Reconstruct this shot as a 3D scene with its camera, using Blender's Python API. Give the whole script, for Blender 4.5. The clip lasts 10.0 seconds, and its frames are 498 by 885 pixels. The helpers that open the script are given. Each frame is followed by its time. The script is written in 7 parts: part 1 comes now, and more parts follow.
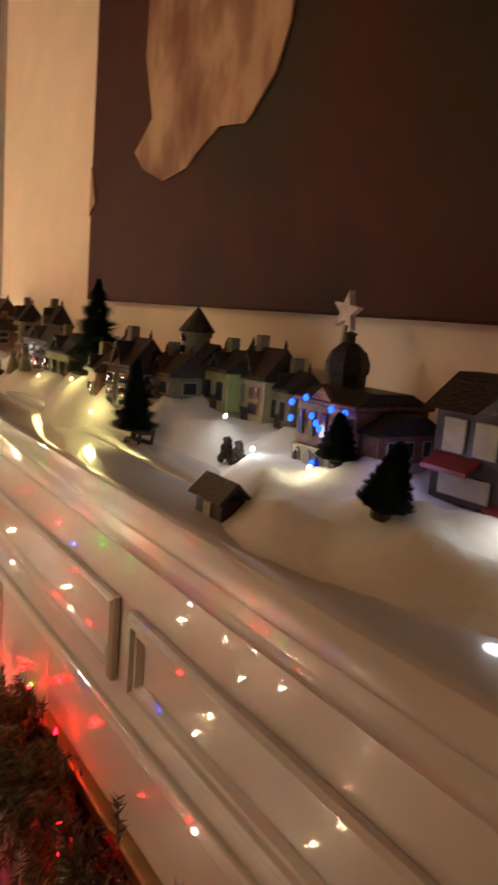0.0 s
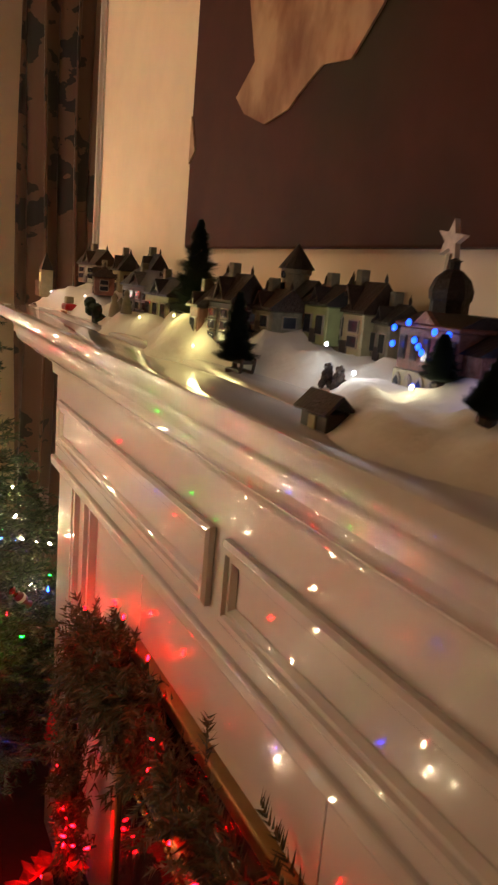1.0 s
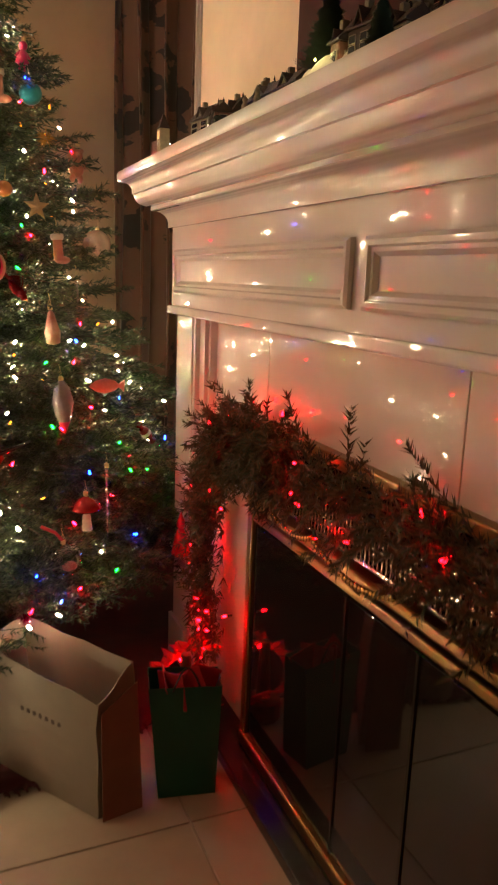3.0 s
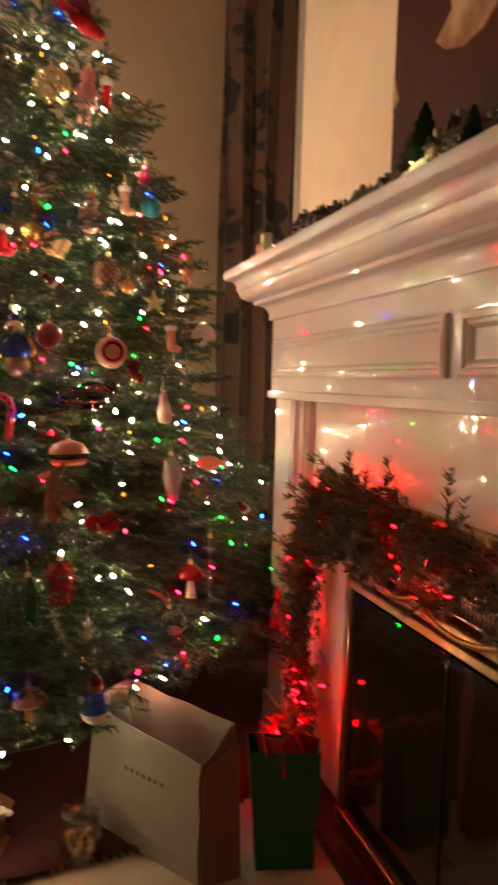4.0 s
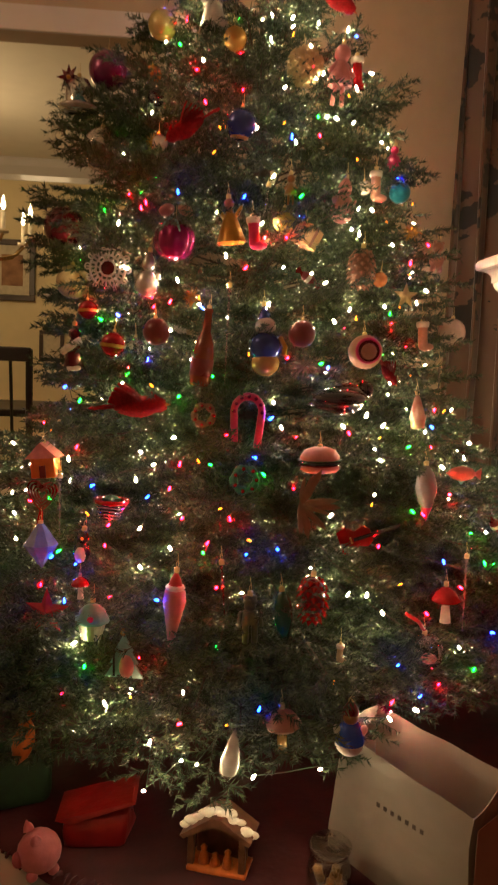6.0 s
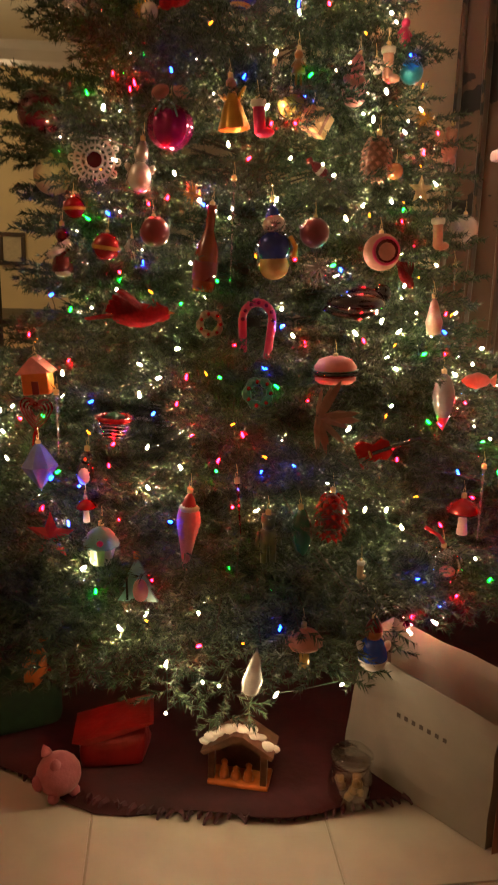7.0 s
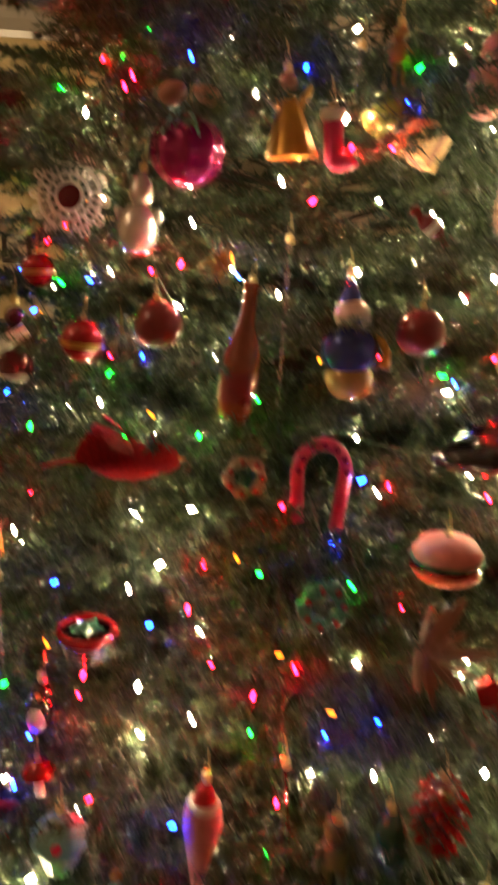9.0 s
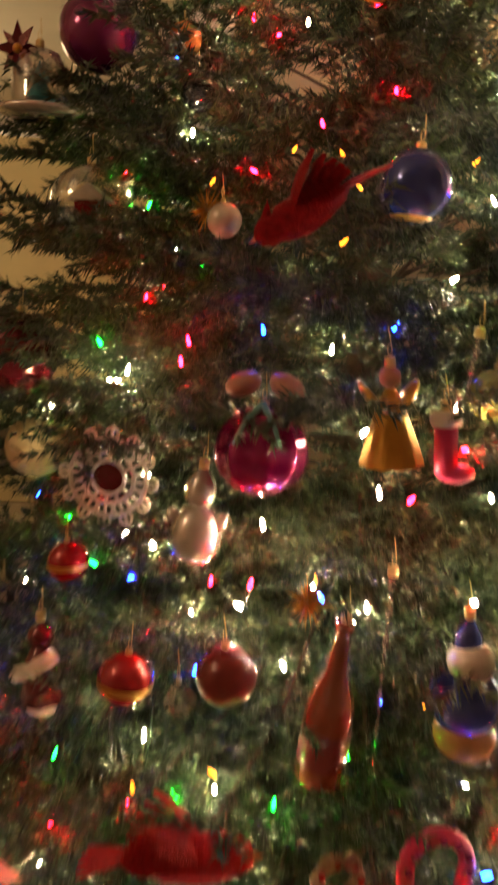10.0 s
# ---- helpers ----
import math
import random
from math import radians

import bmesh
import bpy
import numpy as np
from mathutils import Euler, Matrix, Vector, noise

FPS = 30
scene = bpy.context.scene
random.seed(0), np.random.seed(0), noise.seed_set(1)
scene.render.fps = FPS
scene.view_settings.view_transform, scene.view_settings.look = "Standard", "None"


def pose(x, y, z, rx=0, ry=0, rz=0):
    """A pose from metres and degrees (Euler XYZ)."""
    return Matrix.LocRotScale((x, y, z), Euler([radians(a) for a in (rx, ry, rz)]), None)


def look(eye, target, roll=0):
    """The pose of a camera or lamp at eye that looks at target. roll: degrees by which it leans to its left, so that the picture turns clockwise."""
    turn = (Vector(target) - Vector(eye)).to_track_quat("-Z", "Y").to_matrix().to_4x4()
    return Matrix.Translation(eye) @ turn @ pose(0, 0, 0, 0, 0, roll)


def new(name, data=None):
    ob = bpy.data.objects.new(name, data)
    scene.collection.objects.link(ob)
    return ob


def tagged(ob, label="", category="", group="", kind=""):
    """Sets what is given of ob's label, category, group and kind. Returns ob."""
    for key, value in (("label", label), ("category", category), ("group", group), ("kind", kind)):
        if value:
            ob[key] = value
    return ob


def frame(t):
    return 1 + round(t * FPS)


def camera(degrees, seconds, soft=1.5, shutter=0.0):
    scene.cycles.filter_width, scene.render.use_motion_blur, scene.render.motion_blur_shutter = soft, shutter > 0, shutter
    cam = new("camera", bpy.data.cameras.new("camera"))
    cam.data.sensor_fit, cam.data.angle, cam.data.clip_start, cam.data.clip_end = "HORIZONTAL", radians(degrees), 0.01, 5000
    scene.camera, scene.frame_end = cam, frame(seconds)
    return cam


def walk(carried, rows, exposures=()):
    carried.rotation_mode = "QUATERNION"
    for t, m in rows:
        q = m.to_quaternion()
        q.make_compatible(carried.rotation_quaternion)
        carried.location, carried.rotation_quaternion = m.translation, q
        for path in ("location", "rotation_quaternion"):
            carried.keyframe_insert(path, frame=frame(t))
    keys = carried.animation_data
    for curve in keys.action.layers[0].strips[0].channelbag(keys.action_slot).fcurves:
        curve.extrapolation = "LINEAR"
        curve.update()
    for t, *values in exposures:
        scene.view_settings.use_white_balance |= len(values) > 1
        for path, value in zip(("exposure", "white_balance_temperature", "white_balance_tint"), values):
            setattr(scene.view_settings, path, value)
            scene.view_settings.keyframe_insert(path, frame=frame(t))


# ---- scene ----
cam = camera(37.3, 10.0, soft=2.0, shutter=0.5)
PATH = [
    (0, (0.0315, 0.083, 1.5147), (1.1137, 1.7321, 1.1844), 4.6),
    (0.5, (0.0265, 0.0706, 1.5008), (0.9666, 1.7932, 1.1151), 5.2),
    (1, (0.0019, 0.064, 1.4771), (0.896, 1.801, 1.0489), 5.0),
    (1.5, (-0.0527, 0.0602, 1.4268), (0.8282, 1.8024, 0.9923), 4.3),
    (2, (-0.1064, 0.0442, 1.3213), (0.7565, 1.7921, 0.874), 3.4),
    (2.2, (-0.1187, 0.0407, 1.2665), (0.7187, 1.8, 0.8146), 3.2),
    (3.3, (-0.2462, -0.2021, 1.063), (0.5049, 1.6104, 0.676), 1.9),
    (3.5, (-0.2536, -0.2159, 1.053), (0.4772, 1.6183, 0.733), 1.8),
    (4, (-0.2941, -0.2317, 1.034), (0.2739, 1.6793, 0.876), 1.7),
    (4.5, (-0.3374, -0.2424, 1.041), (0.023, 1.7218, 0.941), 1.7),
    (5, (-0.3812, -0.2031, 1.046), (-0.1722, 1.7826, 0.933), 2.4),
    (5.5, (-0.4398, -0.1193, 1.073), (-0.3008, 1.8684, 0.909), 2.9),
    (5.7, (-0.4491, -0.095, 1.07), (-0.331, 1.8934, 0.897), 2.6),
    (6.8, (-0.5701, 0.0416, 1.045), (-0.3403, 1.9847, 0.632), 1.7),
    (7, (-0.5737, 0.0527, 1.062), (-0.3334, 1.9835, 0.6), 1.8),
    (7.5, (-0.5571, 0.1743, 1.055), (-0.3032, 2.0896, 0.536), 2.3),
    (8, (-0.5111, 0.397, 1.0112), (-0.2531, 2.3022, 0.4603), 2.6),
    (8.5, (-0.4633, 0.5709, 1.0605), (-0.2313, 2.4778, 0.5038), 2.6),
    (9, (-0.5549, 0.7108, 1.2359), (-0.3667, 2.6322, 0.7137), 2.8),
    (9.5, (-0.5937, 0.8145, 1.4192), (-0.518, 2.7495, 0.919), 1.8),
    (10, (-0.6446, 0.9895, 1.5089), (-0.4445, 2.9416, 1.1224), 2.8),
]
walk(cam, [(t, look(eye, target, roll)) for t, eye, target, roll in PATH],
     exposures=((0.0, -0.98), (2.0, -0.90), (3.5, -0.82), (5.5, -0.60), (7.5, -0.64), (9.0, -0.52), (10.0, -0.42)))

# ---- light and exposure ----
world = bpy.data.worlds.new("world")
world.use_nodes = True
world.node_tree.nodes["Background"].inputs[0].default_value = (0.02, 0.016, 0.012, 1)
world.node_tree.nodes["Background"].inputs[1].default_value = 0.3
scene.world = world


def lamp(name, kind, where, energy, color, size=0.1, target=None):
    data = bpy.data.lights.new(name, kind)
    data.energy, data.color = energy, color
    if kind == "AREA":
        data.shape, data.size = "DISK", size
    else:
        data.shadow_soft_size = size
    ob = new(name, data)
    ob.matrix_world = look(where, target) if target else pose(*where)
    return ob


WARM = (1.0, 0.645, 0.37)
lamp("room_light", "POINT", (-2.2, 1.1, 2.4), 32, WARM, 0.16)
# weak fill added out of view at the left; no lamp stands there
lamp("corner_lamp_light", "POINT", (-2.4, -0.6, 1.5), 1.0, WARM, 0.12)
lamp("dining_light", "POINT", (-2.15, 4.5, 1.98), 32, (1.0, 0.72, 0.38), 0.25)

# ---- materials ----
MATS = {}


def mat(name, color, rough=0.6, metal=0.0, vary=0.15, scale=40.0, bump=0.0, bscale=200.0, color2=None, coat=0.0,
        transmission=0.0, emit=None, strength=0.0, sheen=0.0, per_object=0.0, spec=0.5, ior=1.45, sss=0.0, coat_rough=0.08):
    if name in MATS:
        return MATS[name]
    m = bpy.data.materials.new(name)
    m.use_nodes = True
    nt = m.node_tree
    b = nt.nodes["Principled BSDF"]
    co = nt.nodes.new("ShaderNodeTexCoord")
    n1 = nt.nodes.new("ShaderNodeTexNoise")
    n1.inputs["Scale"].default_value, n1.inputs["Detail"].default_value = scale, 5
    n2 = nt.nodes.new("ShaderNodeTexNoise")
    n2.inputs["Scale"].default_value, n2.inputs["Detail"].default_value = scale * 0.13, 3
    nt.links.new(co.outputs["Object"], n1.inputs["Vector"])
    nt.links.new(co.outputs["Object"], n2.inputs["Vector"])
    add = nt.nodes.new("ShaderNodeMath")
    add.operation = "MULTIPLY_ADD"
    add.inputs[1].default_value = 0.5
    half = nt.nodes.new("ShaderNodeMath")
    half.operation = "MULTIPLY"
    half.inputs[1].default_value = 0.5
    nt.links.new(n2.outputs["Fac"], half.inputs[0])
    nt.links.new(n1.outputs["Fac"], add.inputs[0])
    nt.links.new(half.outputs[0], add.inputs[2])
    ramp = nt.nodes.new("ShaderNodeValToRGB")
    lo = [c * (1 - vary) for c in color]
    hi = list(color2) if color2 else [min(1, c * (1 + vary)) for c in color]
    ramp.color_ramp.elements[0].position, ramp.color_ramp.elements[1].position = 0.36, 0.64
    ramp.color_ramp.elements[0].color, ramp.color_ramp.elements[1].color = (*lo, 1), (*hi, 1)
    nt.links.new(add.outputs[0], ramp.inputs[0])
    out = ramp.outputs[0]
    if per_object:
        info = nt.nodes.new("ShaderNodeObjectInfo")
        hsv = nt.nodes.new("ShaderNodeHueSaturation")
        mul = nt.nodes.new("ShaderNodeMapRange")
        mul.inputs[3].default_value, mul.inputs[4].default_value = 1 - per_object, 1 + per_object
        nt.links.new(info.outputs["Random"], mul.inputs[0])
        nt.links.new(mul.outputs[0], hsv.inputs["Value"])
        nt.links.new(out, hsv.inputs["Color"])
        out = hsv.outputs[0]
    nt.links.new(out, b.inputs["Base Color"])
    rr = nt.nodes.new("ShaderNodeMapRange")
    rr.inputs[3].default_value, rr.inputs[4].default_value = max(0.02, rough * 0.75), min(1, rough * 1.25)
    nt.links.new(n2.outputs["Fac"], rr.inputs[0])
    nt.links.new(rr.outputs[0], b.inputs["Roughness"])
    b.inputs["Metallic"].default_value = metal
    b.inputs["Coat Weight"].default_value = coat
    b.inputs["Coat Roughness"].default_value = coat_rough
    b.inputs["Transmission Weight"].default_value = transmission
    b.inputs["IOR"].default_value = ior
    b.inputs["Sheen Weight"].default_value = sheen
    b.inputs["Specular IOR Level"].default_value = spec
    if sss:
        b.inputs["Subsurface Weight"].default_value = sss
        b.inputs["Subsurface Radius"].default_value = (0.02, 0.02, 0.02)
        b.inputs["Subsurface Scale"].default_value = 0.6
    if emit:
        b.inputs["Emission Color"].default_value = (*emit, 1)
        b.inputs["Emission Strength"].default_value = strength
    if bump:
        n3 = nt.nodes.new("ShaderNodeTexNoise")
        n3.inputs["Scale"].default_value, n3.inputs["Detail"].default_value = bscale, 4
        nt.links.new(co.outputs["Object"], n3.inputs["Vector"])
        bp = nt.nodes.new("ShaderNodeBump")
        bp.inputs["Strength"].default_value, bp.inputs["Distance"].default_value = bump, 0.004
        nt.links.new(n3.outputs["Fac"], bp.inputs["Height"])
        nt.links.new(bp.outputs[0], b.inputs["Normal"])
    MATS[name] = m
    return m


WALL = mat("cream_wall_paint", (0.84, 0.71, 0.54), 0.75, vary=0.05, scale=14, bump=0.12, bscale=260)
# darker wall paint: the far wall's weaker light is put into its colour
TAN = mat("dimmed_wall_paint", (0.40, 0.31, 0.21), 0.75, vary=0.05, scale=14, bump=0.12, bscale=260)
FARWALL = mat("dining_wall_paint", (0.72, 0.60, 0.36), 0.75, vary=0.05, scale=9, bump=0.1)
WHITE = mat("gloss_white_paint", (0.55, 0.515, 0.49), 0.30, vary=0.05, scale=9, bump=0.03, bscale=24, coat=1.0, coat_rough=0.05)
SLAB = mat("white_marble_slab", (0.62, 0.58, 0.54), 0.18, vary=0.07, scale=5, coat=1.0, coat_rough=0.015)
TILE = mat("pale_floor_tile", (0.43, 0.36, 0.29), 0.32, vary=0.10, scale=10, bump=0.06, bscale=60, per_object=0.05)
GROUT = mat("floor_grout", (0.33, 0.28, 0.22), 0.9)
BLACK = mat("black_granite", (0.012, 0.011, 0.010), 0.22, vary=0.4, scale=120)
GLASSBLACK = mat("smoked_door_glass", (0.010, 0.009, 0.008), 0.035, vary=0.2, coat=0.35)
BRASS = mat("polished_brass", (0.30, 0.19, 0.075), 0.33, metal=1.0, vary=0.15, scale=30)
NICKEL = mat("brass_grille_metal", (0.66, 0.58, 0.44), 0.25, metal=1.0, vary=0.15)
WOODDARK = mat("black_stained_wood", (0.014, 0.011, 0.009), 0.4, vary=0.3)
CEIL = mat("ceiling_paint", (0.70, 0.64, 0.54), 0.9, vary=0.04, scale=8)


# ---- mesh helpers ----
def mesh_from(name, verts, faces, material, smooth=False):
    me = bpy.data.meshes.new(name)
    me.from_pydata([tuple(v) for v in verts], [], faces)
    me.materials.append(material)
    if smooth:
        me.polygons.foreach_set("use_smooth", [True] * len(me.polygons))
    me.update()
    return me


def part(name, bm, material, parent=None, label="", smooth=False):
    """Link a bmesh, or a finished mesh, as one object under a parent."""
    if isinstance(bm, bpy.types.Mesh):
        me = bm
    else:
        bmesh.ops.recalc_face_normals(bm, faces=bm.faces)
        me = bpy.data.meshes.new(name)
        bm.to_mesh(me)
        bm.free()
        me.materials.append(material)
        if smooth:
            me.polygons.foreach_set("use_smooth", [True] * len(me.polygons))
    ob = new(name, me)
    if parent:
        ob.parent = parent
    if label:
        tagged(ob, label)
    return ob


def thing(name, where, label, category, group="", kind="", rz=0, rx=0, ry=0):
    ob = new(name)
    ob.empty_display_size = 0.02
    ob.matrix_world = pose(*where, rx, ry, rz)
    return tagged(ob, label, category, group, kind)


def box_into(bm, lo, hi, m=None):
    v = [bm.verts.new((x, y, z)) for x in (lo[0], hi[0]) for y in (lo[1], hi[1]) for z in (lo[2], hi[2])]
    for f in ((0, 1, 3, 2), (4, 6, 7, 5), (0, 4, 5, 1), (2, 3, 7, 6), (0, 2, 6, 4), (1, 5, 7, 3)):
        bm.faces.new([v[i] for i in f])
    if m is not None:
        bmesh.ops.transform(bm, matrix=m, verts=v)
    return v


def box(lo, hi, bevel=0.0, segments=2):
    bm = bmesh.new()
    box_into(bm, lo, hi)
    if bevel:
        bmesh.ops.recalc_face_normals(bm, faces=bm.faces)
        bmesh.ops.bevel(bm, geom=bm.edges[:], offset=bevel, segments=segments, affect="EDGES", profile=0.5)
    return bm


def lathe(profile, n=20, bm=None, m=None, wave=0, depth=0.0):
    """Turn a profile of (radius, height) round z; wave lobes of that depth make it ribbed."""
    bm = bm or bmesh.new()
    rings, made = [], []
    for r, z in profile:
        if r < 1e-6:
            ring = [bm.verts.new((0, 0, z))]
        else:
            ring = []
            for i in range(n):
                a = 2 * math.pi * i / n
                k = r * (1 + depth * math.cos(wave * a))
                ring.append(bm.verts.new((k * math.cos(a), k * math.sin(a), z)))
        rings.append(ring)
        made += ring
    for a, b in zip(rings, rings[1:]):
        for i in range(n):
            j = (i + 1) % n
            if len(a) == 1 and len(b) == 1:
                continue
            if len(a) == 1:
                bm.faces.new((a[0], b[j], b[i]))
            elif len(b) == 1:
                bm.faces.new((a[i], a[j], b[0]))
            else:
                bm.faces.new((a[i], a[j], b[j], b[i]))
    if m is not None:
        bmesh.ops.transform(bm, matrix=m, verts=made)
    return bm


def ball_profile(r, k=10, squash=1.0, z0=0.0):
    return [(max(0.0, r * math.sin(math.pi * i / k)) if 0 < i < k else 0.0, z0 - r * squash * math.cos(math.pi * i / k)) for i in range(k + 1)]


def blob(r, squash=1.0, centre=(0, 0, 0), bm=None, rot=(0, 0, 0), k=8, n=14, stretch=1.0):
    m = pose(*centre, *rot) @ Matrix.Diagonal((stretch, 1, 1, 1))
    return lathe(ball_profile(r, k, squash), n, bm, m)


def tube(points, radius, n=6, bm=None, taper=1.0):
    bm = bm or bmesh.new()
    pts = [Vector(p) for p in points]
    rings = []
    for i, p in enumerate(pts):
        d = (pts[min(i + 1, len(pts) - 1)] - pts[max(i - 1, 0)]).normalized()
        u = d.cross(Vector((0.31, 0.17, 0.93)))
        u = u.normalized() if u.length > 1e-4 else Vector((1, 0, 0))
        v = d.cross(u)
        r = radius * (1 + (taper - 1) * i / max(1, len(pts) - 1))
        rings.append([bm.verts.new(p + u * r * math.cos(2 * math.pi * j / n) + v * r * math.sin(2 * math.pi * j / n)) for j in range(n)])
    for a, b in zip(rings, rings[1:]):
        for j in range(n):
            bm.faces.new((a[j], a[(j + 1) % n], b[(j + 1) % n], b[j]))
    bm.faces.new(rings[0][::-1])
    bm.faces.new(rings[-1])
    return bm


def prism(outline, axis, a, b, bm=None):
    """A closed outline of (u, v) drawn out along an axis from a to b."""
    bm = bm or bmesh.new()
    place = {"x": lambda u, v, w: (w, u, v), "y": lambda u, v, w: (u, w, v), "z": lambda u, v, w: (u, v, w)}[axis]
    lo = [bm.verts.new(place(u, v, a)) for u, v in outline]
    hi = [bm.verts.new(place(u, v, b)) for u, v in outline]
    n = len(outline)
    for i in range(n):
        bm.faces.new((lo[i], lo[(i + 1) % n], hi[(i + 1) % n], hi[i]))
    bm.faces.new(lo[::-1])
    bm.faces.new(hi)
    return bm


def structure(name, bm, material, label, category, smooth=False):
    return tagged(part(name, bm, material, smooth=smooth), label, category, kind="structure")


# ---- the room ----
WX = 0.53            # face of the chimney breast
FARY = 2.78          # far wall of the room
CEILZ = 2.85
structure("wall_chimney_breast", box((WX, -1.6, 0), (1.1, 2.085, CEILZ)), WALL, "cream painted chimney breast above the white mantelpiece", "wall")
structure("wall_alcove", box((1.1, 2.085, 0), (1.22, FARY, CEILZ)), WALL, "cream painted alcove side wall", "wall")
structure("wall_right", box((0.8, -3.2, 0), (0.92, -1.6, CEILZ)), WALL, "cream painted side wall", "wall")
bm = bmesh.new()
box_into(bm, (-0.62, FARY, 0), (1.22, FARY + 0.14, CEILZ))
box_into(bm, (-2.9, FARY, 2.23), (-0.62, FARY + 0.14, CEILZ))
box_into(bm, (-3.4, FARY, 0), (-2.9, FARY + 0.14, CEILZ))
structure("wall_far", bm, TAN, "wall darkened in colour for dimmer light, wide dining room opening", "wall")
structure("wall_left", box((-3.4, -3.2, 0), (-3.28, FARY, CEILZ)), WALL, "cream painted side wall", "wall")
structure("wall_back", box((-3.4, -3.32, 0), (0.92, -3.2, CEILZ)), WALL, "cream painted back wall", "wall")
structure("ceiling", box((-3.4, -3.32, CEILZ), (1.3, FARY, CEILZ + 0.1)), CEIL, "white painted ceiling", "ceiling")
bm = bmesh.new()
box_into(bm, (-0.645, FARY - 0.018, 0), (-0.54, FARY - 0.002, 2.30))
box_into(bm, (-2.98, FARY - 0.018, 2.215), (-0.647, FARY - 0.002, 2.30))
structure("trim_opening", bm, WHITE, "white painted casing round the dining room opening", "trim")
# dining room
structure("wall_dining_far", box((-4.2, 6.2, 0), (0.6, 6.32, 2.62)), FARWALL, "pale yellow dining room wall", "wall")
structure("wall_dining_right", box((-0.2, FARY + 0.14, 0), (-0.08, 6.2, 2.62)), FARWALL, "pale yellow dining room side wall", "wall")
structure("wall_dining_left", box((-4.2, FARY + 0.14, 0), (-4.08, 6.2, 2.62)), FARWALL, "pale yellow dining room side wall", "wall")
structure("ceiling_dining", box((-4.2, FARY + 0.14, 2.62), (0.6, 6.32, 2.7)), CEIL, "white dining room ceiling", "ceiling")
crown = [(6.2, 2.46), (6.185, 2.46), (6.175, 2.50), (6.12, 2.56), (6.10, 2.60), (6.10, 2.62), (6.2, 2.62)]
structure("trim_crown", prism(crown, "x", -4.08, -0.2), WHITE, "white crown moulding under the dining room ceiling", "trim")
# corner bead on the breast
bm = bmesh.new()
box_into(bm, (WX - 0.006, 2.050, 0.0), (WX - 0.001, 2.087, CEILZ))
box_into(bm, (WX - 0.014, 2.058, 0.0), (WX - 0.006, 2.072, CEILZ))
structure("trim_corner", bm, WHITE, "narrow white corner moulding on the chimney breast", "trim")

# ---- mantelpiece ----
FX, Y0, Y1 = 0.388, -1.0, 1.85       # frieze face, its two ends
mantel = thing("mantelpiece", (FX, 0.4, 0), "glossy white painted wooden mantelpiece with panelled frieze and deep cornice", "mantelpiece")


def on(parent, name, bm, material, label="", smooth=False):
    """A part given in world places, under a parent that already stands."""
    ob = part(name, bm, material, None, label, smooth)
    ob.parent = parent
    ob.matrix_parent_inverse = parent.matrix_world.inverted()
    return ob


on(mantel, "frieze", box((FX, Y0, 0.998), (WX - 0.002, Y1, 1.245)), WHITE)
on(mantel, "frieze_lip", box((FX - 0.010, Y0 - 0.010, 0.995), (WX - 0.004, Y1 + 0.010, 1.018), 0.004), WHITE)
# cornice: stepped profile as (out from the frieze, height), mitred round the far end
def arc(o0, z0, o1, z1, hollow, n=6):
    """A quarter round from one point of the profile to the next."""
    out = []
    for k in range(1, n + 1):
        a = math.pi / 2 * k / n
        f, g = (math.sin(a), 1 - math.cos(a)) if hollow else (1 - math.cos(a), math.sin(a))
        out.append((o0 + (o1 - o0) * f, z0 + (z1 - z0) * g))
    return out


prof = [(0.0, 1.222), (0.010, 1.222), (0.010, 1.234)]
prof += arc(0.010, 1.234, 0.044, 1.266, False) + [(0.048, 1.268), (0.048, 1.277)]
prof += arc(0.048, 1.277, 0.086, 1.308, True) + [(0.090, 1.310), (0.090, 1.319)]
prof += arc(0.090, 1.319, 0.112, 1.341, False) + [(0.117, 1.343)] + arc(0.117, 1.343, 0.124, 1.352, True, 3)
prof += [(0.124, 1.362), (0.121, 1.369), (0.114, 1.372), (0.060, 1.373), (0.056, 1.378), (0.048, 1.381), (0.0, 1.381)]
bm = bmesh.new()
rows = []
for o, z in prof:
    rows.append([bm.verts.new(p) for p in ((WX - 0.004, Y0 - o, z), (FX - o, Y0 - o, z), (FX - o, Y1 + o, z), (WX - 0.004, Y1 + o, z))])
for a, b in zip(rows, rows[1:]):
    for i in range(3):
        bm.faces.new((a[i], a[i + 1], b[i + 1], b[i]))
bm.faces.new(rows[-1])
bm.faces.new(rows[0][::-1])
shelf = on(mantel, "cornice_shelf", bm, WHITE, smooth=True)
md = shelf.modifiers.new("edges", "EDGE_SPLIT")
md.split_angle = radians(32)


def panel_mould(y_a, y_b, z_a, z_b):
    """A raised, stepped frame on the frieze."""
    steps = [(0.0, 0.0), (0.0, 0.008), (0.006, 0.012), (0.014, 0.012), (0.017, 0.007), (0.023, 0.007), (0.028, 0.002), (0.030, 0.0)]
    bm = bmesh.new()
    loops = [[bm.verts.new((FX - 0.001 - d, y, z)) for y, z in ((y_a + i, z_a + i), (y_b - i, z_a + i), (y_b - i, z_b - i), (y_a + i, z_b - i))] for i, d in steps]
    for a, b in zip(loops, loops[1:]):
        for k in range(4):
            bm.faces.new((a[k], a[(k + 1) % 4], b[(k + 1) % 4], b[k]))
    return bm


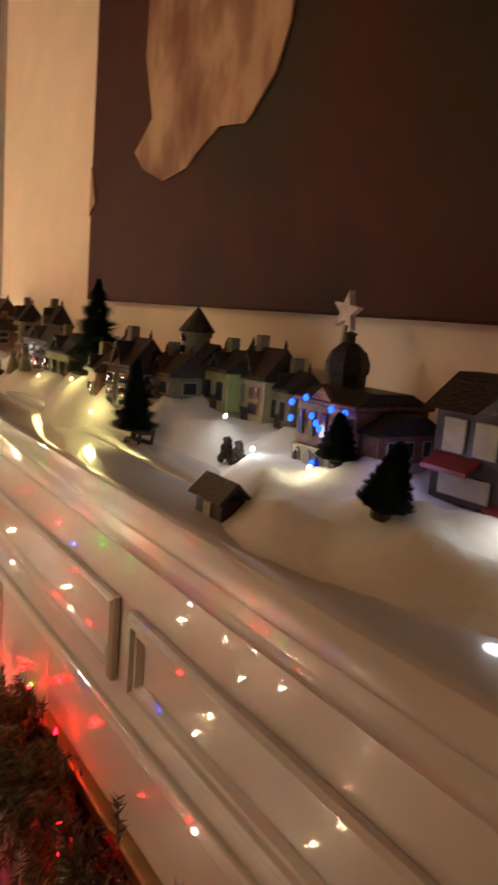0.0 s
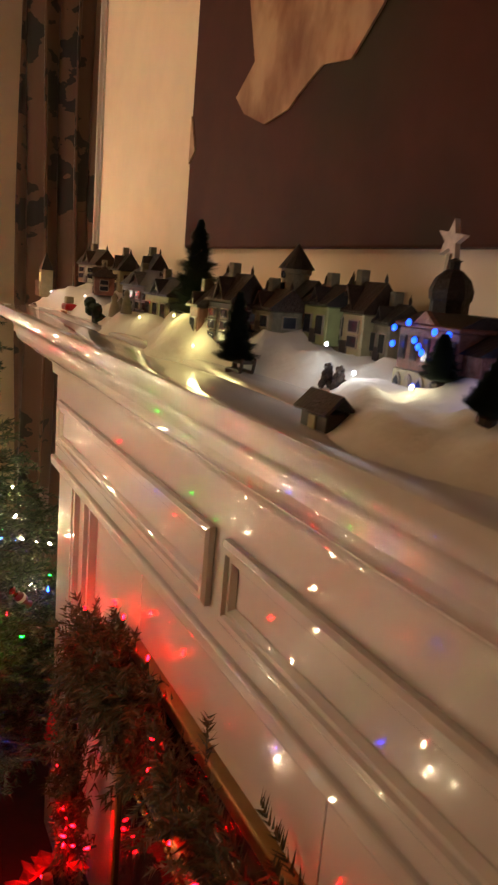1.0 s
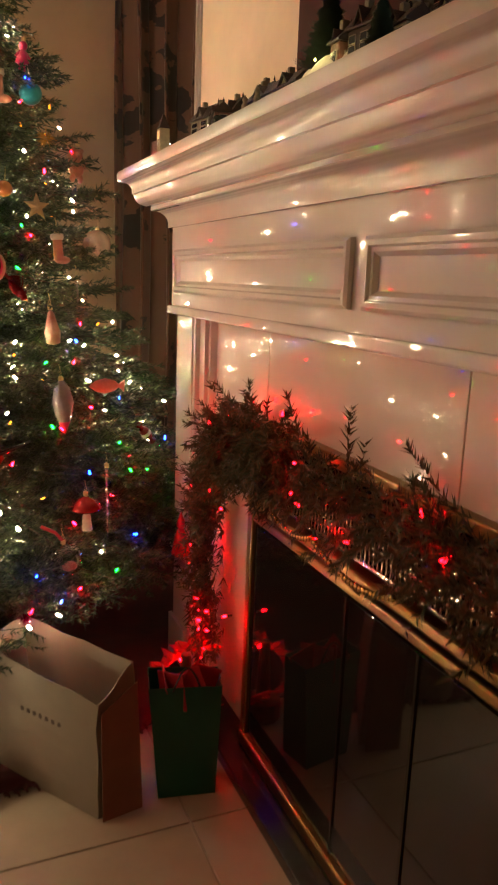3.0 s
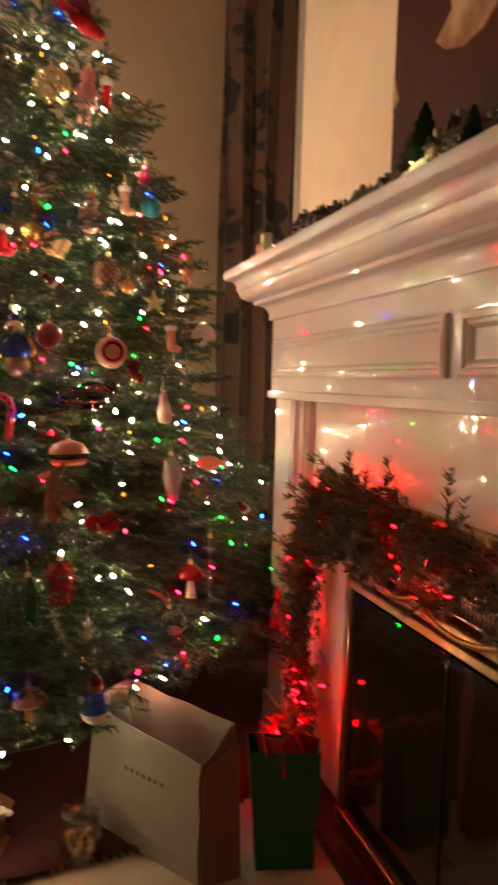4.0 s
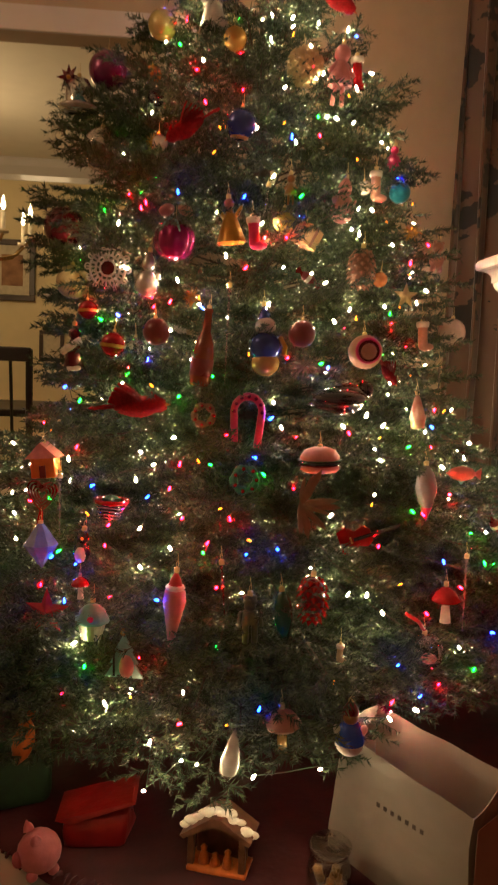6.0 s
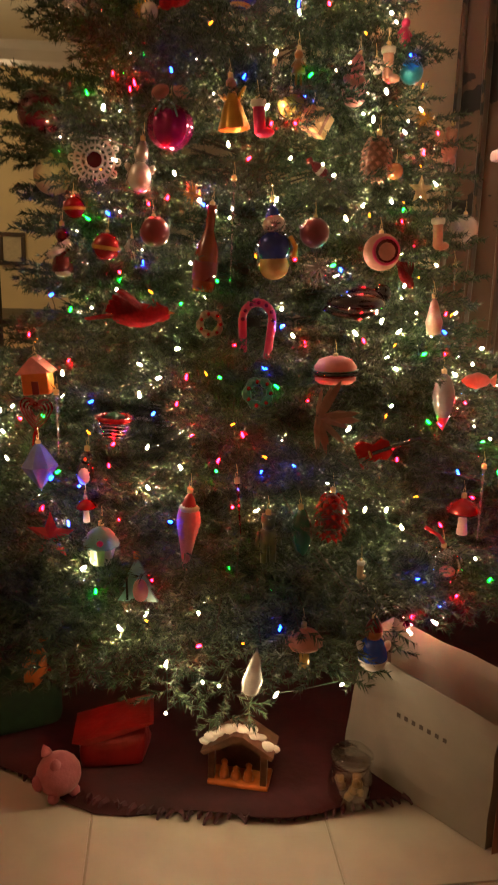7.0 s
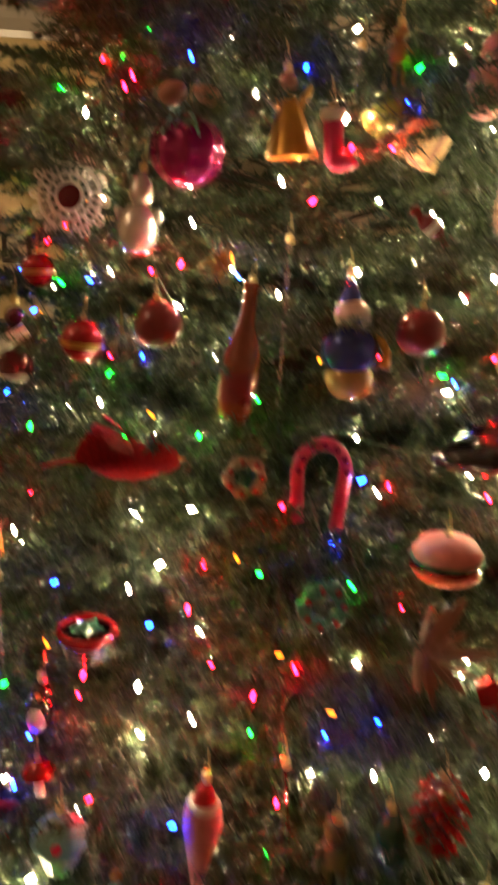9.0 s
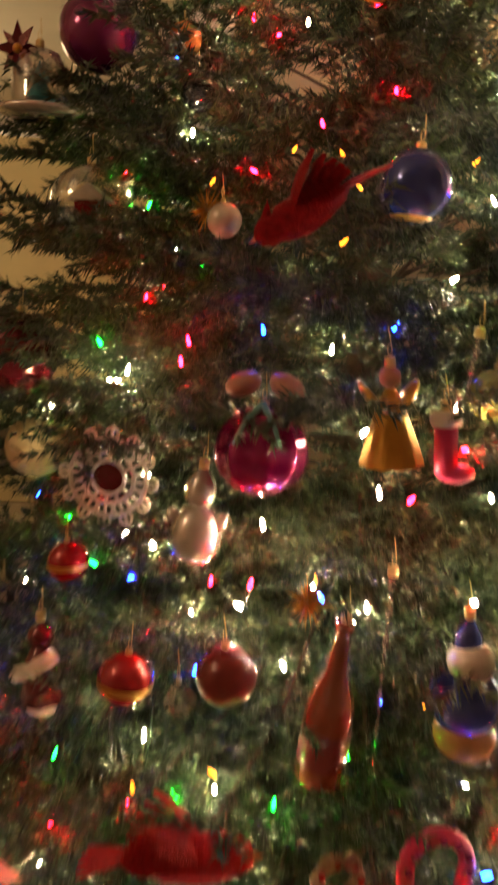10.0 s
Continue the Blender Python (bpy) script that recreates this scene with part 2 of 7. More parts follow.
on(mantel, "panel_moulding", panel_mould(0.884, 1.80, 1.054, 1.164), WHITE)
on(mantel, "panel_moulding", panel_mould(0.02, 0.840, 1.054, 1.164), WHITE)
on(mantel, "panel_moulding", panel_mould(-0.95, -0.022, 1.054, 1.164), WHITE)
for s, (ya, yb) in (("far", (1.668, 1.795)), ("near", (-0.945, -0.818))):
    on(mantel, "pilaster", box((FX, ya, 0.0), (WX - 0.003, yb, 0.996), 0.002), WHITE)
    on(mantel, "plinth", box((FX - 0.012, ya - 0.004, 0.0), (FX - 0.001, yb + 0.008, 0.13), 0.003), WHITE)
    d = -1 if s == "far" else 1
    e = ya if s == "far" else yb
    bm = bmesh.new()
    a, b = sorted((e, e + d * 0.018))
    box_into(bm, (FX + 0.004, a, 0), (WX - 0.01, b, 0.996))
    a, b = sorted((e + d * 0.018, e + d * 0.055))
    box_into(bm, (FX + 0.016, a, 0), (WX - 0.01, b, 0.996))
    a, b = sorted((e + d * 0.055, e + d * 0.068))
    box_into(bm, (FX + 0.026, a, 0), (WX - 0.01, b, 0.996))
    on(mantel, "inner_moulding", bm, WHITE)

SX = 0.432           # face of the marble surround
surround = thing("fireplace_surround", (SX, 0.4, 0), "pale marble slabs set round the firebox", "fireplace surround")
IY0, IY1, IZ = -0.40, 1.285, 0.79
for ya, yb, za, zb in ((IY1, 1.600, 0.0, 0.995), (0.640, IY1 - 0.002, IZ, 0.995), (0.21, 0.638, IZ, 0.995), (IY0, 0.208, IZ, 0.995), (-0.75, IY0 - 0.002, 0.0, 0.995)):
    on(surround, "slab", box((SX, ya, za), (WX - 0.012, yb, zb), 0.0015), SLAB)

# ---- fire screen with glass doors ----
GX = 0.404
screen = thing("fireplace_insert", (GX, 0.4, 0.03), "brass framed firebox insert with smoked glass doors and pierced grille", "fireplace insert")
on(screen, "firebox_backing", box((GX + 0.02, IY0 + 0.005, 0.03), (WX - 0.014, IY1 - 0.005, IZ - 0.004)), BLACK)
on(screen, "top_trim", box((GX + 0.006, IY0, IZ - 0.012), (GX + 0.034, IY1, IZ + 0.012), 0.004), BRASS, "polished brass top trim")
on(screen, "hood_bar", box((GX - 0.014, IY0, 0.616), (GX + 0.018, IY1, 0.636), 0.006), BRASS, "polished brass hood bar")
on(screen, "hood_lip", box((GX - 0.006, IY0, 0.582), (GX + 0.018, IY1, 0.602), 0.005), BRASS)
on(screen, "side_trim", box((GX - 0.008, IY1 - 0.026, 0.03), (GX + 0.018, IY1, 0.61), 0.004), BRASS)
on(screen, "side_trim", box((GX - 0.008, IY0, 0.03), (GX + 0.018, IY0 + 0.026, 0.61), 0.004), BRASS)
on(screen, "bottom_trim", box((GX - 0.012, IY0, 0.030), (GX + 0.018, IY1, 0.062), 0.005), BRASS)
# pierced grille: slots between thin uprights in two rows
grille = on(screen, "grille_panel", box((GX + 0.012, IY0 + 0.03, 0.645), (GX + 0.018, IY1 - 0.03, IZ - 0.014)), BLACK)
bar_mesh = bpy.data.meshes.new("grille_bar")
bm = lathe([(0.0, 0), (0.0030, 0.001), (0.0018, 0.010), (0.0034, 0.022), (0.0018, 0.036), (0.0034, 0.048), (0.0018, 0.058), (0.0030, 0.067), (0.0, 0.068)], 6)
bm.to_mesh(bar_mesh)
bm.free()
bar_mesh.materials.append(NICKEL)
bar_mesh.polygons.foreach_set("use_smooth", [True] * len(bar_mesh.polygons))
y = 0.30
while y < 1.20:
    ob = part("grille_bar", bar_mesh, NICKEL, None)
    ob.matrix_world = pose(GX + 0.006, y, 0.650)
    ob.parent, ob.matrix_parent_inverse = screen, screen.matrix_world.inverted()
    y += 0.0125
for z in (0.648, 0.684, 0.720):
    on(screen, "grille_rail", box((GX + 0.003, 0.22, z - 0.0025), (GX + 0.010, IY1 - 0.03, z + 0.0025)), NICKEL)
# doors: four leaves
for ya, yb in ((IY0 + 0.03, 0.02), (0.024, 0.44), (0.444, 0.652), (0.656, 0.86), (0.864, IY1 - 0.03)):
    on(screen, "glass_door", box((GX, ya, 0.066), (GX + 0.006, yb, 0.574), 0.0015), GLASSBLACK)
for yb in (0.445, 0.655, 0.862):
    on(screen, "door_hinge_strip", box((GX - 0.003, yb - 0.003, 0.066), (GX + 0.002, yb + 0.003, 0.574)), BLACK)
hearth = structure("hearth", box((0.338, -0.9, 0.0), (SX - 0.001, 1.60, 0.028), 0.003), BLACK, "polished black granite hearth strip on the floor", "hearth")

# ---- painting ----
CANVAS = bpy.data.materials.new("oil_painting_ground")
CANVAS.use_nodes = True
nt = CANVAS.node_tree
bs = nt.nodes["Principled BSDF"]
bs.inputs["Roughness"].default_value = 0.65
bs.inputs["Specular IOR Level"].default_value = 0.2
co = nt.nodes.new("ShaderNodeTexCoord")
na, nb = nt.nodes.new("ShaderNodeTexNoise"), nt.nodes.new("ShaderNodeTexNoise")
na.inputs["Scale"].default_value, nb.inputs["Scale"].default_value, nb.inputs["Detail"].default_value = 3.2, 26, 6
mixr = nt.nodes.new("ShaderNodeValToRGB")
for i, (p, c) in enumerate(((0.50, (0.075, 0.017, 0.011)), (0.62, (0.050, 0.011, 0.007)), (0.72, (0.013, 0.010, 0.005)), (0.84, (0.008, 0.011, 0.005)))):
    e = mixr.color_ramp.elements[i] if i < 2 else mixr.color_ramp.elements.new(p)
    e.position, e.color = p, (*c, 1)
grain = nt.nodes.new("ShaderNodeMix")
grain.data_type, grain.blend_type = "RGBA", "MULTIPLY"
grain.inputs[0].default_value = 0.35
nt.links.new(co.outputs["Object"], na.inputs["Vector"])
nt.links.new(co.outputs["Object"], nb.inputs["Vector"])
nt.links.new(na.outputs["Fac"], mixr.inputs[0])
nt.links.new(mixr.outputs[0], grain.inputs[6])
nt.links.new(nb.outputs["Fac"], grain.inputs[7])
nt.links.new(grain.outputs[2], bs.inputs["Base Color"])
bp = nt.nodes.new("ShaderNodeBump")
bp.inputs["Strength"].default_value, bp.inputs["Distance"].default_value = 0.2, 0.002
nt.links.new(nb.outputs["Fac"], bp.inputs["Height"])
nt.links.new(bp.outputs[0], bs.inputs["Normal"])
ROBE = bpy.data.materials.new("painted_robe_tones")
ROBE.use_nodes = True
rt = ROBE.node_tree
rb = rt.nodes["Principled BSDF"]
rb.inputs["Roughness"].default_value, rb.inputs["Specular IOR Level"].default_value = 0.65, 0.2
rc, rm, rn, rr_ = rt.nodes.new("ShaderNodeTexCoord"), rt.nodes.new("ShaderNodeMapping"), rt.nodes.new("ShaderNodeTexNoise"), rt.nodes.new("ShaderNodeValToRGB")
rm.inputs["Scale"].default_value = (1, 8, 5)
rn.inputs["Scale"].default_value, rn.inputs["Detail"].default_value = 1.6, 4
for k, (p, c) in enumerate(((0.36, (0.24, 0.120, 0.075)), (0.56, (0.50, 0.34, 0.22)), (0.50, (0.40, 0.25, 0.16)), (0.70, (0.60, 0.44, 0.28)))):
    e = rr_.color_ramp.elements[k] if k < 2 else rr_.color_ramp.elements.new(p)
    e.position, e.color = p, (*c, 1)
rt.links.new(rc.outputs["Object"], rm.inputs[0])
rt.links.new(rm.outputs[0], rn.inputs["Vector"])
rt.links.new(rn.outputs["Fac"], rr_.inputs[0])
rt.links.new(rr_.outputs[0], rb.inputs["Base Color"])
# two loose green passages in the ground colour
last = bs.inputs["Base Color"].links[0].from_socket
for where, size in (((-0.508, -0.86, -1.83), 5.5), ((-0.508, -0.42, -1.80), 4.2)):
    gm_, gg, gr, gx = nt.nodes.new("ShaderNodeMapping"), nt.nodes.new("ShaderNodeTexGradient"), nt.nodes.new("ShaderNodeValToRGB"), nt.nodes.new("ShaderNodeMix")
    gg.gradient_type = "SPHERICAL"
    gm_.inputs["Location"].default_value = tuple(size * v * k for v, k in zip(where, (1, 1, 0.8)))
    gm_.inputs["Scale"].default_value = (size, size, size * 0.8)
    gr.color_ramp.elements[1].position = 0.75
    gr.color_ramp.elements[1].color = (0.75, 0.75, 0.75, 1)
    gx.data_type = "RGBA"
    gx.inputs[7].default_value = (0.014, 0.026, 0.010, 1)
    nt.links.new(co.outputs["Object"], gm_.inputs[0])
    nt.links.new(gm_.outputs[0], gg.inputs[0])
    nt.links.new(gg.outputs["Fac"], gr.inputs[0])
    nt.links.new(gr.outputs[0], gx.inputs[0])
    nt.links.new(last, gx.inputs[6])
    last = gx.outputs[2]
nt.links.new(last, bs.inputs["Base Color"])
PX = 0.508
painting = thing("painting", (PX, 0.5, 1.545), "large unframed dark red-brown oil painting with pale draped cloth", "painting")
on(painting, "canvas", box((PX, -0.35, 1.525), (WX - 0.002, 1.376, 2.62), 0.003), CANVAS)
robe = [(1.146, 2.300), (1.161, 1.880), (1.128, 1.790), (1.186, 1.750), (1.153, 1.722), (1.081, 1.697), (1.011, 1.707), (0.986, 1.722), (0.931, 1.747), (0.866, 1.740), (0.811, 1.785), (0.789, 1.830), (0.776, 1.950), (0.786, 2.300)]
on(painting, "painted_cloth", prism(robe, "x", PX - 0.0035, PX - 0.0005), ROBE, "pale draped cloth painted on the canvas")
on(painting, "painted_edge", prism([(1.371, 1.75), (1.345, 1.69), (1.371, 1.67)], "x", PX - 0.0035, PX - 0.0005), ROBE)

# ---- floor ----
floor = structure("floor", box((-4.2, -3.32, -0.08), (1.3, 6.32, -0.003)), GROUT, "pale square floor tiles with thin grout lines", "floor")
TS = 0.46
tile_mesh = bpy.data.meshes.new("tile")
bm = box((0.002, 0.002, -0.004), (TS - 0.002, TS - 0.002, 0.0), 0.0012, 1)
bm.to_mesh(tile_mesh)
bm.free()
tile_mesh.materials.append(TILE)
for i in range(-8, 3):
    for j in range(-6, 14):
        if j > 6 and i < -7:
            continue
        ob = part("tile", tile_mesh, TILE, floor)
        ob.location = (0.215 + i * TS, 1.10 + (j - 3) * TS, 0)

# ---- curtain ----
CLOTH = bpy.data.materials.new("flocked_damask_curtain")
CLOTH.use_nodes = True
nt = CLOTH.node_tree
bs = nt.nodes["Principled BSDF"]
bs.inputs["Roughness"].default_value = 0.7
bs.inputs["Sheen Weight"].default_value = 0.3
uv = nt.nodes.new("ShaderNodeUVMap")
vor = nt.nodes.new("ShaderNodeTexVoronoi")
vor.inputs["Scale"].default_value = 4.6
noi = nt.nodes.new("ShaderNodeTexNoise")
noi.inputs["Scale"].default_value, noi.inputs["Detail"].default_value = 20, 4
sub = nt.nodes.new("ShaderNodeMath")
sub.operation = "MULTIPLY_ADD"
sub.inputs[1].default_value = 1.15
cut = nt.nodes.new("ShaderNodeValToRGB")
cut.color_ramp.elements[0].position, cut.color_ramp.elements[1].position = 0.935, 0.955
cut.color_ramp.elements[0].color, cut.color_ramp.elements[1].color = (0.006, 0.005, 0.004, 1), (0.110, 0.060, 0.036, 1)
mp = nt.nodes.new("ShaderNodeMapping")
mp.inputs["Scale"].default_value = (1.5, 1, 1)
nt.links.new(uv.outputs[0], mp.inputs[0])
nt.links.new(mp.outputs[0], vor.inputs["Vector"])
nt.links.new(uv.outputs[0], noi.inputs["Vector"])
nt.links.new(noi.outputs["Fac"], sub.inputs[0])
nt.links.new(vor.outputs["Distance"], sub.inputs[2])
nt.links.new(sub.outputs[0], cut.inputs[0])
nt.links.new(cut.outputs[0], bs.inputs["Base Color"])


def curtain(x0, x1, folds, y0):
    nx, nz = folds * 14, 26
    verts, uvs, faces = [], [], []
    for j in range(nz + 1):
        z = 0.02 + (2.62 - 0.02) * j / nz
        for i in range(nx + 1):
            u = i / nx
            ph = 2 * math.pi * folds * u + 0.5 * math.sin(3.1 * z + 4 * u)
            amp = 0.042 * (1 - 0.4 * z / 2.6) + 0.012 * math.sin(5 * u + z)
            x = x0 + (x1 - x0) * u + 0.012 * math.sin(2 * ph)
            verts.append((x, y0 + amp * math.sin(ph), z))
            uvs.append((u * (x1 - x0) * 1.9, z))
    for j in range(nz):
        for i in range(nx):
            a = j * (nx + 1) + i
            faces.append((a, a + 1, a + nx + 2, a + nx + 1))
    me = mesh_from("drape", verts, faces, CLOTH, True)
    lay = me.uv_layers.new(name="UVMap")
    for lp in me.loops:
        lay.data[lp.index].uv = uvs[lp.vertex_index]
    return me


drape = thing("curtain", (0.42, 2.66, 0.0), "long dark curtain with black flocked damask pattern on bronze cloth", "curtain")
ob = part("drape", curtain(0.0, 0.42, 4, 0.0), CLOTH, drape)
md = ob.modifiers.new("thick", "SOLIDIFY")
md.thickness = 0.004
# thin grey strip stands in for the shaded wall beside the curtain
on(drape, "lining_edge", box((0.845, 2.675, 0.02), (0.853, 2.70, 2.6)), mat("wall_shade_grey", (0.30, 0.25, 0.22), 0.8))
rod = thing("curtain_rod", (0.35, 2.66, 2.66), "dark metal curtain rod on the far wall", "curtain rod")
part("rod", tube([(0, 0, 0), (0.75, 0, 0)], 0.012, 10), WOODDARK, rod)
part("finial", blob(0.022, centre=(-0.012, 0, 0)), WOODDARK, rod, smooth=True)
for x in (0.02, 0.70):
    part("bracket", box((x - 0.006, 0.0, -0.006), (x + 0.006, 0.118, 0.006)), WOODDARK, rod)

# ---- the Christmas tree ----
TX, TY = -0.32, 2.24
TTOP = 2.62


def tree_r(z):
    """Radius of the crown at a height."""
    hollow = 0.07 * math.exp(-((z - 1.02) / 0.22) ** 2)
    return (1.03 - 0.36 * z - hollow) if z < 1.8 else max(0.04, 0.382 * (2.66 - z) / 0.86)


rng = np.random.default_rng(7)
NEEDLE = bpy.data.materials.new("fir_needles")
NEEDLE.use_nodes = True
nt = NEEDLE.node_tree
bs = nt.nodes["Principled BSDF"]
gm = nt.nodes.new("ShaderNodeNewGeometry")
rp = nt.nodes.new("ShaderNodeValToRGB")
rp.color_ramp.elements[0].color, rp.color_ramp.elements[1].color = (0.006, 0.014, 0.007, 1), (0.085, 0.115, 0.050, 1)
em = rp.color_ramp.elements.new(0.55)
em.color = (0.026, 0.047, 0.022, 1)
nt.links.new(gm.outputs["Random Per Island"], rp.inputs[0])
nt.links.new(rp.outputs[0], bs.inputs["Base Color"])
bs.inputs["Roughness"].default_value = 0.5
bs.inputs["Specular IOR Level"].default_value = 0.35
BARK = mat("fir_bark", (0.060, 0.040, 0.026), 0.85, vary=0.4, scale=60, bump=0.5)


def needle_arrays(p0, p1, per_m, length, width, flat, rng):
    """Triangles of needles along many straight twigs at once."""
    d = p1 - p0
    ln = np.linalg.norm(d, axis=1)
    n = np.maximum(3, (ln * per_m).astype(int))
    idx = np.repeat(np.arange(len(ln)), n)
    u = rng.random(len(idx)) ** 0.85
    base = p0[idx] + d[idx] * u[:, None]
    ax = (d / np.maximum(ln, 1e-6)[:, None])[idx]
    up = np.array([0, 0, 1.0]) + 0.15 * rng.standard_normal((len(idx), 3))
    side = np.cross(ax, up)
    side /= np.linalg.norm(side, axis=1)[:, None] + 1e-9
    nor = np.cross(side, ax)
    a = rng.random(len(idx)) * 2 * np.pi
    out = side * np.cos(a)[:, None] + nor * (np.sin(a) * flat)[:, None]
    out /= np.linalg.norm(out, axis=1)[:, None] + 1e-9
    lean = 0.75 + 0.5 * rng.random(len(idx))
    way = out + ax * lean[:, None]
    way /= np.linalg.norm(way, axis=1)[:, None]
    ll = length * (0.7 + 0.5 * rng.random(len(idx))) * (1 - 0.35 * u)
    tip = base + way * ll[:, None]
    wv = np.cross(way, rng.standard_normal((len(idx), 3)))
    wv /= np.linalg.norm(wv, axis=1)[:, None] + 1e-9
    wv *= width * 0.5
    v = np.empty((len(idx), 3, 3))
    v[:, 0], v[:, 1], v[:, 2] = base - wv, base + wv, tip
    return v


def tri_mesh(name, v, material):
    me = bpy.data.meshes.new(name)
    n = len(v)
    me.vertices.add(n * 3)
    me.vertices.foreach_set("co", v.reshape(-1).astype(np.float32))
    me.loops.add(n * 3)
    me.loops.foreach_set("vertex_index", np.arange(n * 3, dtype=np.int32))
    me.polygons.add(n)
    me.polygons.foreach_set("loop_start", np.arange(0, n * 3, 3, dtype=np.int32))
    me.materials.append(material)
    me.update(calc_edges=True)
    return me


tree = thing("christmas_tree", (TX, TY, 0), "full green fir Christmas tree hung with lights and ornaments", "tree")
part("trunk", lathe([(0.0, 0.0), (0.055, 0.0), (0.050, 0.4), (0.035, 1.4), (0.012, 2.45), (0.0, 2.6)], 10), BARK, tree, smooth=True)
twA, twB, brA, brB = [], [], [], []
NB = 740
for k in range(NB):
    z = 0.27 + 2.27 * (1 - (1 - (k + 0.5) / NB) ** 0.46) if k % 6 else 0.31 + 0.15 * rng.random()
    ang = k * 2.39996 + 0.3 * rng.standard_normal()
    if math.sin(ang) > 0.45 and rng.random() < 0.65:
        continue
    r = tree_r(z) * (0.95 + 0.16 * rng.random())
    if rng.random() < 0.25:
        r *= 0.8
    c, s = math.cos(ang), math.sin(ang)
    # the upper crown leans out on the side away from the fireplace
    r *= 1 + 0.36 * min(1.0, max(0.0, (z - 1.15) / 0.6)) * max(0.0, -c)
    if TY + r * s > FARY - 0.08:
        r = (FARY - 0.08 - TY) / s
    if TX + r * c > 0.40 and TY + r * s < 1.95:
        r = min(r, 0.66 / max(c, 0.1))
    rise = 0.02 + 0.05 * rng.random() + 0.09 * z - 0.06
    a = np.array([0.03 * c, 0.03 * s, z - rise])
    tip = np.array([r * c, r * s, z - 0.03 + 0.045 * rng.standard_normal()])
    if z < 0.42 and c > 0.05 and s < -0.3:
        tip = a + (tip - a) * 0.90
    mid = (a * 0.4 + tip * 0.6) + np.array([0, 0, 0.02])
    twA.append(mid)
    twB.append(tip)
    brA += [a, mid]
    brB += [mid, tip]
    tang = np.array([-s, c, 0.0])
    out = np.array([c, s, 0.05])
    span = max(0.07, 0.34 * r)
    for q in np.linspace(0.34, 1.0, 9):
        p = a + (tip - a) * q + np.array([0, 0, 0.02 * math.sin(math.pi * q)])
        size = span * (1.12 - q) * (0.75 + 0.5 * rng.random()) + 0.045
        for sg in (-1, 1):
            d = out * (0.75 + 0.2 * rng.random()) + tang * sg * (0.75 + 0.4 * rng.random()) + np.array([0, 0, 0.20 * rng.standard_normal() - 0.04])
            d /= np.linalg.norm(d)
            e = p + d * size
            if TY + e[1] > FARY - 0.04:
                continue
            twA.append(p)
            twB.append(e)
            if size > 0.09:
                for s2 in (-1, 1):
                    f = p + d * size * 0.55
                    d2 = d * 0.8 + np.cross(d, [0, 0, 1]) * s2 * 0.75 + 0.15 * rng.standard_normal(3)
                    twA.append(f)
                    twB.append(f + d2 / np.linalg.norm(d2) * size * 0.5)
    e = tip + (out + 0.2 * rng.standard_normal(3)) * 0.05
    twA.append(tip - out * 0.05)
    twB.append(e)
twA, twB, brA, brB = map(np.array, (twA, twB, brA, brB))
tri = needle_arrays(twA, twB, 520, 0.0255, 0.0040, 0.6, rng)
tagged(part("foliage", tri_mesh("foliage", tri, NEEDLE), NEEDLE, tree), kind="stuff")
bm = bmesh.new()
for a, b in zip(brA, brB):
    tube([a, b], 0.0035, 4, bm, 0.6)
tagged(part("branch_frame", bm, BARK, tree), kind="stuff")
# thin twig stems as narrow blades
dv = twB - twA
sd = np.cross(dv, [0, 0, 1.0])
sd = sd / (np.linalg.norm(sd, axis=1)[:, None] + 1e-9) * 0.0016
tagged(part("twig_layer", tri_mesh("twig_layer", np.stack([twA - sd, twA + sd, twB], 1), BARK), BARK, tree), kind="stuff")

# ---- lights on the tree ----
GLOW = {
    "white": ((1.0, 0.80, 0.46), 1450), "red": ((1.0, 0.0004, 0.0026), 1250), "green": ((0.0006, 1.0, 0.0085), 250),
    "blue": ((0.0010, 0.0120, 1.0), 520), "amber": ((1.0, 0.28, 0.015), 7),
}
BULB, SOCKET = {}, mat("green_socket", (0.012, 0.03, 0.014), 0.5)
for key, (c, k) in GLOW.items():
    me = bpy.data.meshes.new("bulb")
    bm = lathe([(0.0, 0.0), (0.0020, 0.0), (0.0023, 0.004), (0.0017, 0.009), (0.0, 0.012)], 7)
    bm.to_mesh(me)
    bm.free()
    me.polygons.foreach_set("use_smooth", [True] * len(me.polygons))
    me.materials.append(mat("bulb_" + key, tuple(0.4 * x for x in c), 0.3, emit=c, strength=k))
    BULB[key] = me
strings = thing("string_lights", (TX, TY, 0.2), "green wired string of white, red, green, blue and amber mini lights", "string lights")
inv = strings.matrix_world.inverted()
lrng = random.Random(11)
wire = bmesh.new()
pts = []


def light_bulb(sweep, zz, r, key):
    x, y = TX + r * math.cos(sweep), TY + r * math.sin(sweep)
    ob = part("bulb", BULB[key], None, strings)
    ob.matrix_basis = inv @ pose(x, y, zz, lrng.uniform(-70, 70), lrng.uniform(-70, 70), 0)
    pts.append((sweep, zz, r))


def light_at(x, z, key):
    """A bulb on the front of the crown."""
    r = tree_r(z) + 0.015 - 0.045 * lrng.random()
    d = max(-0.98, min(0.98, (x - TX) / r))
    light_bulb(-math.acos(d), z, r, key)


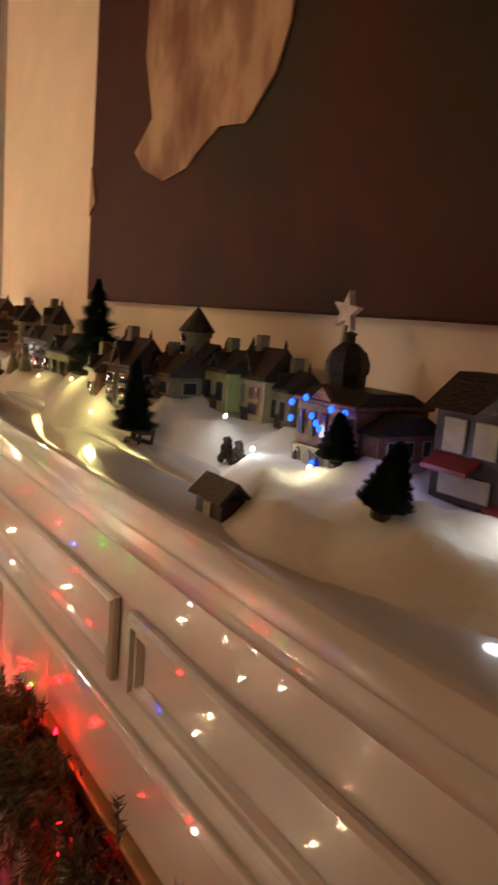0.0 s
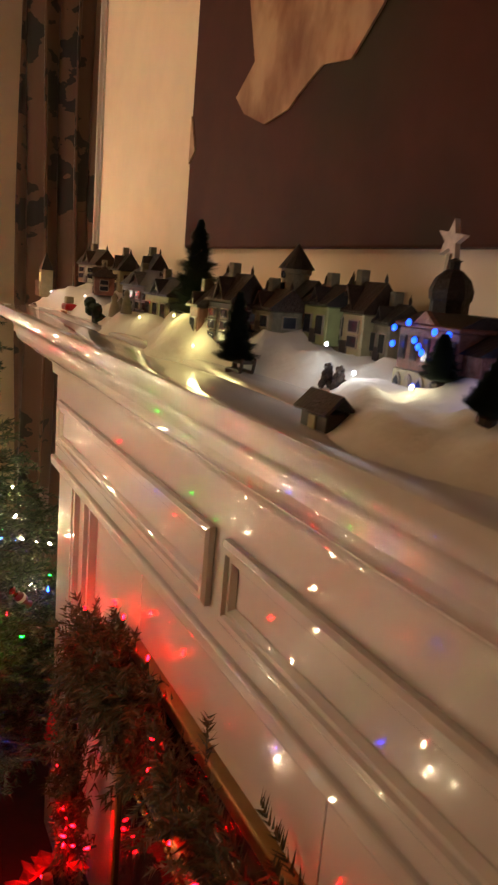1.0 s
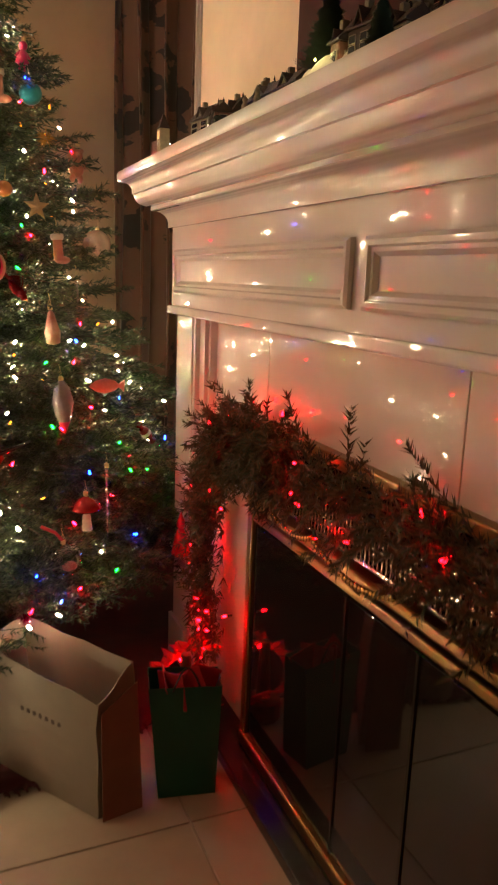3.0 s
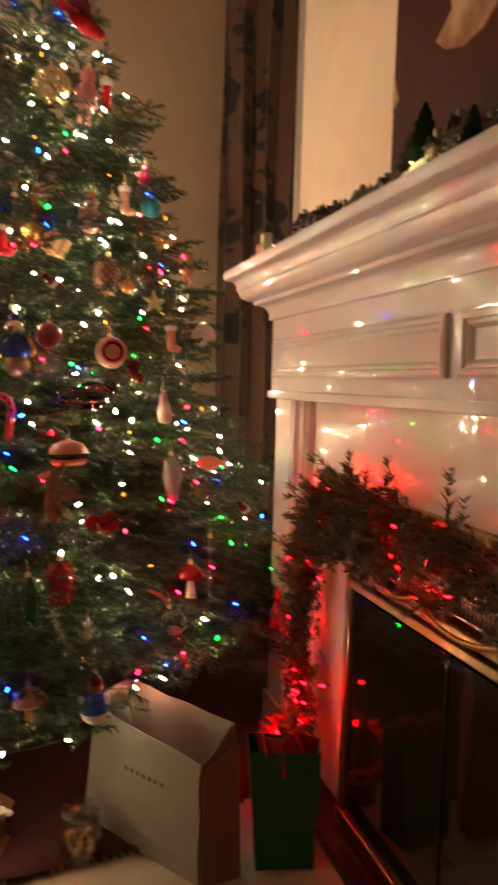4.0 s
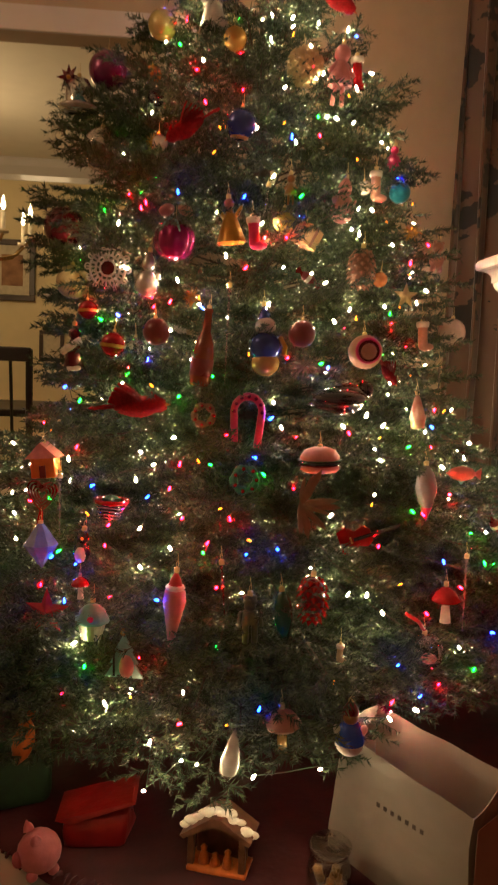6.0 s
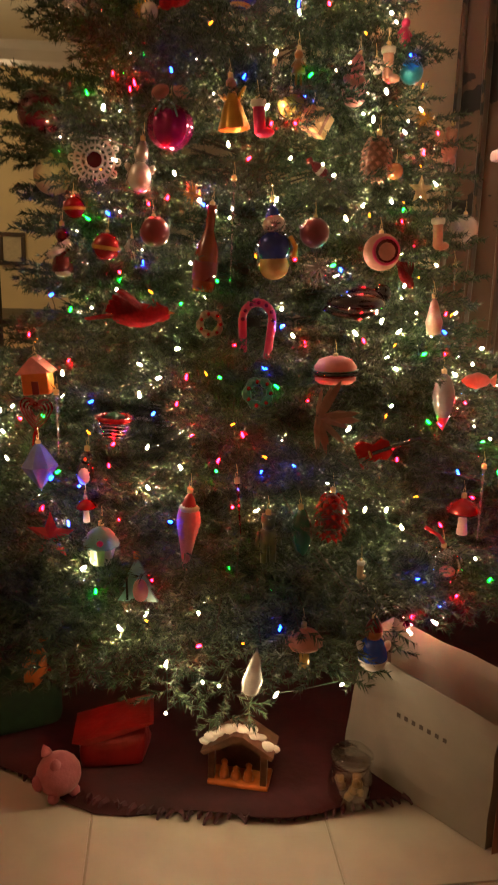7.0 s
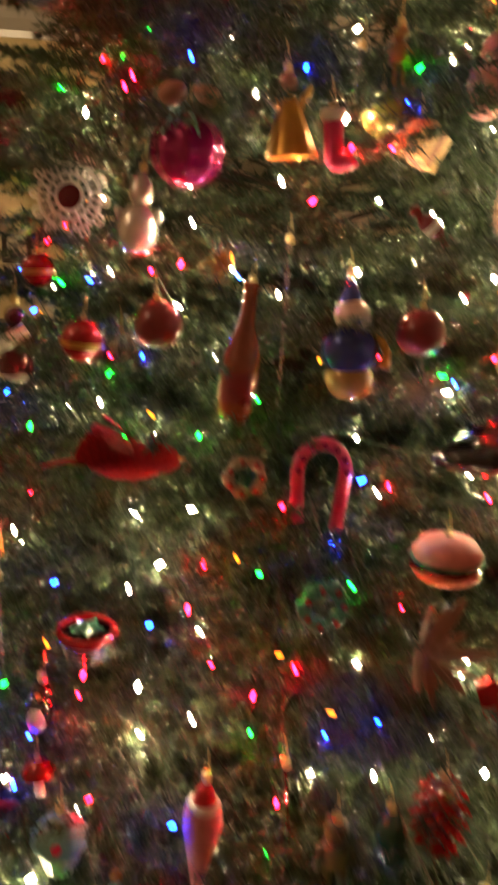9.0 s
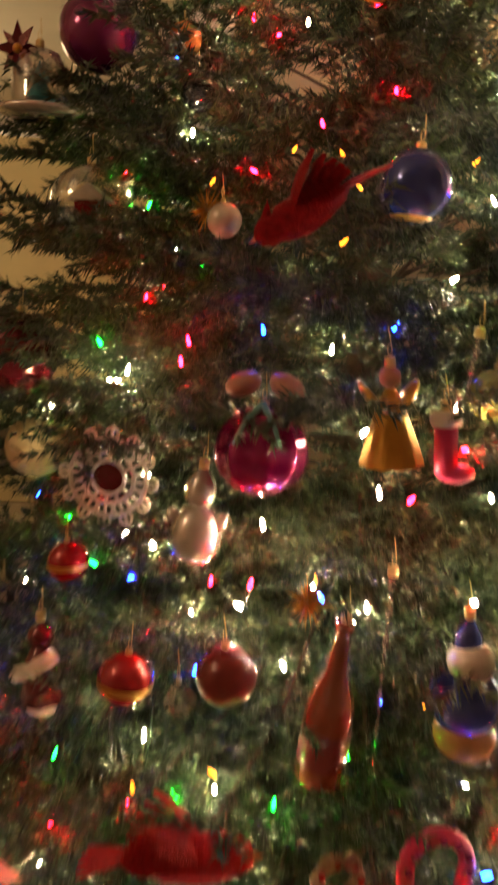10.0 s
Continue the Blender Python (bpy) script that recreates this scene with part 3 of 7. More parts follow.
for x, z in ((-0.98, 1.97), (-0.12, 1.96), (-0.09, 0.95), (-0.29, 0.92), (-0.05, 0.93), (0.23, 0.88), (0.33, 0.77), (0.42, 0.72), (-0.46, 1.04), (-0.19, 0.74), (-0.11, 0.58), (-0.07, 0.54), (-0.14, 0.44), (-0.65, 0.35), (-0.60, 0.39), (-0.49, 0.28), (-0.21, 0.26), (-0.46, 0.28), (0.01, 0.34), (0.12, 0.45), (-0.73, 0.46), (-0.53, 0.66), (-0.60, 0.70), (-0.11, 1.38), (-0.07, 1.45), (-0.67, 1.00), (-0.58, 0.83), (-0.23, 1.28), (-0.02, 1.03), (-0.08, 0.78), (-0.30, 1.74), (-0.16, 1.68), (-0.81, 1.35), (-0.43, 1.31), (-0.31, 1.11), (-0.05, 0.85), (-0.84, 2.01), (-0.53, 1.96), (-0.28, 1.94), (0.17, 1.92), (-0.56, 0.23), (-0.35, 0.25), (-0.06, 0.34), (0.12, 1.08), (-0.13, 1.20)):
    light_at(x, z, "white")
for x, z in ((-0.49, 1.70), (-0.64, 1.43), (-0.21, 1.62), (-0.13, 0.91), (-0.34, 1.36), (-0.40, 1.36), (-0.67, 0.70), (0.06, 0.39), (-0.06, 0.37), (-0.43, 0.60), (-0.50, 0.34), (-0.66, 0.55), (0.10, 0.87), (0.14, 0.96), (-0.11, 1.09), (-0.52, 0.83), (-0.54, 0.78), (-0.51, 0.72), (-0.82, 0.55), (0.13, 0.77), (-0.60, 1.19), (-0.56, 1.20), (-0.76, 1.68), (-0.29, 1.36), (0.05, 0.73), (0.06, 1.34)):
    light_at(x, z, "red")
for x, z in ((-0.69, 1.62), (-0.26, 1.46), (-0.01, 1.20), (-0.33, 0.82), (0.02, 0.88), (-0.46, 0.66), (-0.74, 1.44), (-0.78, 0.95), (0.15, 0.40), (-0.74, 1.16), (-0.45, 0.84), (0.23, 0.60), (-0.45, 1.03), (-0.53, 0.98), (-0.63, 0.97), (-0.89, 1.34), (-0.20, 1.07), (-0.21, 1.68), (-0.70, 0.42)):
    light_at(x, z, "green")
for x, z in ((-0.70, 1.85), (-0.28, 1.61), (-0.55, 1.47), (-0.69, 1.17), (-0.30, 0.67), (-0.32, 0.94), (-0.84, 0.98), (-0.37, 0.66), (-0.34, 0.37), (0.01, 0.37), (0.21, 0.47), (-0.81, 0.60), (-0.74, 0.61), (-0.18, 1.06), (-0.55, 2.08), (-0.55, 0.57), (0.03, 1.25), (0.12, 0.92), (-0.59, 0.76), (-0.04, 0.44), (-0.48, 1.19)):
    light_at(x, z, "blue")
for x, z in ((-0.61, 1.64), (-0.47, 1.57), (-0.68, 0.95), (-0.05, 2.19), (-0.05, 0.90), (-0.11, 1.18), (-0.36, 0.69), (-0.18, 0.41), (-0.49, 1.21), (0.07, 1.44), (-0.60, 0.38), (-0.59, 1.00), (-0.43, 0.75), (-0.72, 0.71), (-0.34, 1.15)):
    light_at(x, z, "amber")
N = 300
for i in range(N):
    f = (i + 0.5) / N
    z = 0.26 + 2.1 * (1 - (1 - f) ** 0.66)
    sweep = -3.2 + 3.5 * ((i * 0.381966) % 1.0)
    roll = lrng.random()
    if z < 0.50 and -1.5 < sweep < -0.3:
        continue
    key = "white" if roll < 0.52 else "red" if roll < 0.70 else "green" if roll < 0.82 else "blue" if roll < 0.91 else "amber"
    light_bulb(sweep, z + lrng.uniform(-0.04, 0.04), tree_r(z) - 0.01 - 0.14 * lrng.random(), key)
pts.sort(key=lambda p: (round(p[1] / 0.09), p[0] * (1 if round(p[1] / 0.09) % 2 else -1)))
for a, b in zip(pts, pts[1:]):
    if abs(a[0] - b[0]) > 0.5:
        continue
    c = [(TX + (p[2] - 0.012) * math.cos(p[0]), TY + (p[2] - 0.012) * math.sin(p[0]), p[1]) for p in (a, b)]
    m = ((c[0][0] + c[1][0]) / 2, (c[0][1] + c[1][1]) / 2 + 0.02, (c[0][2] + c[1][2]) / 2 - 0.015)
    tube([c[0], m, c[1]], 0.0011, 4, wire)
tagged(on(strings, "wire", wire, SOCKET), kind="stuff")

# ---- garland of greenery with red lights along the firebox ----
garland = thing("garland", (0.385, 0.9, 0.79), "brown-green evergreen garland with red lights draped over the fireplace insert", "garland")
GDRY = bpy.data.materials.new("dried_garland_needles")
GDRY.use_nodes = True
nt = GDRY.node_tree
bs = nt.nodes["Principled BSDF"]
gm, rp = nt.nodes.new("ShaderNodeNewGeometry"), nt.nodes.new("ShaderNodeValToRGB")
rp.color_ramp.elements[0].color, rp.color_ramp.elements[1].color = (0.020, 0.036, 0.013, 1), (0.105, 0.062, 0.022, 1)
nt.links.new(gm.outputs["Random Per Island"], rp.inputs[0])
nt.links.new(rp.outputs[0], bs.inputs["Base Color"])
bs.inputs["Roughness"].default_value = 0.6
path = [Vector(p) for p in ((0.385, -0.30, 0.74), (0.385, 0.20, 0.73), (0.385, 0.52, 0.745), (0.385, 0.66, 0.755), (0.385, 0.86, 0.755), (0.383, 1.05, 0.775),
                            (0.380, 1.22, 0.775), (0.378, 1.36, 0.765), (0.376, 1.44, 0.69), (0.375, 1.48, 0.56), (0.372, 1.48, 0.42), (0.370, 1.46, 0.30), (0.365, 1.44, 0.20))]


def along(path, f):
    g = f * (len(path) - 1)
    i = min(int(g), len(path) - 2)
    return path[i].lerp(path[i + 1], g - i), (path[i + 1] - path[i]).normalized()


ga, gb = [], []
for k in range(2300):
    f = rng.random()
    p, d = along(path, f)
    side = f > 0.62
    if (f < 0.42 and rng.random() < 0.72) or (f > 0.78 and rng.random() < 0.62):
        continue
    o = Vector(rng.standard_normal(3)) * (0.017 if side else 0.022)
    w = d * rng.uniform(-1, 1) + Vector((-0.55 * rng.random(), 0.4 * rng.standard_normal(), rng.uniform(-0.9, 0.7)))
    p = p + o
    if 0.40 < f < 0.68 and rng.random() < 0.6:
        w = Vector((-0.55 * rng.random(), 0.45 * rng.standard_normal(), -1.0))
    e = p + w.normalized() * rng.uniform(0.03, 0.075 if side else 0.125)
    e.x = min(e.x, 0.398)
    ga.append(p)
    gb.append(e)
ga, gb = np.array(ga), np.array(gb)
tagged(on(garland, "greenery", tri_mesh("greenery", needle_arrays(ga, gb, 430, 0.027, 0.0042, 0.6, rng), GDRY), GDRY), kind="stuff")
on(garland, "stem", tube(path, 0.004, 5), BARK)
bm = bmesh.new()
for q in range(3):
    w = []
    for i in range(50):
        p, d = along(path, 0.15 + 0.85 * i / 49)
        w.append(p + Vector((-0.016 - 0.012 * math.sin(i * 1.3 + q * 2), 0.014 * math.sin(i * 0.9 + q), 0.022 * math.sin(i * 0.7 + q * 2.1))))
    tube(w, 0.0014, 4, bm)
on(garland, "wire", bm, SOCKET)
RED = bpy.data.meshes.new("red_bulb")
bm = lathe([(0.0, 0.0), (0.0022, 0.0), (0.0029, 0.004), (0.0018, 0.009), (0.0, 0.012)], 8)
bm.to_mesh(RED)
bm.free()
RED.materials.append(mat("bulb_garland_red", (0.4, 0.02, 0.02), 0.3, emit=(1.0, 0.0003, 0.0012), strength=620))
CAP = bpy.data.meshes.new("bulb_socket")
bm = lathe([(0.0, -0.014), (0.0026, -0.014), (0.0030, 0.0), (0.0, 0.001)], 8)
bm.to_mesh(CAP)
bm.free()
CAP.materials.append(SOCKET)


def red_bulb(x, y, z, rx, ry):
    ob = part("red_bulb", RED, None)
    ob.matrix_world = pose(x, y, z, rx, ry)
    cp = part("bulb_socket", CAP, None, ob)
    ob.parent, ob.matrix_parent_inverse = garland, garland.matrix_world.inverted()


for x, y, z, rx, ry in ((0.405, 1.30, 0.835, 10, 0), (0.400, 1.14, 0.835, 0, 0), (0.372, 1.02, 0.771, 40, -60), (0.372, 1.03, 0.712, 60, -70),
                        (0.372, 1.01, 0.698, 120, -60), (0.372, 0.93, 0.66, 160, 0), (0.362, 0.80, 0.70, 0, -86), (0.385, 0.657, 0.782, 0, 0),
                        (0.362, 0.565, 0.757, 0, -84), (0.37, 1.375, 0.575, 30, -50), (0.37, 1.52, 0.522, 20, -60)):
    red_bulb(x, y, z, rx, ry)
for x, y, z, rx, ry in ((0.37, 1.52, 0.444, 90, 0), (0.36, 1.42, 0.30, 0, -60), (0.36, 1.42, 0.25, 20, -50), (0.36, 1.42, 0.205, 0, -80), (0.37, 1.49, 0.14, 0, -40),
                        (0.36, 1.30, 0.345, 0, -90), (0.30, 1.44, 0.17, 0, -30), (0.382, 1.56, 0.60, 40, -60), (0.40, 1.55, 0.74, 0, -30), (0.37, 1.48, 0.63, 80, -30), (0.378, 1.27, 0.73, 120, -40),
                        (0.375, 0.42, 0.74, 0, -70), (0.375, 0.30, 0.76, 60, -40)):
    red_bulb(x, y, z, rx, ry)
for k in range(20):
    f = 0.56 + 0.44 * ((k * 0.618) % 1.0)
    p, d = along(path, f)
    red_bulb(p.x - 0.018 - 0.012 * math.sin(k * 1.7), p.y + 0.045 * math.sin(k * 2.3), p.z + 0.03 * math.cos(k * 3.1), 70 * math.sin(k), -60 + 30 * math.cos(k * 1.3))
# gilt bead swag under the garland
GOLD = mat("gilt_beads", (0.70, 0.50, 0.20), 0.25, metal=1.0)
swag = thing("bead_swag", (0.37, 0.98, 0.66), "string of shiny gilt beads hanging from the garland", "bead garland")
bead = bpy.data.meshes.new("bead")
bm = blob(0.0058, k=5, n=8)
bm.to_mesh(bead)
bm.free()
bead.polygons.foreach_set("use_smooth", [True] * len(bead.polygons))
bead.materials.append(GOLD)
for y0, y1, z0, z1, dip in ((1.17, 0.93, 0.695, 0.66, 0.035), (0.93, 0.68, 0.66, 0.655, 0.025)):
    for i in range(24):
        f = i / 23
        ob = part("bead", bead, GOLD, swag)
        ob.matrix_basis = swag.matrix_world.inverted() @ pose(0.366, y0 + (y1 - y0) * f, z0 + (z1 - z0) * f - dip * 4 * f * (1 - f))

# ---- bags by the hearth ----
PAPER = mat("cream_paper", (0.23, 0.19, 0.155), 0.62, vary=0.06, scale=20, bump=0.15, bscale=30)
# the bag's side paper, coloured red-brown for the reddish light falling on it
KRAFT = mat("redlit_gusset_paper", (0.22, 0.10, 0.065), 0.65, vary=0.08, scale=20, bump=0.15, bscale=30)
GREENP = mat("green_gloss_paper", (0.004, 0.085, 0.052), 0.35, vary=0.12, scale=12, bump=0.2, bscale=25)
PRINT = mat("dark_print", (0.06, 0.04, 0.035), 0.6)


def open_bag(bm, base, top, t=0.0015):
    """An open paper sack: four creased walls and a floor from base and top corner lists."""
    n = len(base)
    mids = [tuple(0.45 * b[i] + 0.55 * a[i] for i in range(3)) for a, b in zip(base, top)]
    cx = sum(b[0] for b in base) / n
    cy = sum(b[1] for b in base) / n
    rows = []
    for lvl, k in ((base, 1), (mids, 0.995), (top, 1.0), (top, 0.985), (mids, 0.965), (base, 0.97)):
        rows.append([bm.verts.new((cx + (p[0] - cx) * k, cy + (p[1] - cy) * k, p[2])) for p in lvl])
    for a, b in zip(rows, rows[1:]):
        for i in range(n):
            bm.faces.new((a[i], a[(i + 1) % n], b[(i + 1) % n], b[i]))
    bm.faces.new(rows[0][::-1])
    return bm


bag = thing("shopping_bag", (0.0, 1.27, 0.0), "open cream paper shopping bag, gusset coloured red-lit, illegible dark print", "bag")
B = [(0.040, 1.172, 0.001), (0.130, 1.207, 0.001), (-0.050, 1.520, 0.001), (-0.165, 1.455, 0.001)]
T = [(0.040, 1.165, 0.262), (0.118, 1.200, 0.322), (-0.060, 1.500, 0.318), (-0.150, 1.430, 0.300)]
bm = open_bag(bmesh.new(), B, T)
bmesh.ops.subdivide_edges(bm, edges=bm.edges[:], cuts=4, use_grid_fill=True)
for v in bm.verts:
    k = min(1.0, v.co.z / 0.05)
    v.co.x += k * 0.007 * noise.noise((v.co.x * 14, v.co.y * 14, v.co.z * 10))
    v.co.y += k * 0.007 * noise.noise((v.co.x * 14 + 5, v.co.y * 14, v.co.z * 10))
    v.co.z += 0.014 * noise.noise((v.co.x * 22, v.co.y * 22, 3.3)) * max(0.0, v.co.z - 0.2) / 0.1
on(bag, "paper_body", bm, PAPER)
# side sheet whose colour carries the red light on that face
on(bag, "gusset", prism([(0.044, 0.004), (0.126, 0.004), (0.114, 0.300), (0.042, 0.248)], "y", 0, 0.001), KRAFT, "side gusset with reddish light put into its colour").matrix_basis = Matrix(((1, 0, 0, 0.0), (0.39, 1, 0, 1.1475), (0, 0, 1, 0), (0, 0, 0, 1))) @ Matrix.Identity(4)
for i in range(7):
    f = 0.30 + 0.052 * i
    p = Vector(B[0]).lerp(Vector(B[3]), f)
    on(bag, "print_bar", box((-0.0006, -0.004, -0.0045), (0.0006, 0.004, 0.0045)), PRINT).matrix_basis = pose(p.x - 0.0016, p.y - 0.001, 0.180, 0, 0, math.degrees(math.atan2(0.205, 0.283)))
gbag = thing("gift_bag", (0.24, 1.22, 0.0), "small glossy dark green paper gift bag", "bag")
B = [(0.172, 1.190, 0.001), (0.293, 1.166, 0.001), (0.312, 1.250, 0.001), (0.190, 1.275, 0.001)]
T = [(0.150, 1.195, 0.262), (0.305, 1.172, 0.252), (0.322, 1.245, 0.255), (0.168, 1.270, 0.268)]
on(gbag, "paper_body", open_bag(bmesh.new(), B, T), GREENP)
TISSUE = mat("red_tissue", (0.35, 0.012, 0.02), 0.6, vary=0.3)
for i in range(5):
    a = i * 1.26
    bm = bmesh.new()
    box_into(bm, (-0.035, -0.001, -0.03), (0.035, 0.001, 0.05), pose(0.235 + 0.035 * math.cos(a), 1.222 + 0.02 * math.sin(a), 0.228, 20 * math.sin(i * 2.1), 25 * math.cos(i * 1.7), i * 41))
    on(gbag, "tissue_paper", bm, TISSUE, "crumpled red tissue paper")
hp = [(0.20 + 0.06 * i / 8, 1.186, 0.25 + 0.05 * math.sin(math.pi * i / 8)) for i in range(9)]
on(gbag, "cord_handle", tube(hp, 0.002, 6), WOODDARK)

# ---- tree skirt and things on the floor ----
VELVET = mat("dark_red_velvet", (0.045, 0.003, 0.005), 0.85, vary=0.4, scale=18, sheen=0.05, bump=0.3, bscale=60)
bm = bmesh.new()
n = 96
rows = []
for k, f in enumerate((0.06, 0.35, 0.6, 0.8, 0.93, 1.0)):
    ring = []
    for i in range(n):
        a = 2 * math.pi * i / n
        r = 0.97 * f * (1 + (0.018 * math.cos(16 * a) if f > 0.9 else 0)) + 0.012 * math.sin(5 * a) * f
        y = min(r * math.sin(a), FARY - TY - 0.03)
        ring.append(bm.verts.new((r * math.cos(a), y, 0.005 + 0.012 * (1 - f) + 0.007 * (1 + math.sin(9 * a + 3 * f)) * f)))
    rows.append(ring)
for a, b in zip(rows, rows[1:]):
    for i in range(n):
        bm.faces.new((a[i], a[(i + 1) % n], b[(i + 1) % n], b[i]))
skirt = thing("tree_skirt", (TX, TY, 0.0), "dark red velvet tree skirt with scalloped edge spread on the tiles", "tree skirt")
ob = part("skirt", bm, VELVET, skirt, smooth=True)
md = ob.modifiers.new("thick", "SOLIDIFY")
md.thickness = 0.004
frng = random.Random(5)
tuft = bmesh.new()
for i in range(150):
    a = -math.pi * (0.02 + 0.96 * i / 150)
    p = Vector((0.955 * math.cos(a), 0.955 * math.sin(a), 0.010))
    d = Vector((math.cos(a + frng.uniform(-0.6, 0.6)), math.sin(a + frng.uniform(-0.6, 0.6)), -0.1)) * frng.uniform(0.012, 0.028)
    tube([p, p + d * 0.6 + Vector((0, 0, 0.004)), p + d], 0.007, 4, tuft, 0.4)
tagged(part("fringe", tuft, VELVET, skirt), kind="stuff")

PINK = mat("pink_plush", (0.38, 0.10, 0.11), 0.85, sheen=0.1, vary=0.15, scale=60, bump=0.3)
pig = thing("plush_pig", (-0.775, 1.385, 0.008), "small round pink plush pig lying on the tiles", "toy", rz=-60)
part("body", blob(0.045, 0.95, (0, 0, 0.045), k=10, n=18), PINK, pig, smooth=True)
part("snout", blob(0.016, 0.7, (0.0, -0.044, 0.040), rot=(90, 0, 0)), mat("dark_pink_plush", (0.30, 0.07, 0.08), 0.8), pig, smooth=True)
for sx in (-1, 1):
    part("ear", lathe([(0.012, 0), (0.009, 0.010), (0, 0.022)], 8, m=pose(sx * 0.022, -0.015, 0.082, 10, sx * 20)), PINK, pig, smooth=True)
    for sy in (-1, 1):
        part("foot", blob(0.012, 1.0, (sx * 0.024, sy * 0.022, 0.012)), PINK, pig, smooth=True)
SATIN = mat("red_satin", (0.22, 0.010, 0.008), 0.35, vary=0.4, scale=14, bump=0.5, bscale=30)
sack = thing("gift_sack", (-0.67, 1.50, 0.008), "crumpled red satin gift sack under the tree", "gift")
bm = box((-0.085, -0.06, 0), (0.085, 0.06, 0.10), 0.02, 2)
bmesh.ops.subdivide_edges(bm, edges=bm.edges[:], cuts=2, use_grid_fill=True)
for v in bm.verts:
    k = noise.noise(v.co * 22) * 0.016
    v.co += v.co.normalized() * k
    v.co.z = max(0.0, v.co.z * (0.75 + 1.6 * (v.co.x + 0.085)))
part("cloth", bm, SATIN, sack, smooth=True)
part("flap", prism([(-0.10, 0.085), (0.09, 0.135), (0.10, 0.130), (-0.06, 0.075)], "y", -0.07, 0.06), SATIN, sack)
LEAFG = mat("dark_green_felt", (0.012, 0.035, 0.014), 0.85, vary=0.3)
sack.scale = (0.85, 0.85, 0.85)
felt = thing("felt_stocking", (-0.90, 1.62, 0.01), "dark green felt stocking lying under the tree", "stocking", rz=20)
bm = box((-0.12, -0.05, 0), (0.10, 0.05, 0.14), 0.03, 3)
part("body", bm, LEAFG, felt, smooth=True)
part("cuff", box((-0.125, -0.053, 0.12), (-0.04, 0.053, 0.165), 0.012), LEAFG, felt)

RESIN = mat("dark_resin_brown", (0.13, 0.055, 0.028), 0.4, vary=0.5, scale=40)
SNOWW = mat("glitter_snow_white", (0.66, 0.62, 0.56), 0.7, vary=0.12, scale=60, bump=0.4)
ORANGE = mat("warm_orange_enamel", (0.48, 0.13, 0.03), 0.35, vary=0.4, scale=40)
stable = thing("nativity_stable", (-0.405, 1.395, 0.012), "small painted resin stable scene with snow-capped roof", "figurine", rz=-18)
part("base", box((-0.062, -0.035, 0), (0.066, 0.035, 0.010), 0.003), ORANGE, stable)
for x in (-0.055, 0.055):
    part("post", box((x - 0.007, -0.028, 0.010), (x + 0.007, -0.014, 0.088), 0.002), RESIN, stable)
part("back_wall", box((-0.056, 0.018, 0.010), (0.056, 0.028, 0.088), 0.002), RESIN, stable)
part("roof", prism([(-0.076, 0.078), (-0.010, 0.126), (0.012, 0.126), (0.076, 0.088), (0.072, 0.080), (0.004, 0.114), (-0.068, 0.072)], "y", -0.04, 0.036), RESIN, stable)
for i in range(12):
    f = i / 11
    part("snow_lump", blob(0.012 + 0.003 * math.sin(i * 2), 0.5, (-0.07 + 0.14 * f, -0.012 + 0.006 * math.sin(i * 3), 0.086 + 0.042 * math.sin(math.pi * f)), k=6, n=10, stretch=1.3), SNOWW, stable, smooth=True)
bm = bmesh.new()
for x, h in ((-0.030, 0.050), (-0.005, 0.036), (0.022, 0.048)):
    lathe([(0.0, 0.010), (0.012, 0.010), (0.009, 0.6 * h), (0.005, 0.7 * h), (0.0075, 0.88 * h), (0.0, 1.05 * h)], 10, bm, pose(x, -0.012, 0))
part("figurine", bm, ORANGE, stable, smooth=True)
CLEAR = bpy.data.materials.new("clear_thin_glass")
CLEAR.use_nodes = True
gt = CLEAR.node_tree
tr, gl, fr, mx = gt.nodes.new("ShaderNodeBsdfTransparent"), gt.nodes.new("ShaderNodeBsdfGlossy"), gt.nodes.new("ShaderNodeLayerWeight"), gt.nodes.new("ShaderNodeMixShader")
tr.inputs[0].default_value = (0.94, 0.94, 0.92, 1)
gl.inputs["Roughness"].default_value = 0.03
fr.inputs[0].default_value = 0.36
gt.links.new(fr.outputs["Facing"], mx.inputs[0])
gt.links.new(tr.outputs[0], mx.inputs[1])
gt.links.new(gl.outputs[0], mx.inputs[2])
gt.links.new(mx.outputs[0], gt.nodes["Material Output"].inputs[0])
jar = thing("glass_jar", (-0.185, 1.325, 0.0), "clear round glass jar with trinkets standing on the tiles", "jar")
ob = part("jar", lathe([(0.0, 0.001), (0.036, 0.001), (0.043, 0.010), (0.046, 0.05), (0.040, 0.075), (0.034, 0.080), (0.040, 0.090), (0.040, 0.096), (0.036, 0.096), (0.031, 0.082), (0.037, 0.073), (0.043, 0.05), (0.040, 0.012), (0.0, 0.005)], 28), CLEAR, jar, smooth=True)
part("lid", lathe([(0.0, 0.0985), (0.042, 0.0985), (0.044, 0.108), (0.036, 0.116), (0.010, 0.120), (0.010, 0.128), (0.0, 0.132)], 28), CLEAR, jar, smooth=True)
bm = bmesh.new()
for i in range(9):
    blob(0.010, 1, (0.022 * math.cos(i * 2.2), 0.022 * math.sin(i * 2.2), 0.017 + 0.006 * i * 0.8), bm, k=5, n=8)
part("trinkets", bm, mat("mixed_trinket_gold", (0.35, 0.20, 0.08), 0.4, vary=0.6, scale=80), jar, smooth=True)
poin = thing("red_lit_wreath", (0.30, 1.40, 0.0), "small stand of red felt flowers behind the gift bag", "decoration")
bm = bmesh.new()
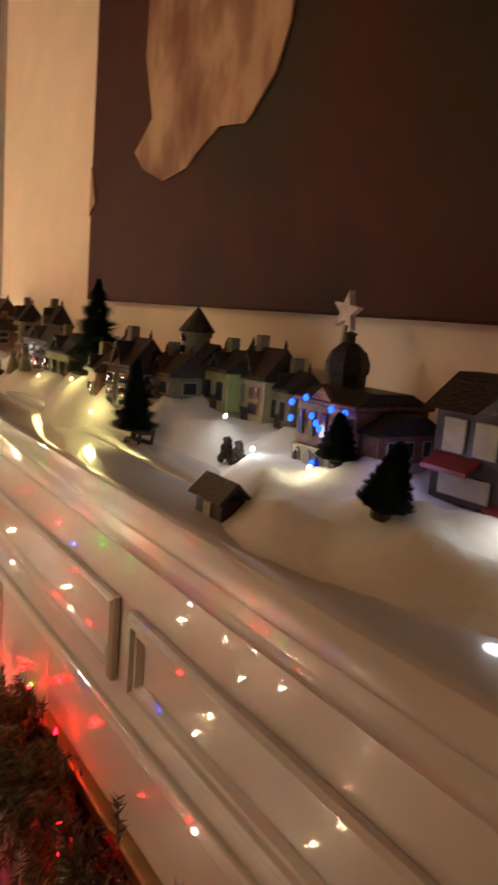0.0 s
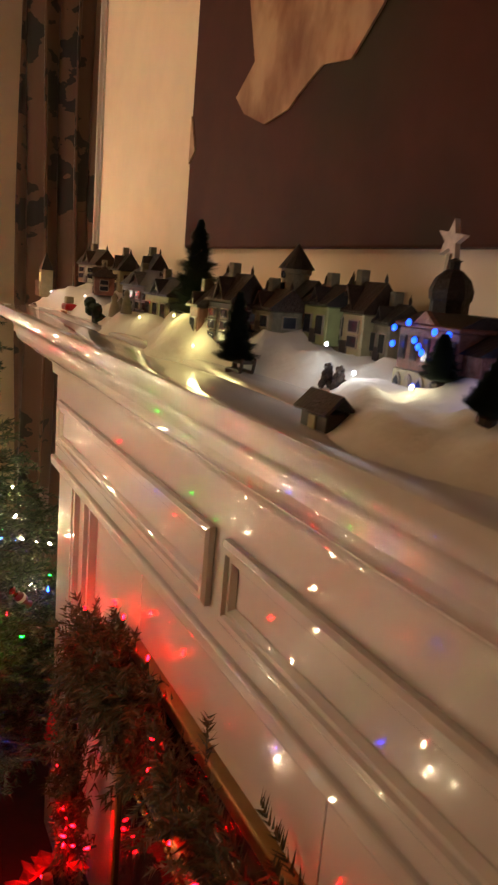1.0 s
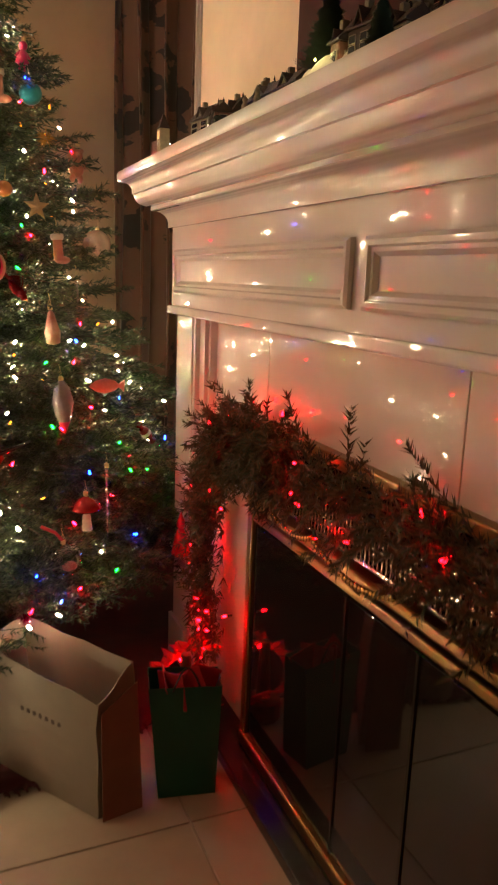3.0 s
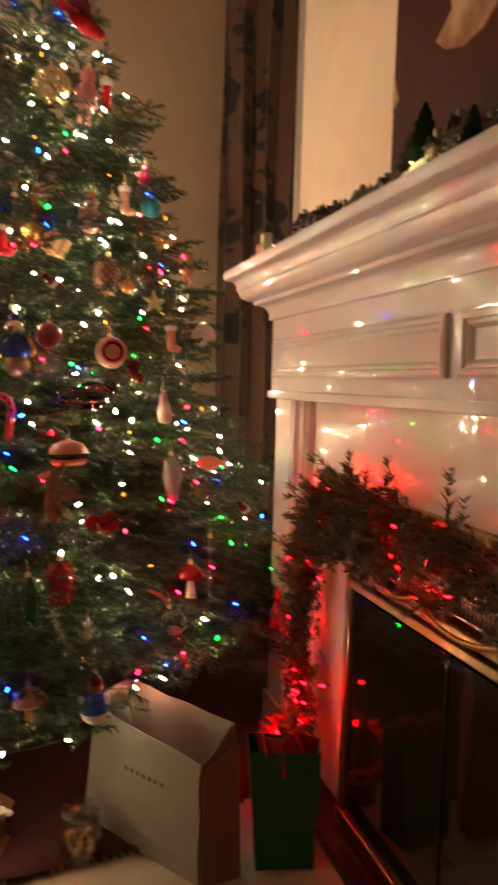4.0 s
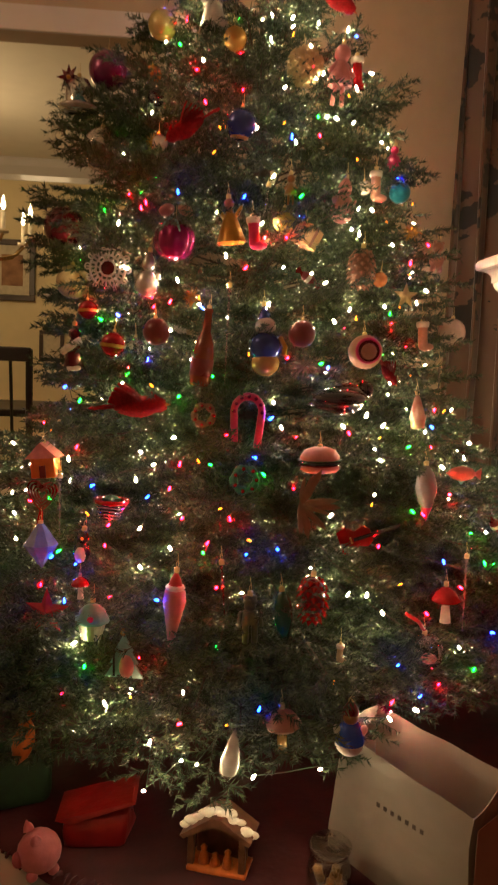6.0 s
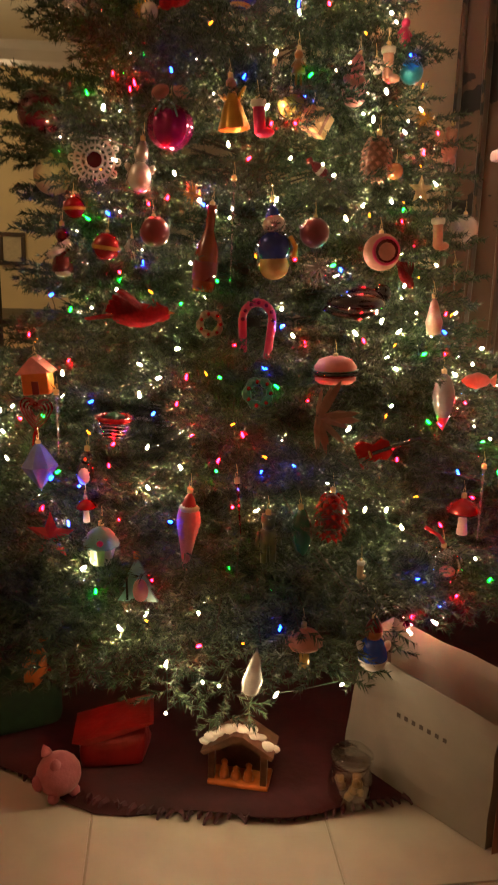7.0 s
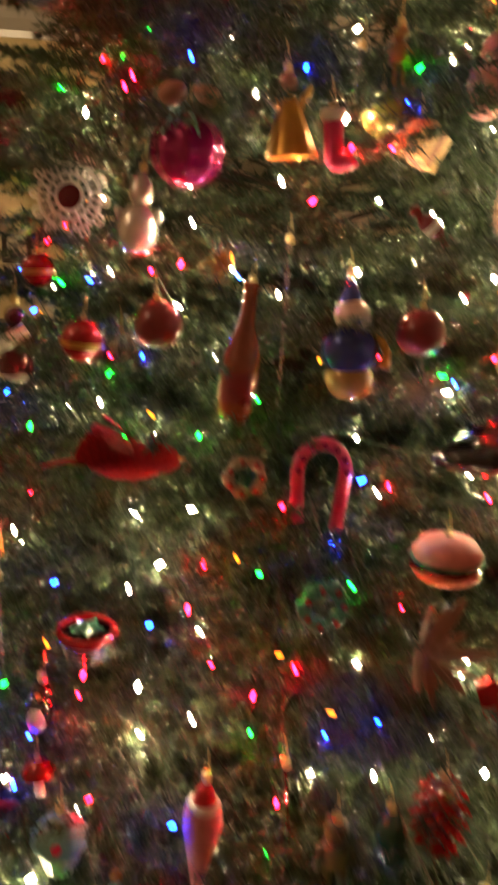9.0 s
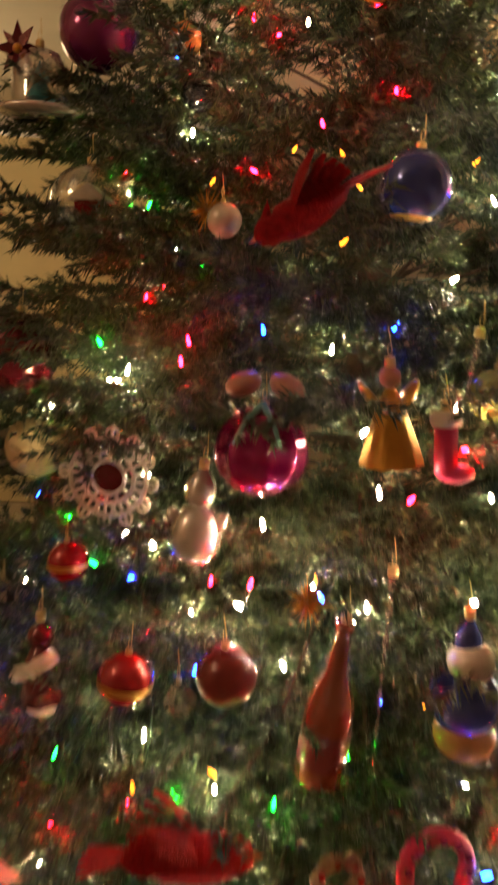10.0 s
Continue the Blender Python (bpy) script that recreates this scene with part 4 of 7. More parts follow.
for i in range(46):
    a, h = i * 2.4, 0.06 + 0.16 * ((i * 0.618) % 1)
    c = Vector((0.05 * math.cos(a), 0.05 * math.sin(a), h))
    lathe([(0.0, 0), (0.011, 0.016), (0.013, 0.026), (0.0, 0.050)], 5, bm, pose(*c, 60 * math.sin(i), 70, math.degrees(a)) @ Matrix.Diagonal((0.25, 1, 1, 1)))
part("petals", bm, mat("red_felt", (0.40, 0.008, 0.012), 0.7, vary=0.3), poin)
part("stem", lathe([(0.045, 0.0), (0.045, 0.05), (0.02, 0.055), (0.012, 0.21), (0.0, 0.212)], 10), RESIN, poin)
elf = thing("hanging_elf", (0.366, 1.665, 0.36), "small red cloth elf decoration hanging on the mantel leg", "ornament")
bm = lathe([(0.0, 0), (0.026, 0.0), (0.020, 0.035), (0.010, 0.07), (0.0, 0.072)], 10)
blob(0.012, 1, (0, 0, 0.083), bm)
lathe([(0.013, 0.088), (0.006, 0.105), (0.0, 0.122)], 8, bm)
part("figure", bm, mat("red_felt", (0.40, 0.008, 0.012)), elf, smooth=True)

# ---- snow village on the shelf ----
SZ = 1.381
COTTON = bpy.data.materials.new("cotton_snow")
COTTON.use_nodes = True
nt = COTTON.node_tree
bs = nt.nodes["Principled BSDF"]
bs.inputs["Base Color"].default_value = (0.70, 0.67, 0.60, 1)
bs.inputs["Roughness"].default_value = 0.95
bs.inputs["Sheen Weight"].default_value = 0.3
bs.inputs["Subsurface Weight"].default_value = 0.6
bs.inputs["Subsurface Radius"].default_value = (0.02, 0.02, 0.018)
bs.inputs["Subsurface Scale"].default_value = 1.0
nn, bp = nt.nodes.new("ShaderNodeTexNoise"), nt.nodes.new("ShaderNodeBump")
nn.inputs["Scale"].default_value, nn.inputs["Detail"].default_value = 70, 6
bp.inputs["Strength"].default_value, bp.inputs["Distance"].default_value = 0.35, 0.006
tc = nt.nodes.new("ShaderNodeTexCoord")
nt.links.new(tc.outputs["Object"], nn.inputs["Vector"])
nt.links.new(nn.outputs["Fac"], bp.inputs["Height"])
nt.links.new(bp.outputs[0], bs.inputs["Normal"])


def bank(x, y):
    """Height of the cotton snow over the shelf."""
    near = max(0.0, min(1.0, (0.62 - y) / 0.12))
    edge = 0.335 - 0.045 * near - 0.035 * math.exp(-((y - 0.93) / 0.11) ** 2) + 0.012 * math.sin(9 * y) + 0.010 * math.sin(23 * y + 1)
    if 0.60 < y < 0.80:
        edge += 0.03 * math.sin(math.pi * (y - 0.60) / 0.20)
    t = max(0.0, min(1.0, (x - edge) / 0.05))
    rise = 0.015 + 0.018 * max(0.0, min(1.0, (y - 0.60) / 0.35)) + 0.012 * math.sin(7 * y + 2)
    rise += 0.008 * math.exp(-((y - 0.93) / 0.10) ** 2)
    lump = 0.018 * noise.noise((x * 17, y * 17, 0.3)) + 0.007 * noise.noise((x * 45, y * 45, 1.7)) + 0.010 * near
    back = 1 + 0.5 * max(0.0, (x - 0.40) / 0.12)
    return (t * t * (3 - 2 * t)) * (max(0.012, rise) * back + lump) - 0.004 * (1 - t)


nx, ny = 26, 200
V, Fc = [], []
for j in range(ny + 1):
    y = -0.55 + (1.935 + 0.55) * j / ny
    for i in range(nx + 1):
        x = 0.272 + (WX - 0.006 - 0.272) * i / nx
        h = bank(x, y) * min(1.0, (1.95 - y) / 0.10)
        V.append((x, y, SZ - 0.008 * max(0.0, min(1.0, (0.345 - x) / 0.015)) + max(h, -0.003)))
for j in range(ny):
    for i in range(nx):
        a = j * (nx + 1) + i
        Fc.append((a, a + 1, a + nx + 2, a + nx + 1))
snow = tagged(part("cotton_snow", mesh_from("cotton_snow", V, Fc, COTTON, True), COTTON), "lumpy white cotton wool snow laid along the mantel shelf", "artificial snow", kind="stuff")


def ground_z(x, y):
    return SZ + max(0.0, bank(x, y))


PORC = {
    "stone": mat("village_grey_stone", (0.17, 0.155, 0.105), 0.5, vary=0.4, scale=90, bump=0.5, bscale=180),
    "cream": mat("village_cream_plaster", (0.34, 0.30, 0.17), 0.5, vary=0.2, scale=80, bump=0.3),
    "brick": mat("village_red_brick", (0.17, 0.075, 0.050), 0.5, vary=0.4, scale=120, bump=0.5, bscale=220),
    "dark": mat("village_dark_timber", (0.035, 0.024, 0.020), 0.5, vary=0.4, scale=90),
    "roof": mat("village_dark_roof", (0.020, 0.018, 0.018), 0.45, vary=0.5, scale=120, bump=0.5, bscale=260),
    "roofb": mat("village_brown_roof", (0.036, 0.021, 0.015), 0.5, vary=0.4, scale=120, bump=0.5, bscale=260),
    "green": mat("village_sage_plaster", (0.25, 0.29, 0.13), 0.5, vary=0.2, scale=80),
    "white": mat("village_white_trim", (0.30, 0.26, 0.20), 0.5, vary=0.25),
    "pane": mat("village_dark_pane", (0.02, 0.022, 0.03), 0.15),
    "lit": mat("village_lit_pane", (0.5, 0.4, 0.2), 0.4, emit=(1.0, 0.72, 0.30), strength=0.8),
    "maroon": mat("village_maroon_awning", (0.16, 0.012, 0.016), 0.5),
}
PINEV = mat("bottle_brush_green", (0.018, 0.034, 0.020), 0.8, vary=0.4, scale=90)


def house_windows(ob, w, d, h, rows, cols, pane, trim, z0=0.25):
    for r in range(rows):
        for c in range(cols):
            u = -w / 2 + w * (c + 0.5) / cols
            z = h * (z0 + (0.92 - z0) * (r + 0.4) / rows)
            ww, hh = 0.26 * w / cols, 0.24 * h * (0.9 - z0) / rows * 1.5
            for side in (0, 1):
                if side == 0:
                    m = pose(-d / 2 - 0.0006, u, z)
                else:
                    if c >= max(1, cols - 1):
                        continue
                    m = pose((-d / 2 + d * (c + 0.5) / max(1, cols - 1)), -w / 2 - 0.0006, z, 0, 0, 90)
                bm = bmesh.new()
                box_into(bm, (-0.0012, -ww - 0.0012, -hh - 0.0012), (0.0008, ww + 0.0012, hh + 0.0012), m)
                win = part("window", bm, trim, ob)
                bm = bmesh.new()
                box_into(bm, (-0.0018, -ww, -hh), (-0.0013, ww, hh), m)
                part("pane", bm, pane, win)


def village_house(x, y, w, d, h, roof_h, wall, roof, label, turn=0, rows=2, cols=2, pane="pane", chimney=True, z=None, hip=0.0):
    """A little porcelain house: walls, pitched roof, chimney, windows and a door."""
    z = ground_z(x, y) - 0.004 if z is None else z
    ob = thing("village_house", (x, y, z), label, "miniature house", "snow village houses", rz=turn)
    part("wall", box((-d / 2, -w / 2, 0), (d / 2, w / 2, h), 0.0015, 1), PORC[wall], ob)
    e = 0.004
    bm = bmesh.new()
    lo = [bm.verts.new(p) for p in ((-d / 2 - e, -w / 2 - e, h), (d / 2 + e, -w / 2 - e, h), (d / 2 + e, w / 2 + e, h), (-d / 2 - e, w / 2 + e, h))]
    lo2 = [bm.verts.new((v.co.x, v.co.y, h + 0.003)) for v in lo]
    top = [bm.verts.new((0, -w / 2 - e + hip * w, h + roof_h)), bm.verts.new((0, w / 2 + e - hip * w, h + roof_h))]
    for i in range(4):
        bm.faces.new((lo[i], lo[(i + 1) % 4], lo2[(i + 1) % 4], lo2[i]))
    bm.faces.new(lo[::-1])
    bm.faces.new((lo2[0], lo2[1], top[0]))
    bm.faces.new((lo2[1], lo2[2], top[1], top[0]))
    bm.faces.new((lo2[2], lo2[3], top[1]))
    bm.faces.new((lo2[3], lo2[0], top[0], top[1]))
    part("roof", bm, PORC[roof], ob)
    if chimney:
        part("chimney", box((-0.006, w * 0.2 - 0.005, h + roof_h * 0.4), (0.006, w * 0.2 + 0.005, h + roof_h + 0.012), 0.001, 1), PORC["stone"], ob)
    g = 0.20 * w
    part("gable_wall", prism([(-g, h * 0.98), (g, h * 0.98), (0, h + 0.72 * roof_h)], "x", -d / 2 + 0.0015, -0.1 * d), PORC[wall], ob)
    part("gable_roof", prism([(-1.2 * g, h), (0, h + 0.86 * roof_h), (1.2 * g, h), (g, h), (0, h + 0.72 * roof_h), (-g, h)], "x", -d / 2 - 0.004, -0.08 * d), PORC[roof], ob)
    for u in (-0.5, 0.5):
        part("finial", lathe([(0.0016, h + roof_h - 0.002), (0.0022, h + roof_h + 0.003), (0.0, h + roof_h + 0.010)], 6, m=pose(0, u * w * (1 - 2 * hip), 0)), PORC[roof], ob)
    house_windows(ob, w, d, h, rows, cols, PORC[pane], PORC["white"])
    part("door", box((-d / 2 - 0.0022, -0.006, 0.002), (-d / 2 - 0.0002, 0.006, 0.26 * h + 0.006), 0.0005, 1), PORC["dark"], ob)
    return ob


def brush_tree(x, y, h, r, label="small dark green bottle-brush tree with a wooden base", z=None, tilt=0):
    z = ground_z(x, y) - 0.003 if z is None else z
    ob = thing("bottle_brush_tree", (x, y, z), label, "miniature tree", "village trees", rx=tilt)
    part("stand", lathe([(0.0, 0), (r * 0.42, 0), (r * 0.42, 0.005), (0.003, 0.007), (0.002, h * 0.96), (0, h * 0.97)], 10), PORC["dark"], ob)
    seed = np.random.default_rng(int(1000 * (x + 3 * y)) % 9999)
    k = 4600
    f = seed.random(k) ** 1.1
    a = seed.random(k) * 2 * np.pi
    rr = r * (1 - f) ** 0.85 * (0.8 + 0.35 * seed.random(k)) * (0.85 + 0.15 * np.sin(f * 40)) + 0.003
    base = np.stack([0 * a, 0 * a, h * (0.12 + 0.86 * f)], 1)
    tip = base + np.stack([rr * np.cos(a), rr * np.sin(a), rr * 0.25], 1)
    sd = np.stack([-np.sin(a), np.cos(a), 0 * a], 1) * 0.0022
    part("bristles", tri_mesh("bristles", np.stack([base + (tip - base) * 0.4 - sd, base + (tip - base) * 0.4 + sd, tip], 1), PINEV), PINEV, ob)
    return ob


# far end of the shelf: a lit little church, cottages and a lodge
church = thing("lantern_church", (0.345, 1.80, ground_z(0.345, 1.80)), "tiny cream church tower with a glowing belfry and steep dark spire", "miniature house", "snow village houses")
part("tower", box((-0.013, -0.013, 0), (0.013, 0.013, 0.060), 0.001, 1), PORC["cream"], church)
part("nave", box((-0.013, 0.014, 0), (0.013, 0.060, 0.035), 0.001, 1), PORC["brick"], church)
part("belfry", box((-0.0140, -0.009, 0.034), (-0.0132, 0.009, 0.054)), PORC["lit"], church)
part("spire", lathe([(0.020, 0.060), (0.017, 0.064), (0.0, 0.100)], 4, m=pose(0, 0, 0, 0, 0, 45)), PORC["roof"], church)
part("face", lathe([(0.006, 0), (0.006, 0.001), (0, 0.001)], 14, m=pose(-0.0142, 0, 0.022, 0, -90)), PORC["white"], church)
COTT = "painted porcelain village cottage with dark roof in cotton snow"
village_house(0.445, 1.74, 0.10, 0.05, 0.040, 0.035, "stone", "roofb", COTT, 8)
village_house(0.47, 1.60, 0.05, 0.045, 0.050, 0.036, "cream", "roof", "narrow porcelain village house with pointed dark roof", 0, cols=1)
village_house(0.41, 1.55, 0.06, 0.04, 0.035, 0.022, "brick", "roofb", COTT, -15)
village_house(0.43, 1.33, 0.15, 0.05, 0.050, 0.030, "dark", "roof", "long black timber village lodge with snow at its foot", 0, cols=4)
village_house(0.475, 1.44, 0.05, 0.04, 0.055, 0.04, "stone", "roof", COTT, 5, cols=1)
village_house(0.42, 1.19, 0.11, 0.05, 0.046, 0.030, "green", "roof", "pale sage village inn with black roof and wreaths on its windows", 0, rows=1, cols=3)
wr = thing("village_wreath", (0.352, 1.395, ground_z(0.352, 1.395) + 0.018), "tiny dark green wreath leaning on the snow", "decoration", ry=60)
bm = bmesh.new()
for i in range(40):
    a = i * 2 * math.pi / 40
    blob(0.008 + 0.003 * math.sin(7 * i), 1, (0.017 * math.cos(a), 0.017 * math.sin(a), 0.002 * math.sin(5 * i)), bm, k=4, n=6)
part("foliage", bm, PINEV, wr)
for k, (x, y) in enumerate(((0.352, 1.27), (0.360, 1.23), (0.372, 1.30))):
    fg = thing("village_figurine", (x, y, ground_z(x, y) - 0.002), "tiny painted grey figurine on the snow", "figurine", "village figurines")
    bm = lathe([(0, 0), (0.010, 0), (0.007, 0.020), (0.004, 0.026), (0.006, 0.032), (0, 0.040)], 8)
    part("body", bm, PORC["stone"] if k else PORC["white"], fg, smooth=True)
berry = thing("village_sleigh", (0.36, 1.63, ground_z(0.36, 1.63) - 0.001), "tiny bright red sleigh with parcels on the snow", "figurine")
part("body", box((-0.012, -0.022, 0.004), (0.012, 0.022, 0.018), 0.004), mat("bright_red_enamel", (0.40, 0.01, 0.015), 0.3), berry)
part("parcel", box((-0.008, -0.008, 0.0185), (0.008, 0.012, 0.032), 0.002), PORC["cream"], berry)
for s in (-1, 1):
    part("runner", tube([(s * 0.010, -0.026, 0.006), (s * 0.010, -0.02, 0.001), (s * 0.010, 0.026, 0.001)], 0.0012, 5), GOLD, berry)
brush_tree(0.385, 1.000, 0.150, 0.052, "tall dark green bottle-brush tree on the snow", z=1.402)
# middle: dark tall house, mill tower and cottages
village_house(0.385, 0.870, 0.050, 0.05, 0.062, 0.034, "dark", "roofb", "tall dark brown village house with crooked gables", 10, rows=3, cols=2, z=1.388)
village_house(0.365, 0.912, 0.028, 0.035, 0.052, 0.022, "brick", "roofb", "small brown village annex beside the tall house", 0, rows=1, cols=1, z=1.388)
brush_tree(0.345, 0.780, 0.088, 0.025)
bs_ = thing("village_sled", (0.345, 0.765, SZ), "tiny dark wooden sled on the shelf", "figurine")
part("deck", box((-0.008, -0.014, 0.010), (0.008, 0.014, 0.014), 0.001, 1), PORC["dark"], bs_)
for s in (-1, 1):
    part("runner", tube([(s * 0.007, -0.018, 0.016), (s * 0.007, -0.014, 0.002), (s * 0.007, 0.016, 0.002)], 0.002, 5), PORC["dark"], bs_)
village_house(0.415, 0.825, 0.06, 0.045, 0.026, 0.024, "stone", "roofb", "low stone village cottage with wide brown roof", 0, rows=1, cols=2)
tw = thing("village_church", (0.450, 0.850, ground_z(0.450, 0.850) - 0.004), "grey stone village church with round tower and blue-black spire", "miniature house", "snow village houses")
part("tower", lathe([(0.0, 0), (0.022, 0), (0.020, 0.078), (0.023, 0.080), (0.023, 0.086), (0, 0.086)], 14), PORC["stone"], tw)
part("spire", lathe([(0.027, 0.086), (0.026, 0.089), (0.012, 0.108), (0.0, 0.124)], 14), PORC["roof"], tw)
part("nave", box((-0.018, -0.055, 0), (0.030, -0.020, 0.045), 0.001, 1), PORC["stone"], tw)
part("nave_roof", prism([(-0.022, 0.045), (0.006, 0.072), (0.034, 0.045)], "y", -0.058, -0.021), PORC["roof"], tw)
part("porch", box((-0.034, -0.014, 0), (-0.019, 0.014, 0.030), 0.001, 1), PORC["green"], tw)
part("porch_roof", prism([(-0.017, 0.030), (0.0, 0.050), (0.017, 0.030)], "x", -0.037, -0.019), PORC["roofb"], tw)
for i in range(3):
    part("window", box((-0.0238, -0.004, 0.040 + 0.016 * i), (-0.0195, 0.004, 0.050 + 0.016 * i), 0.0008, 1), PORC["pane"], tw)
tw.scale = (0.8, 0.8, 0.80)
village_house(0.455, 0.765, 0.05, 0.05, 0.042, 0.024, "green", "roof", COTT, 0, rows=1)
village_house(0.475, 0.735, 0.055, 0.05, 0.048, 0.034, "cream", "roofb", "cream porcelain village house with tall cupola", 5, rows=2)
village_house(0.485, 0.690, 0.04, 0.04, 0.040, 0.022, "stone", "roof", COTT, -8, rows=1)
stump = thing("snow_sign", (0.375, 0.632, ground_z(0.375, 0.632) - 0.004), "two tiny dark round bushes poking out of the snow", "miniature tree")
for s in (-1, 1):
    bm = bmesh.new()
    for i in range(16):
        a, f = i * 2.4, i / 15
        blob(0.0042 - 0.0018 * f, 1.1, (0.005 * (1 - 0.6 * f) * math.cos(a), s * 0.010 + 0.005 * (1 - 0.6 * f) * math.sin(a), 0.003 + 0.020 * f), bm, k=4, n=6)
    part("bush", bm, PORC["dark"], stump)
hut = thing("log_hut", (0.303, 0.528, SZ - 0.009), "tiny dark wooden hut with shingled gable roof on the shelf edge", "miniature house")
part("wall", box((-0.012, -0.022, 0), (0.012, 0.022, 0.018), 0.001, 1), PORC["dark"], hut)
part("gable_roof", prism([(-0.018, 0.017), (0.0, 0.034), (0.018, 0.017), (0.016, 0.015), (0.0, 0.030), (-0.016, 0.015)], "y", -0.027, 0.027), PORC["roofb"], hut)
part("doorway", box((-0.0135, -0.006, 0.001), (-0.0125, 0.006, 0.013)), PORC["cream"], hut)
hut.scale = (0.85, 0.85, 0.85)
# the town hall with its dome and star
hall = thing("town_hall", (0.452, 0.553, SZ + 0.010), "red brick village town hall with dark dome and white arches", "miniature house", "snow village houses")
part("wall", box((-0.045, -0.062, 0.032), (0.045, 0.062, 0.084), 0.001, 1), PORC["brick"], hall)
part("ground_floor", box((-0.047, -0.064, 0.0), (0.047, 0.064, 0.0315), 0.001, 1), PORC["cream"], hall)
part("cornice", box((-0.050, -0.067, 0.0845), (0.050, 0.067, 0.090), 0.0015, 1), PORC["brick"], hall)
part("roof", prism([(-0.046, 0.090), (-0.020, 0.104), (0.020, 0.104), (0.046, 0.090)], "y", -0.063, 0.063), PORC["roof"], hall)
part("pediment", prism([(-0.022, 0.0905), (0.0, 0.106), (0.022, 0.0905)], "x", -0.052, -0.046), PORC["brick"], hall)
part("drum", lathe([(0.026, 0.104), (0.026, 0.118), (0.028, 0.120)], 8, m=pose(0, 0.040, 0) @ Matrix.Diagonal((0.8, 0.95, 1, 1))), PORC["roof"], hall)
part("dome", lathe([(0.029, 0.120), (0.030, 0.132), (0.024, 0.146), (0.012, 0.156), (0.007, 0.158), (0.007, 0.166), (0.010, 0.168), (0.0, 0.172)], 8, m=pose(0, 0.040, 0) @ Matrix.Diagonal((0.8, 0.95, 1, 1))), PORC["roof"], hall)
part("side_wing", box((-0.040, -0.098, 0.0), (0.040, -0.0645, 0.062), 0.001, 1), PORC["brick"], hall)
part("wing_roof", prism([(-0.046, 0.062), (-0.012, 0.084), (0.012, 0.084), (0.046, 0.062)], "y", -0.102, -0.064), PORC["roof"], hall)
part("wing_base", box((-0.0415, -0.100, 0.0), (0.0415, -0.066, 0.030), 0.001, 1), PORC["white"], hall)
for i in range(5):
    y = -0.050 + 0.025 * i
    bm = prism([(y - 0.0075, 0.002), (y + 0.0075, 0.002), (y + 0.0075, 0.019), (y + 0.004, 0.025), (y, 0.027), (y - 0.004, 0.025), (y - 0.0075, 0.019)], "x", -0.0492, -0.0472)
    arch = part("arch", bm, PORC["white"], hall)
    part("pane", prism([(y - 0.005, 0.003), (y + 0.005, 0.003), (y + 0.005, 0.017), (y, 0.023), (y - 0.005, 0.017)], "x", -0.0500, -0.0494), PORC["cream"] if i % 2 else PORC["pane"], arch)
    win = part("window", box((-0.0468, y - 0.007, 0.044), (-0.0452, y + 0.007, 0.074), 0.0005, 1), PORC["roofb"], hall)
    part("pane", box((-0.0474, y - 0.005, 0.046), (-0.0469, y + 0.005, 0.072)), PORC["pane"], win)
for i in range(3):
    win = part("window", box((-0.030 + 0.022 * i, -0.0992, 0.036), (-0.018 + 0.022 * i, -0.0982, 0.056), 0.0005, 1), PORC["white"], hall)
    part("pane", box((-0.028 + 0.022 * i, -0.0998, 0.038), (-0.020 + 0.022 * i, -0.0993, 0.054)), PORC["pane"], win)
bstar = [(0.0185 * (1 if i % 2 == 0 else 0.42) * math.cos(math.pi / 2 + i * math.pi / 5), 0.0185 * (1 if i % 2 == 0 else 0.42) * math.sin(math.pi / 2 + i * math.pi / 5)) for i in range(10)]
star = thing("star_topper", (0.465, 0.600, 1.528), "pale glittered star standing behind the town hall", "ornament", rx=8)
part("star", prism(bstar, "x", -0.003, 0.003), mat("pale_glitter", (0.55, 0.46, 0.40), 0.6, vary=0.2, scale=200), star)
part("stick", box((-0.0015, -0.002, -0.145), (0.0015, 0.002, -0.012)), PORC["white"], star)
hall.scale = (0.88, 0.62, 0.70)
BLUEL = mat("bulb_village_blue", (0.02, 0.05, 0.4), 0.3, emit=(0.008, 0.07, 1.0), strength=10)
hl = thing("village_blue_lights", (0.405, 0.545, 1.45), "short string of tiny blue lights draped on the town hall", "string lights")
for y, z in ((0.589, 1.448), (0.589, 1.434), (0.570, 1.454), (0.560, 1.440), (0.554, 1.435), (0.549, 1.431), (0.536, 1.449), (0.529, 1.433), (0.519, 1.448), (0.555, 1.401)):
    on(hl, "bulb", blob(0.0024, 1.3, (0.404, y, z), k=5, n=8), BLUEL)
# the shop
shop = thing("village_shop", (0.472, 0.388, SZ + 0.016), "half-timbered village shop with maroon awning and black roof", "miniature house", "snow village houses", rz=0)
part("wall", box((-0.035, -0.09, 0), (0.04, 0.068, 0.080), 0.001, 1), PORC["dark"], shop)
for i in range(5):
    part("plaster_panel", box((-0.0372, 0.038 - 0.028 * i, 0.044), (-0.0352, 0.058 - 0.028 * i, 0.074), 0.0005, 1), PORC["cream"], shop)
part("roof", prism([(-0.044, 0.080), (-0.010, 0.112), (0.014, 0.112), (0.046, 0.080)], "y", -0.095, 0.074), PORC["roof"], shop)
part("awning", prism([(-0.050, 0.032), (-0.036, 0.042), (-0.036, 0.038), (-0.050, 0.028)], "y", 0.022, 0.064), PORC["maroon"], shop)
part("shop_window", box((-0.037, 0.012, 0.006), (-0.0352, 0.058, 0.026), 0.0005, 1), PORC["white"], shop)
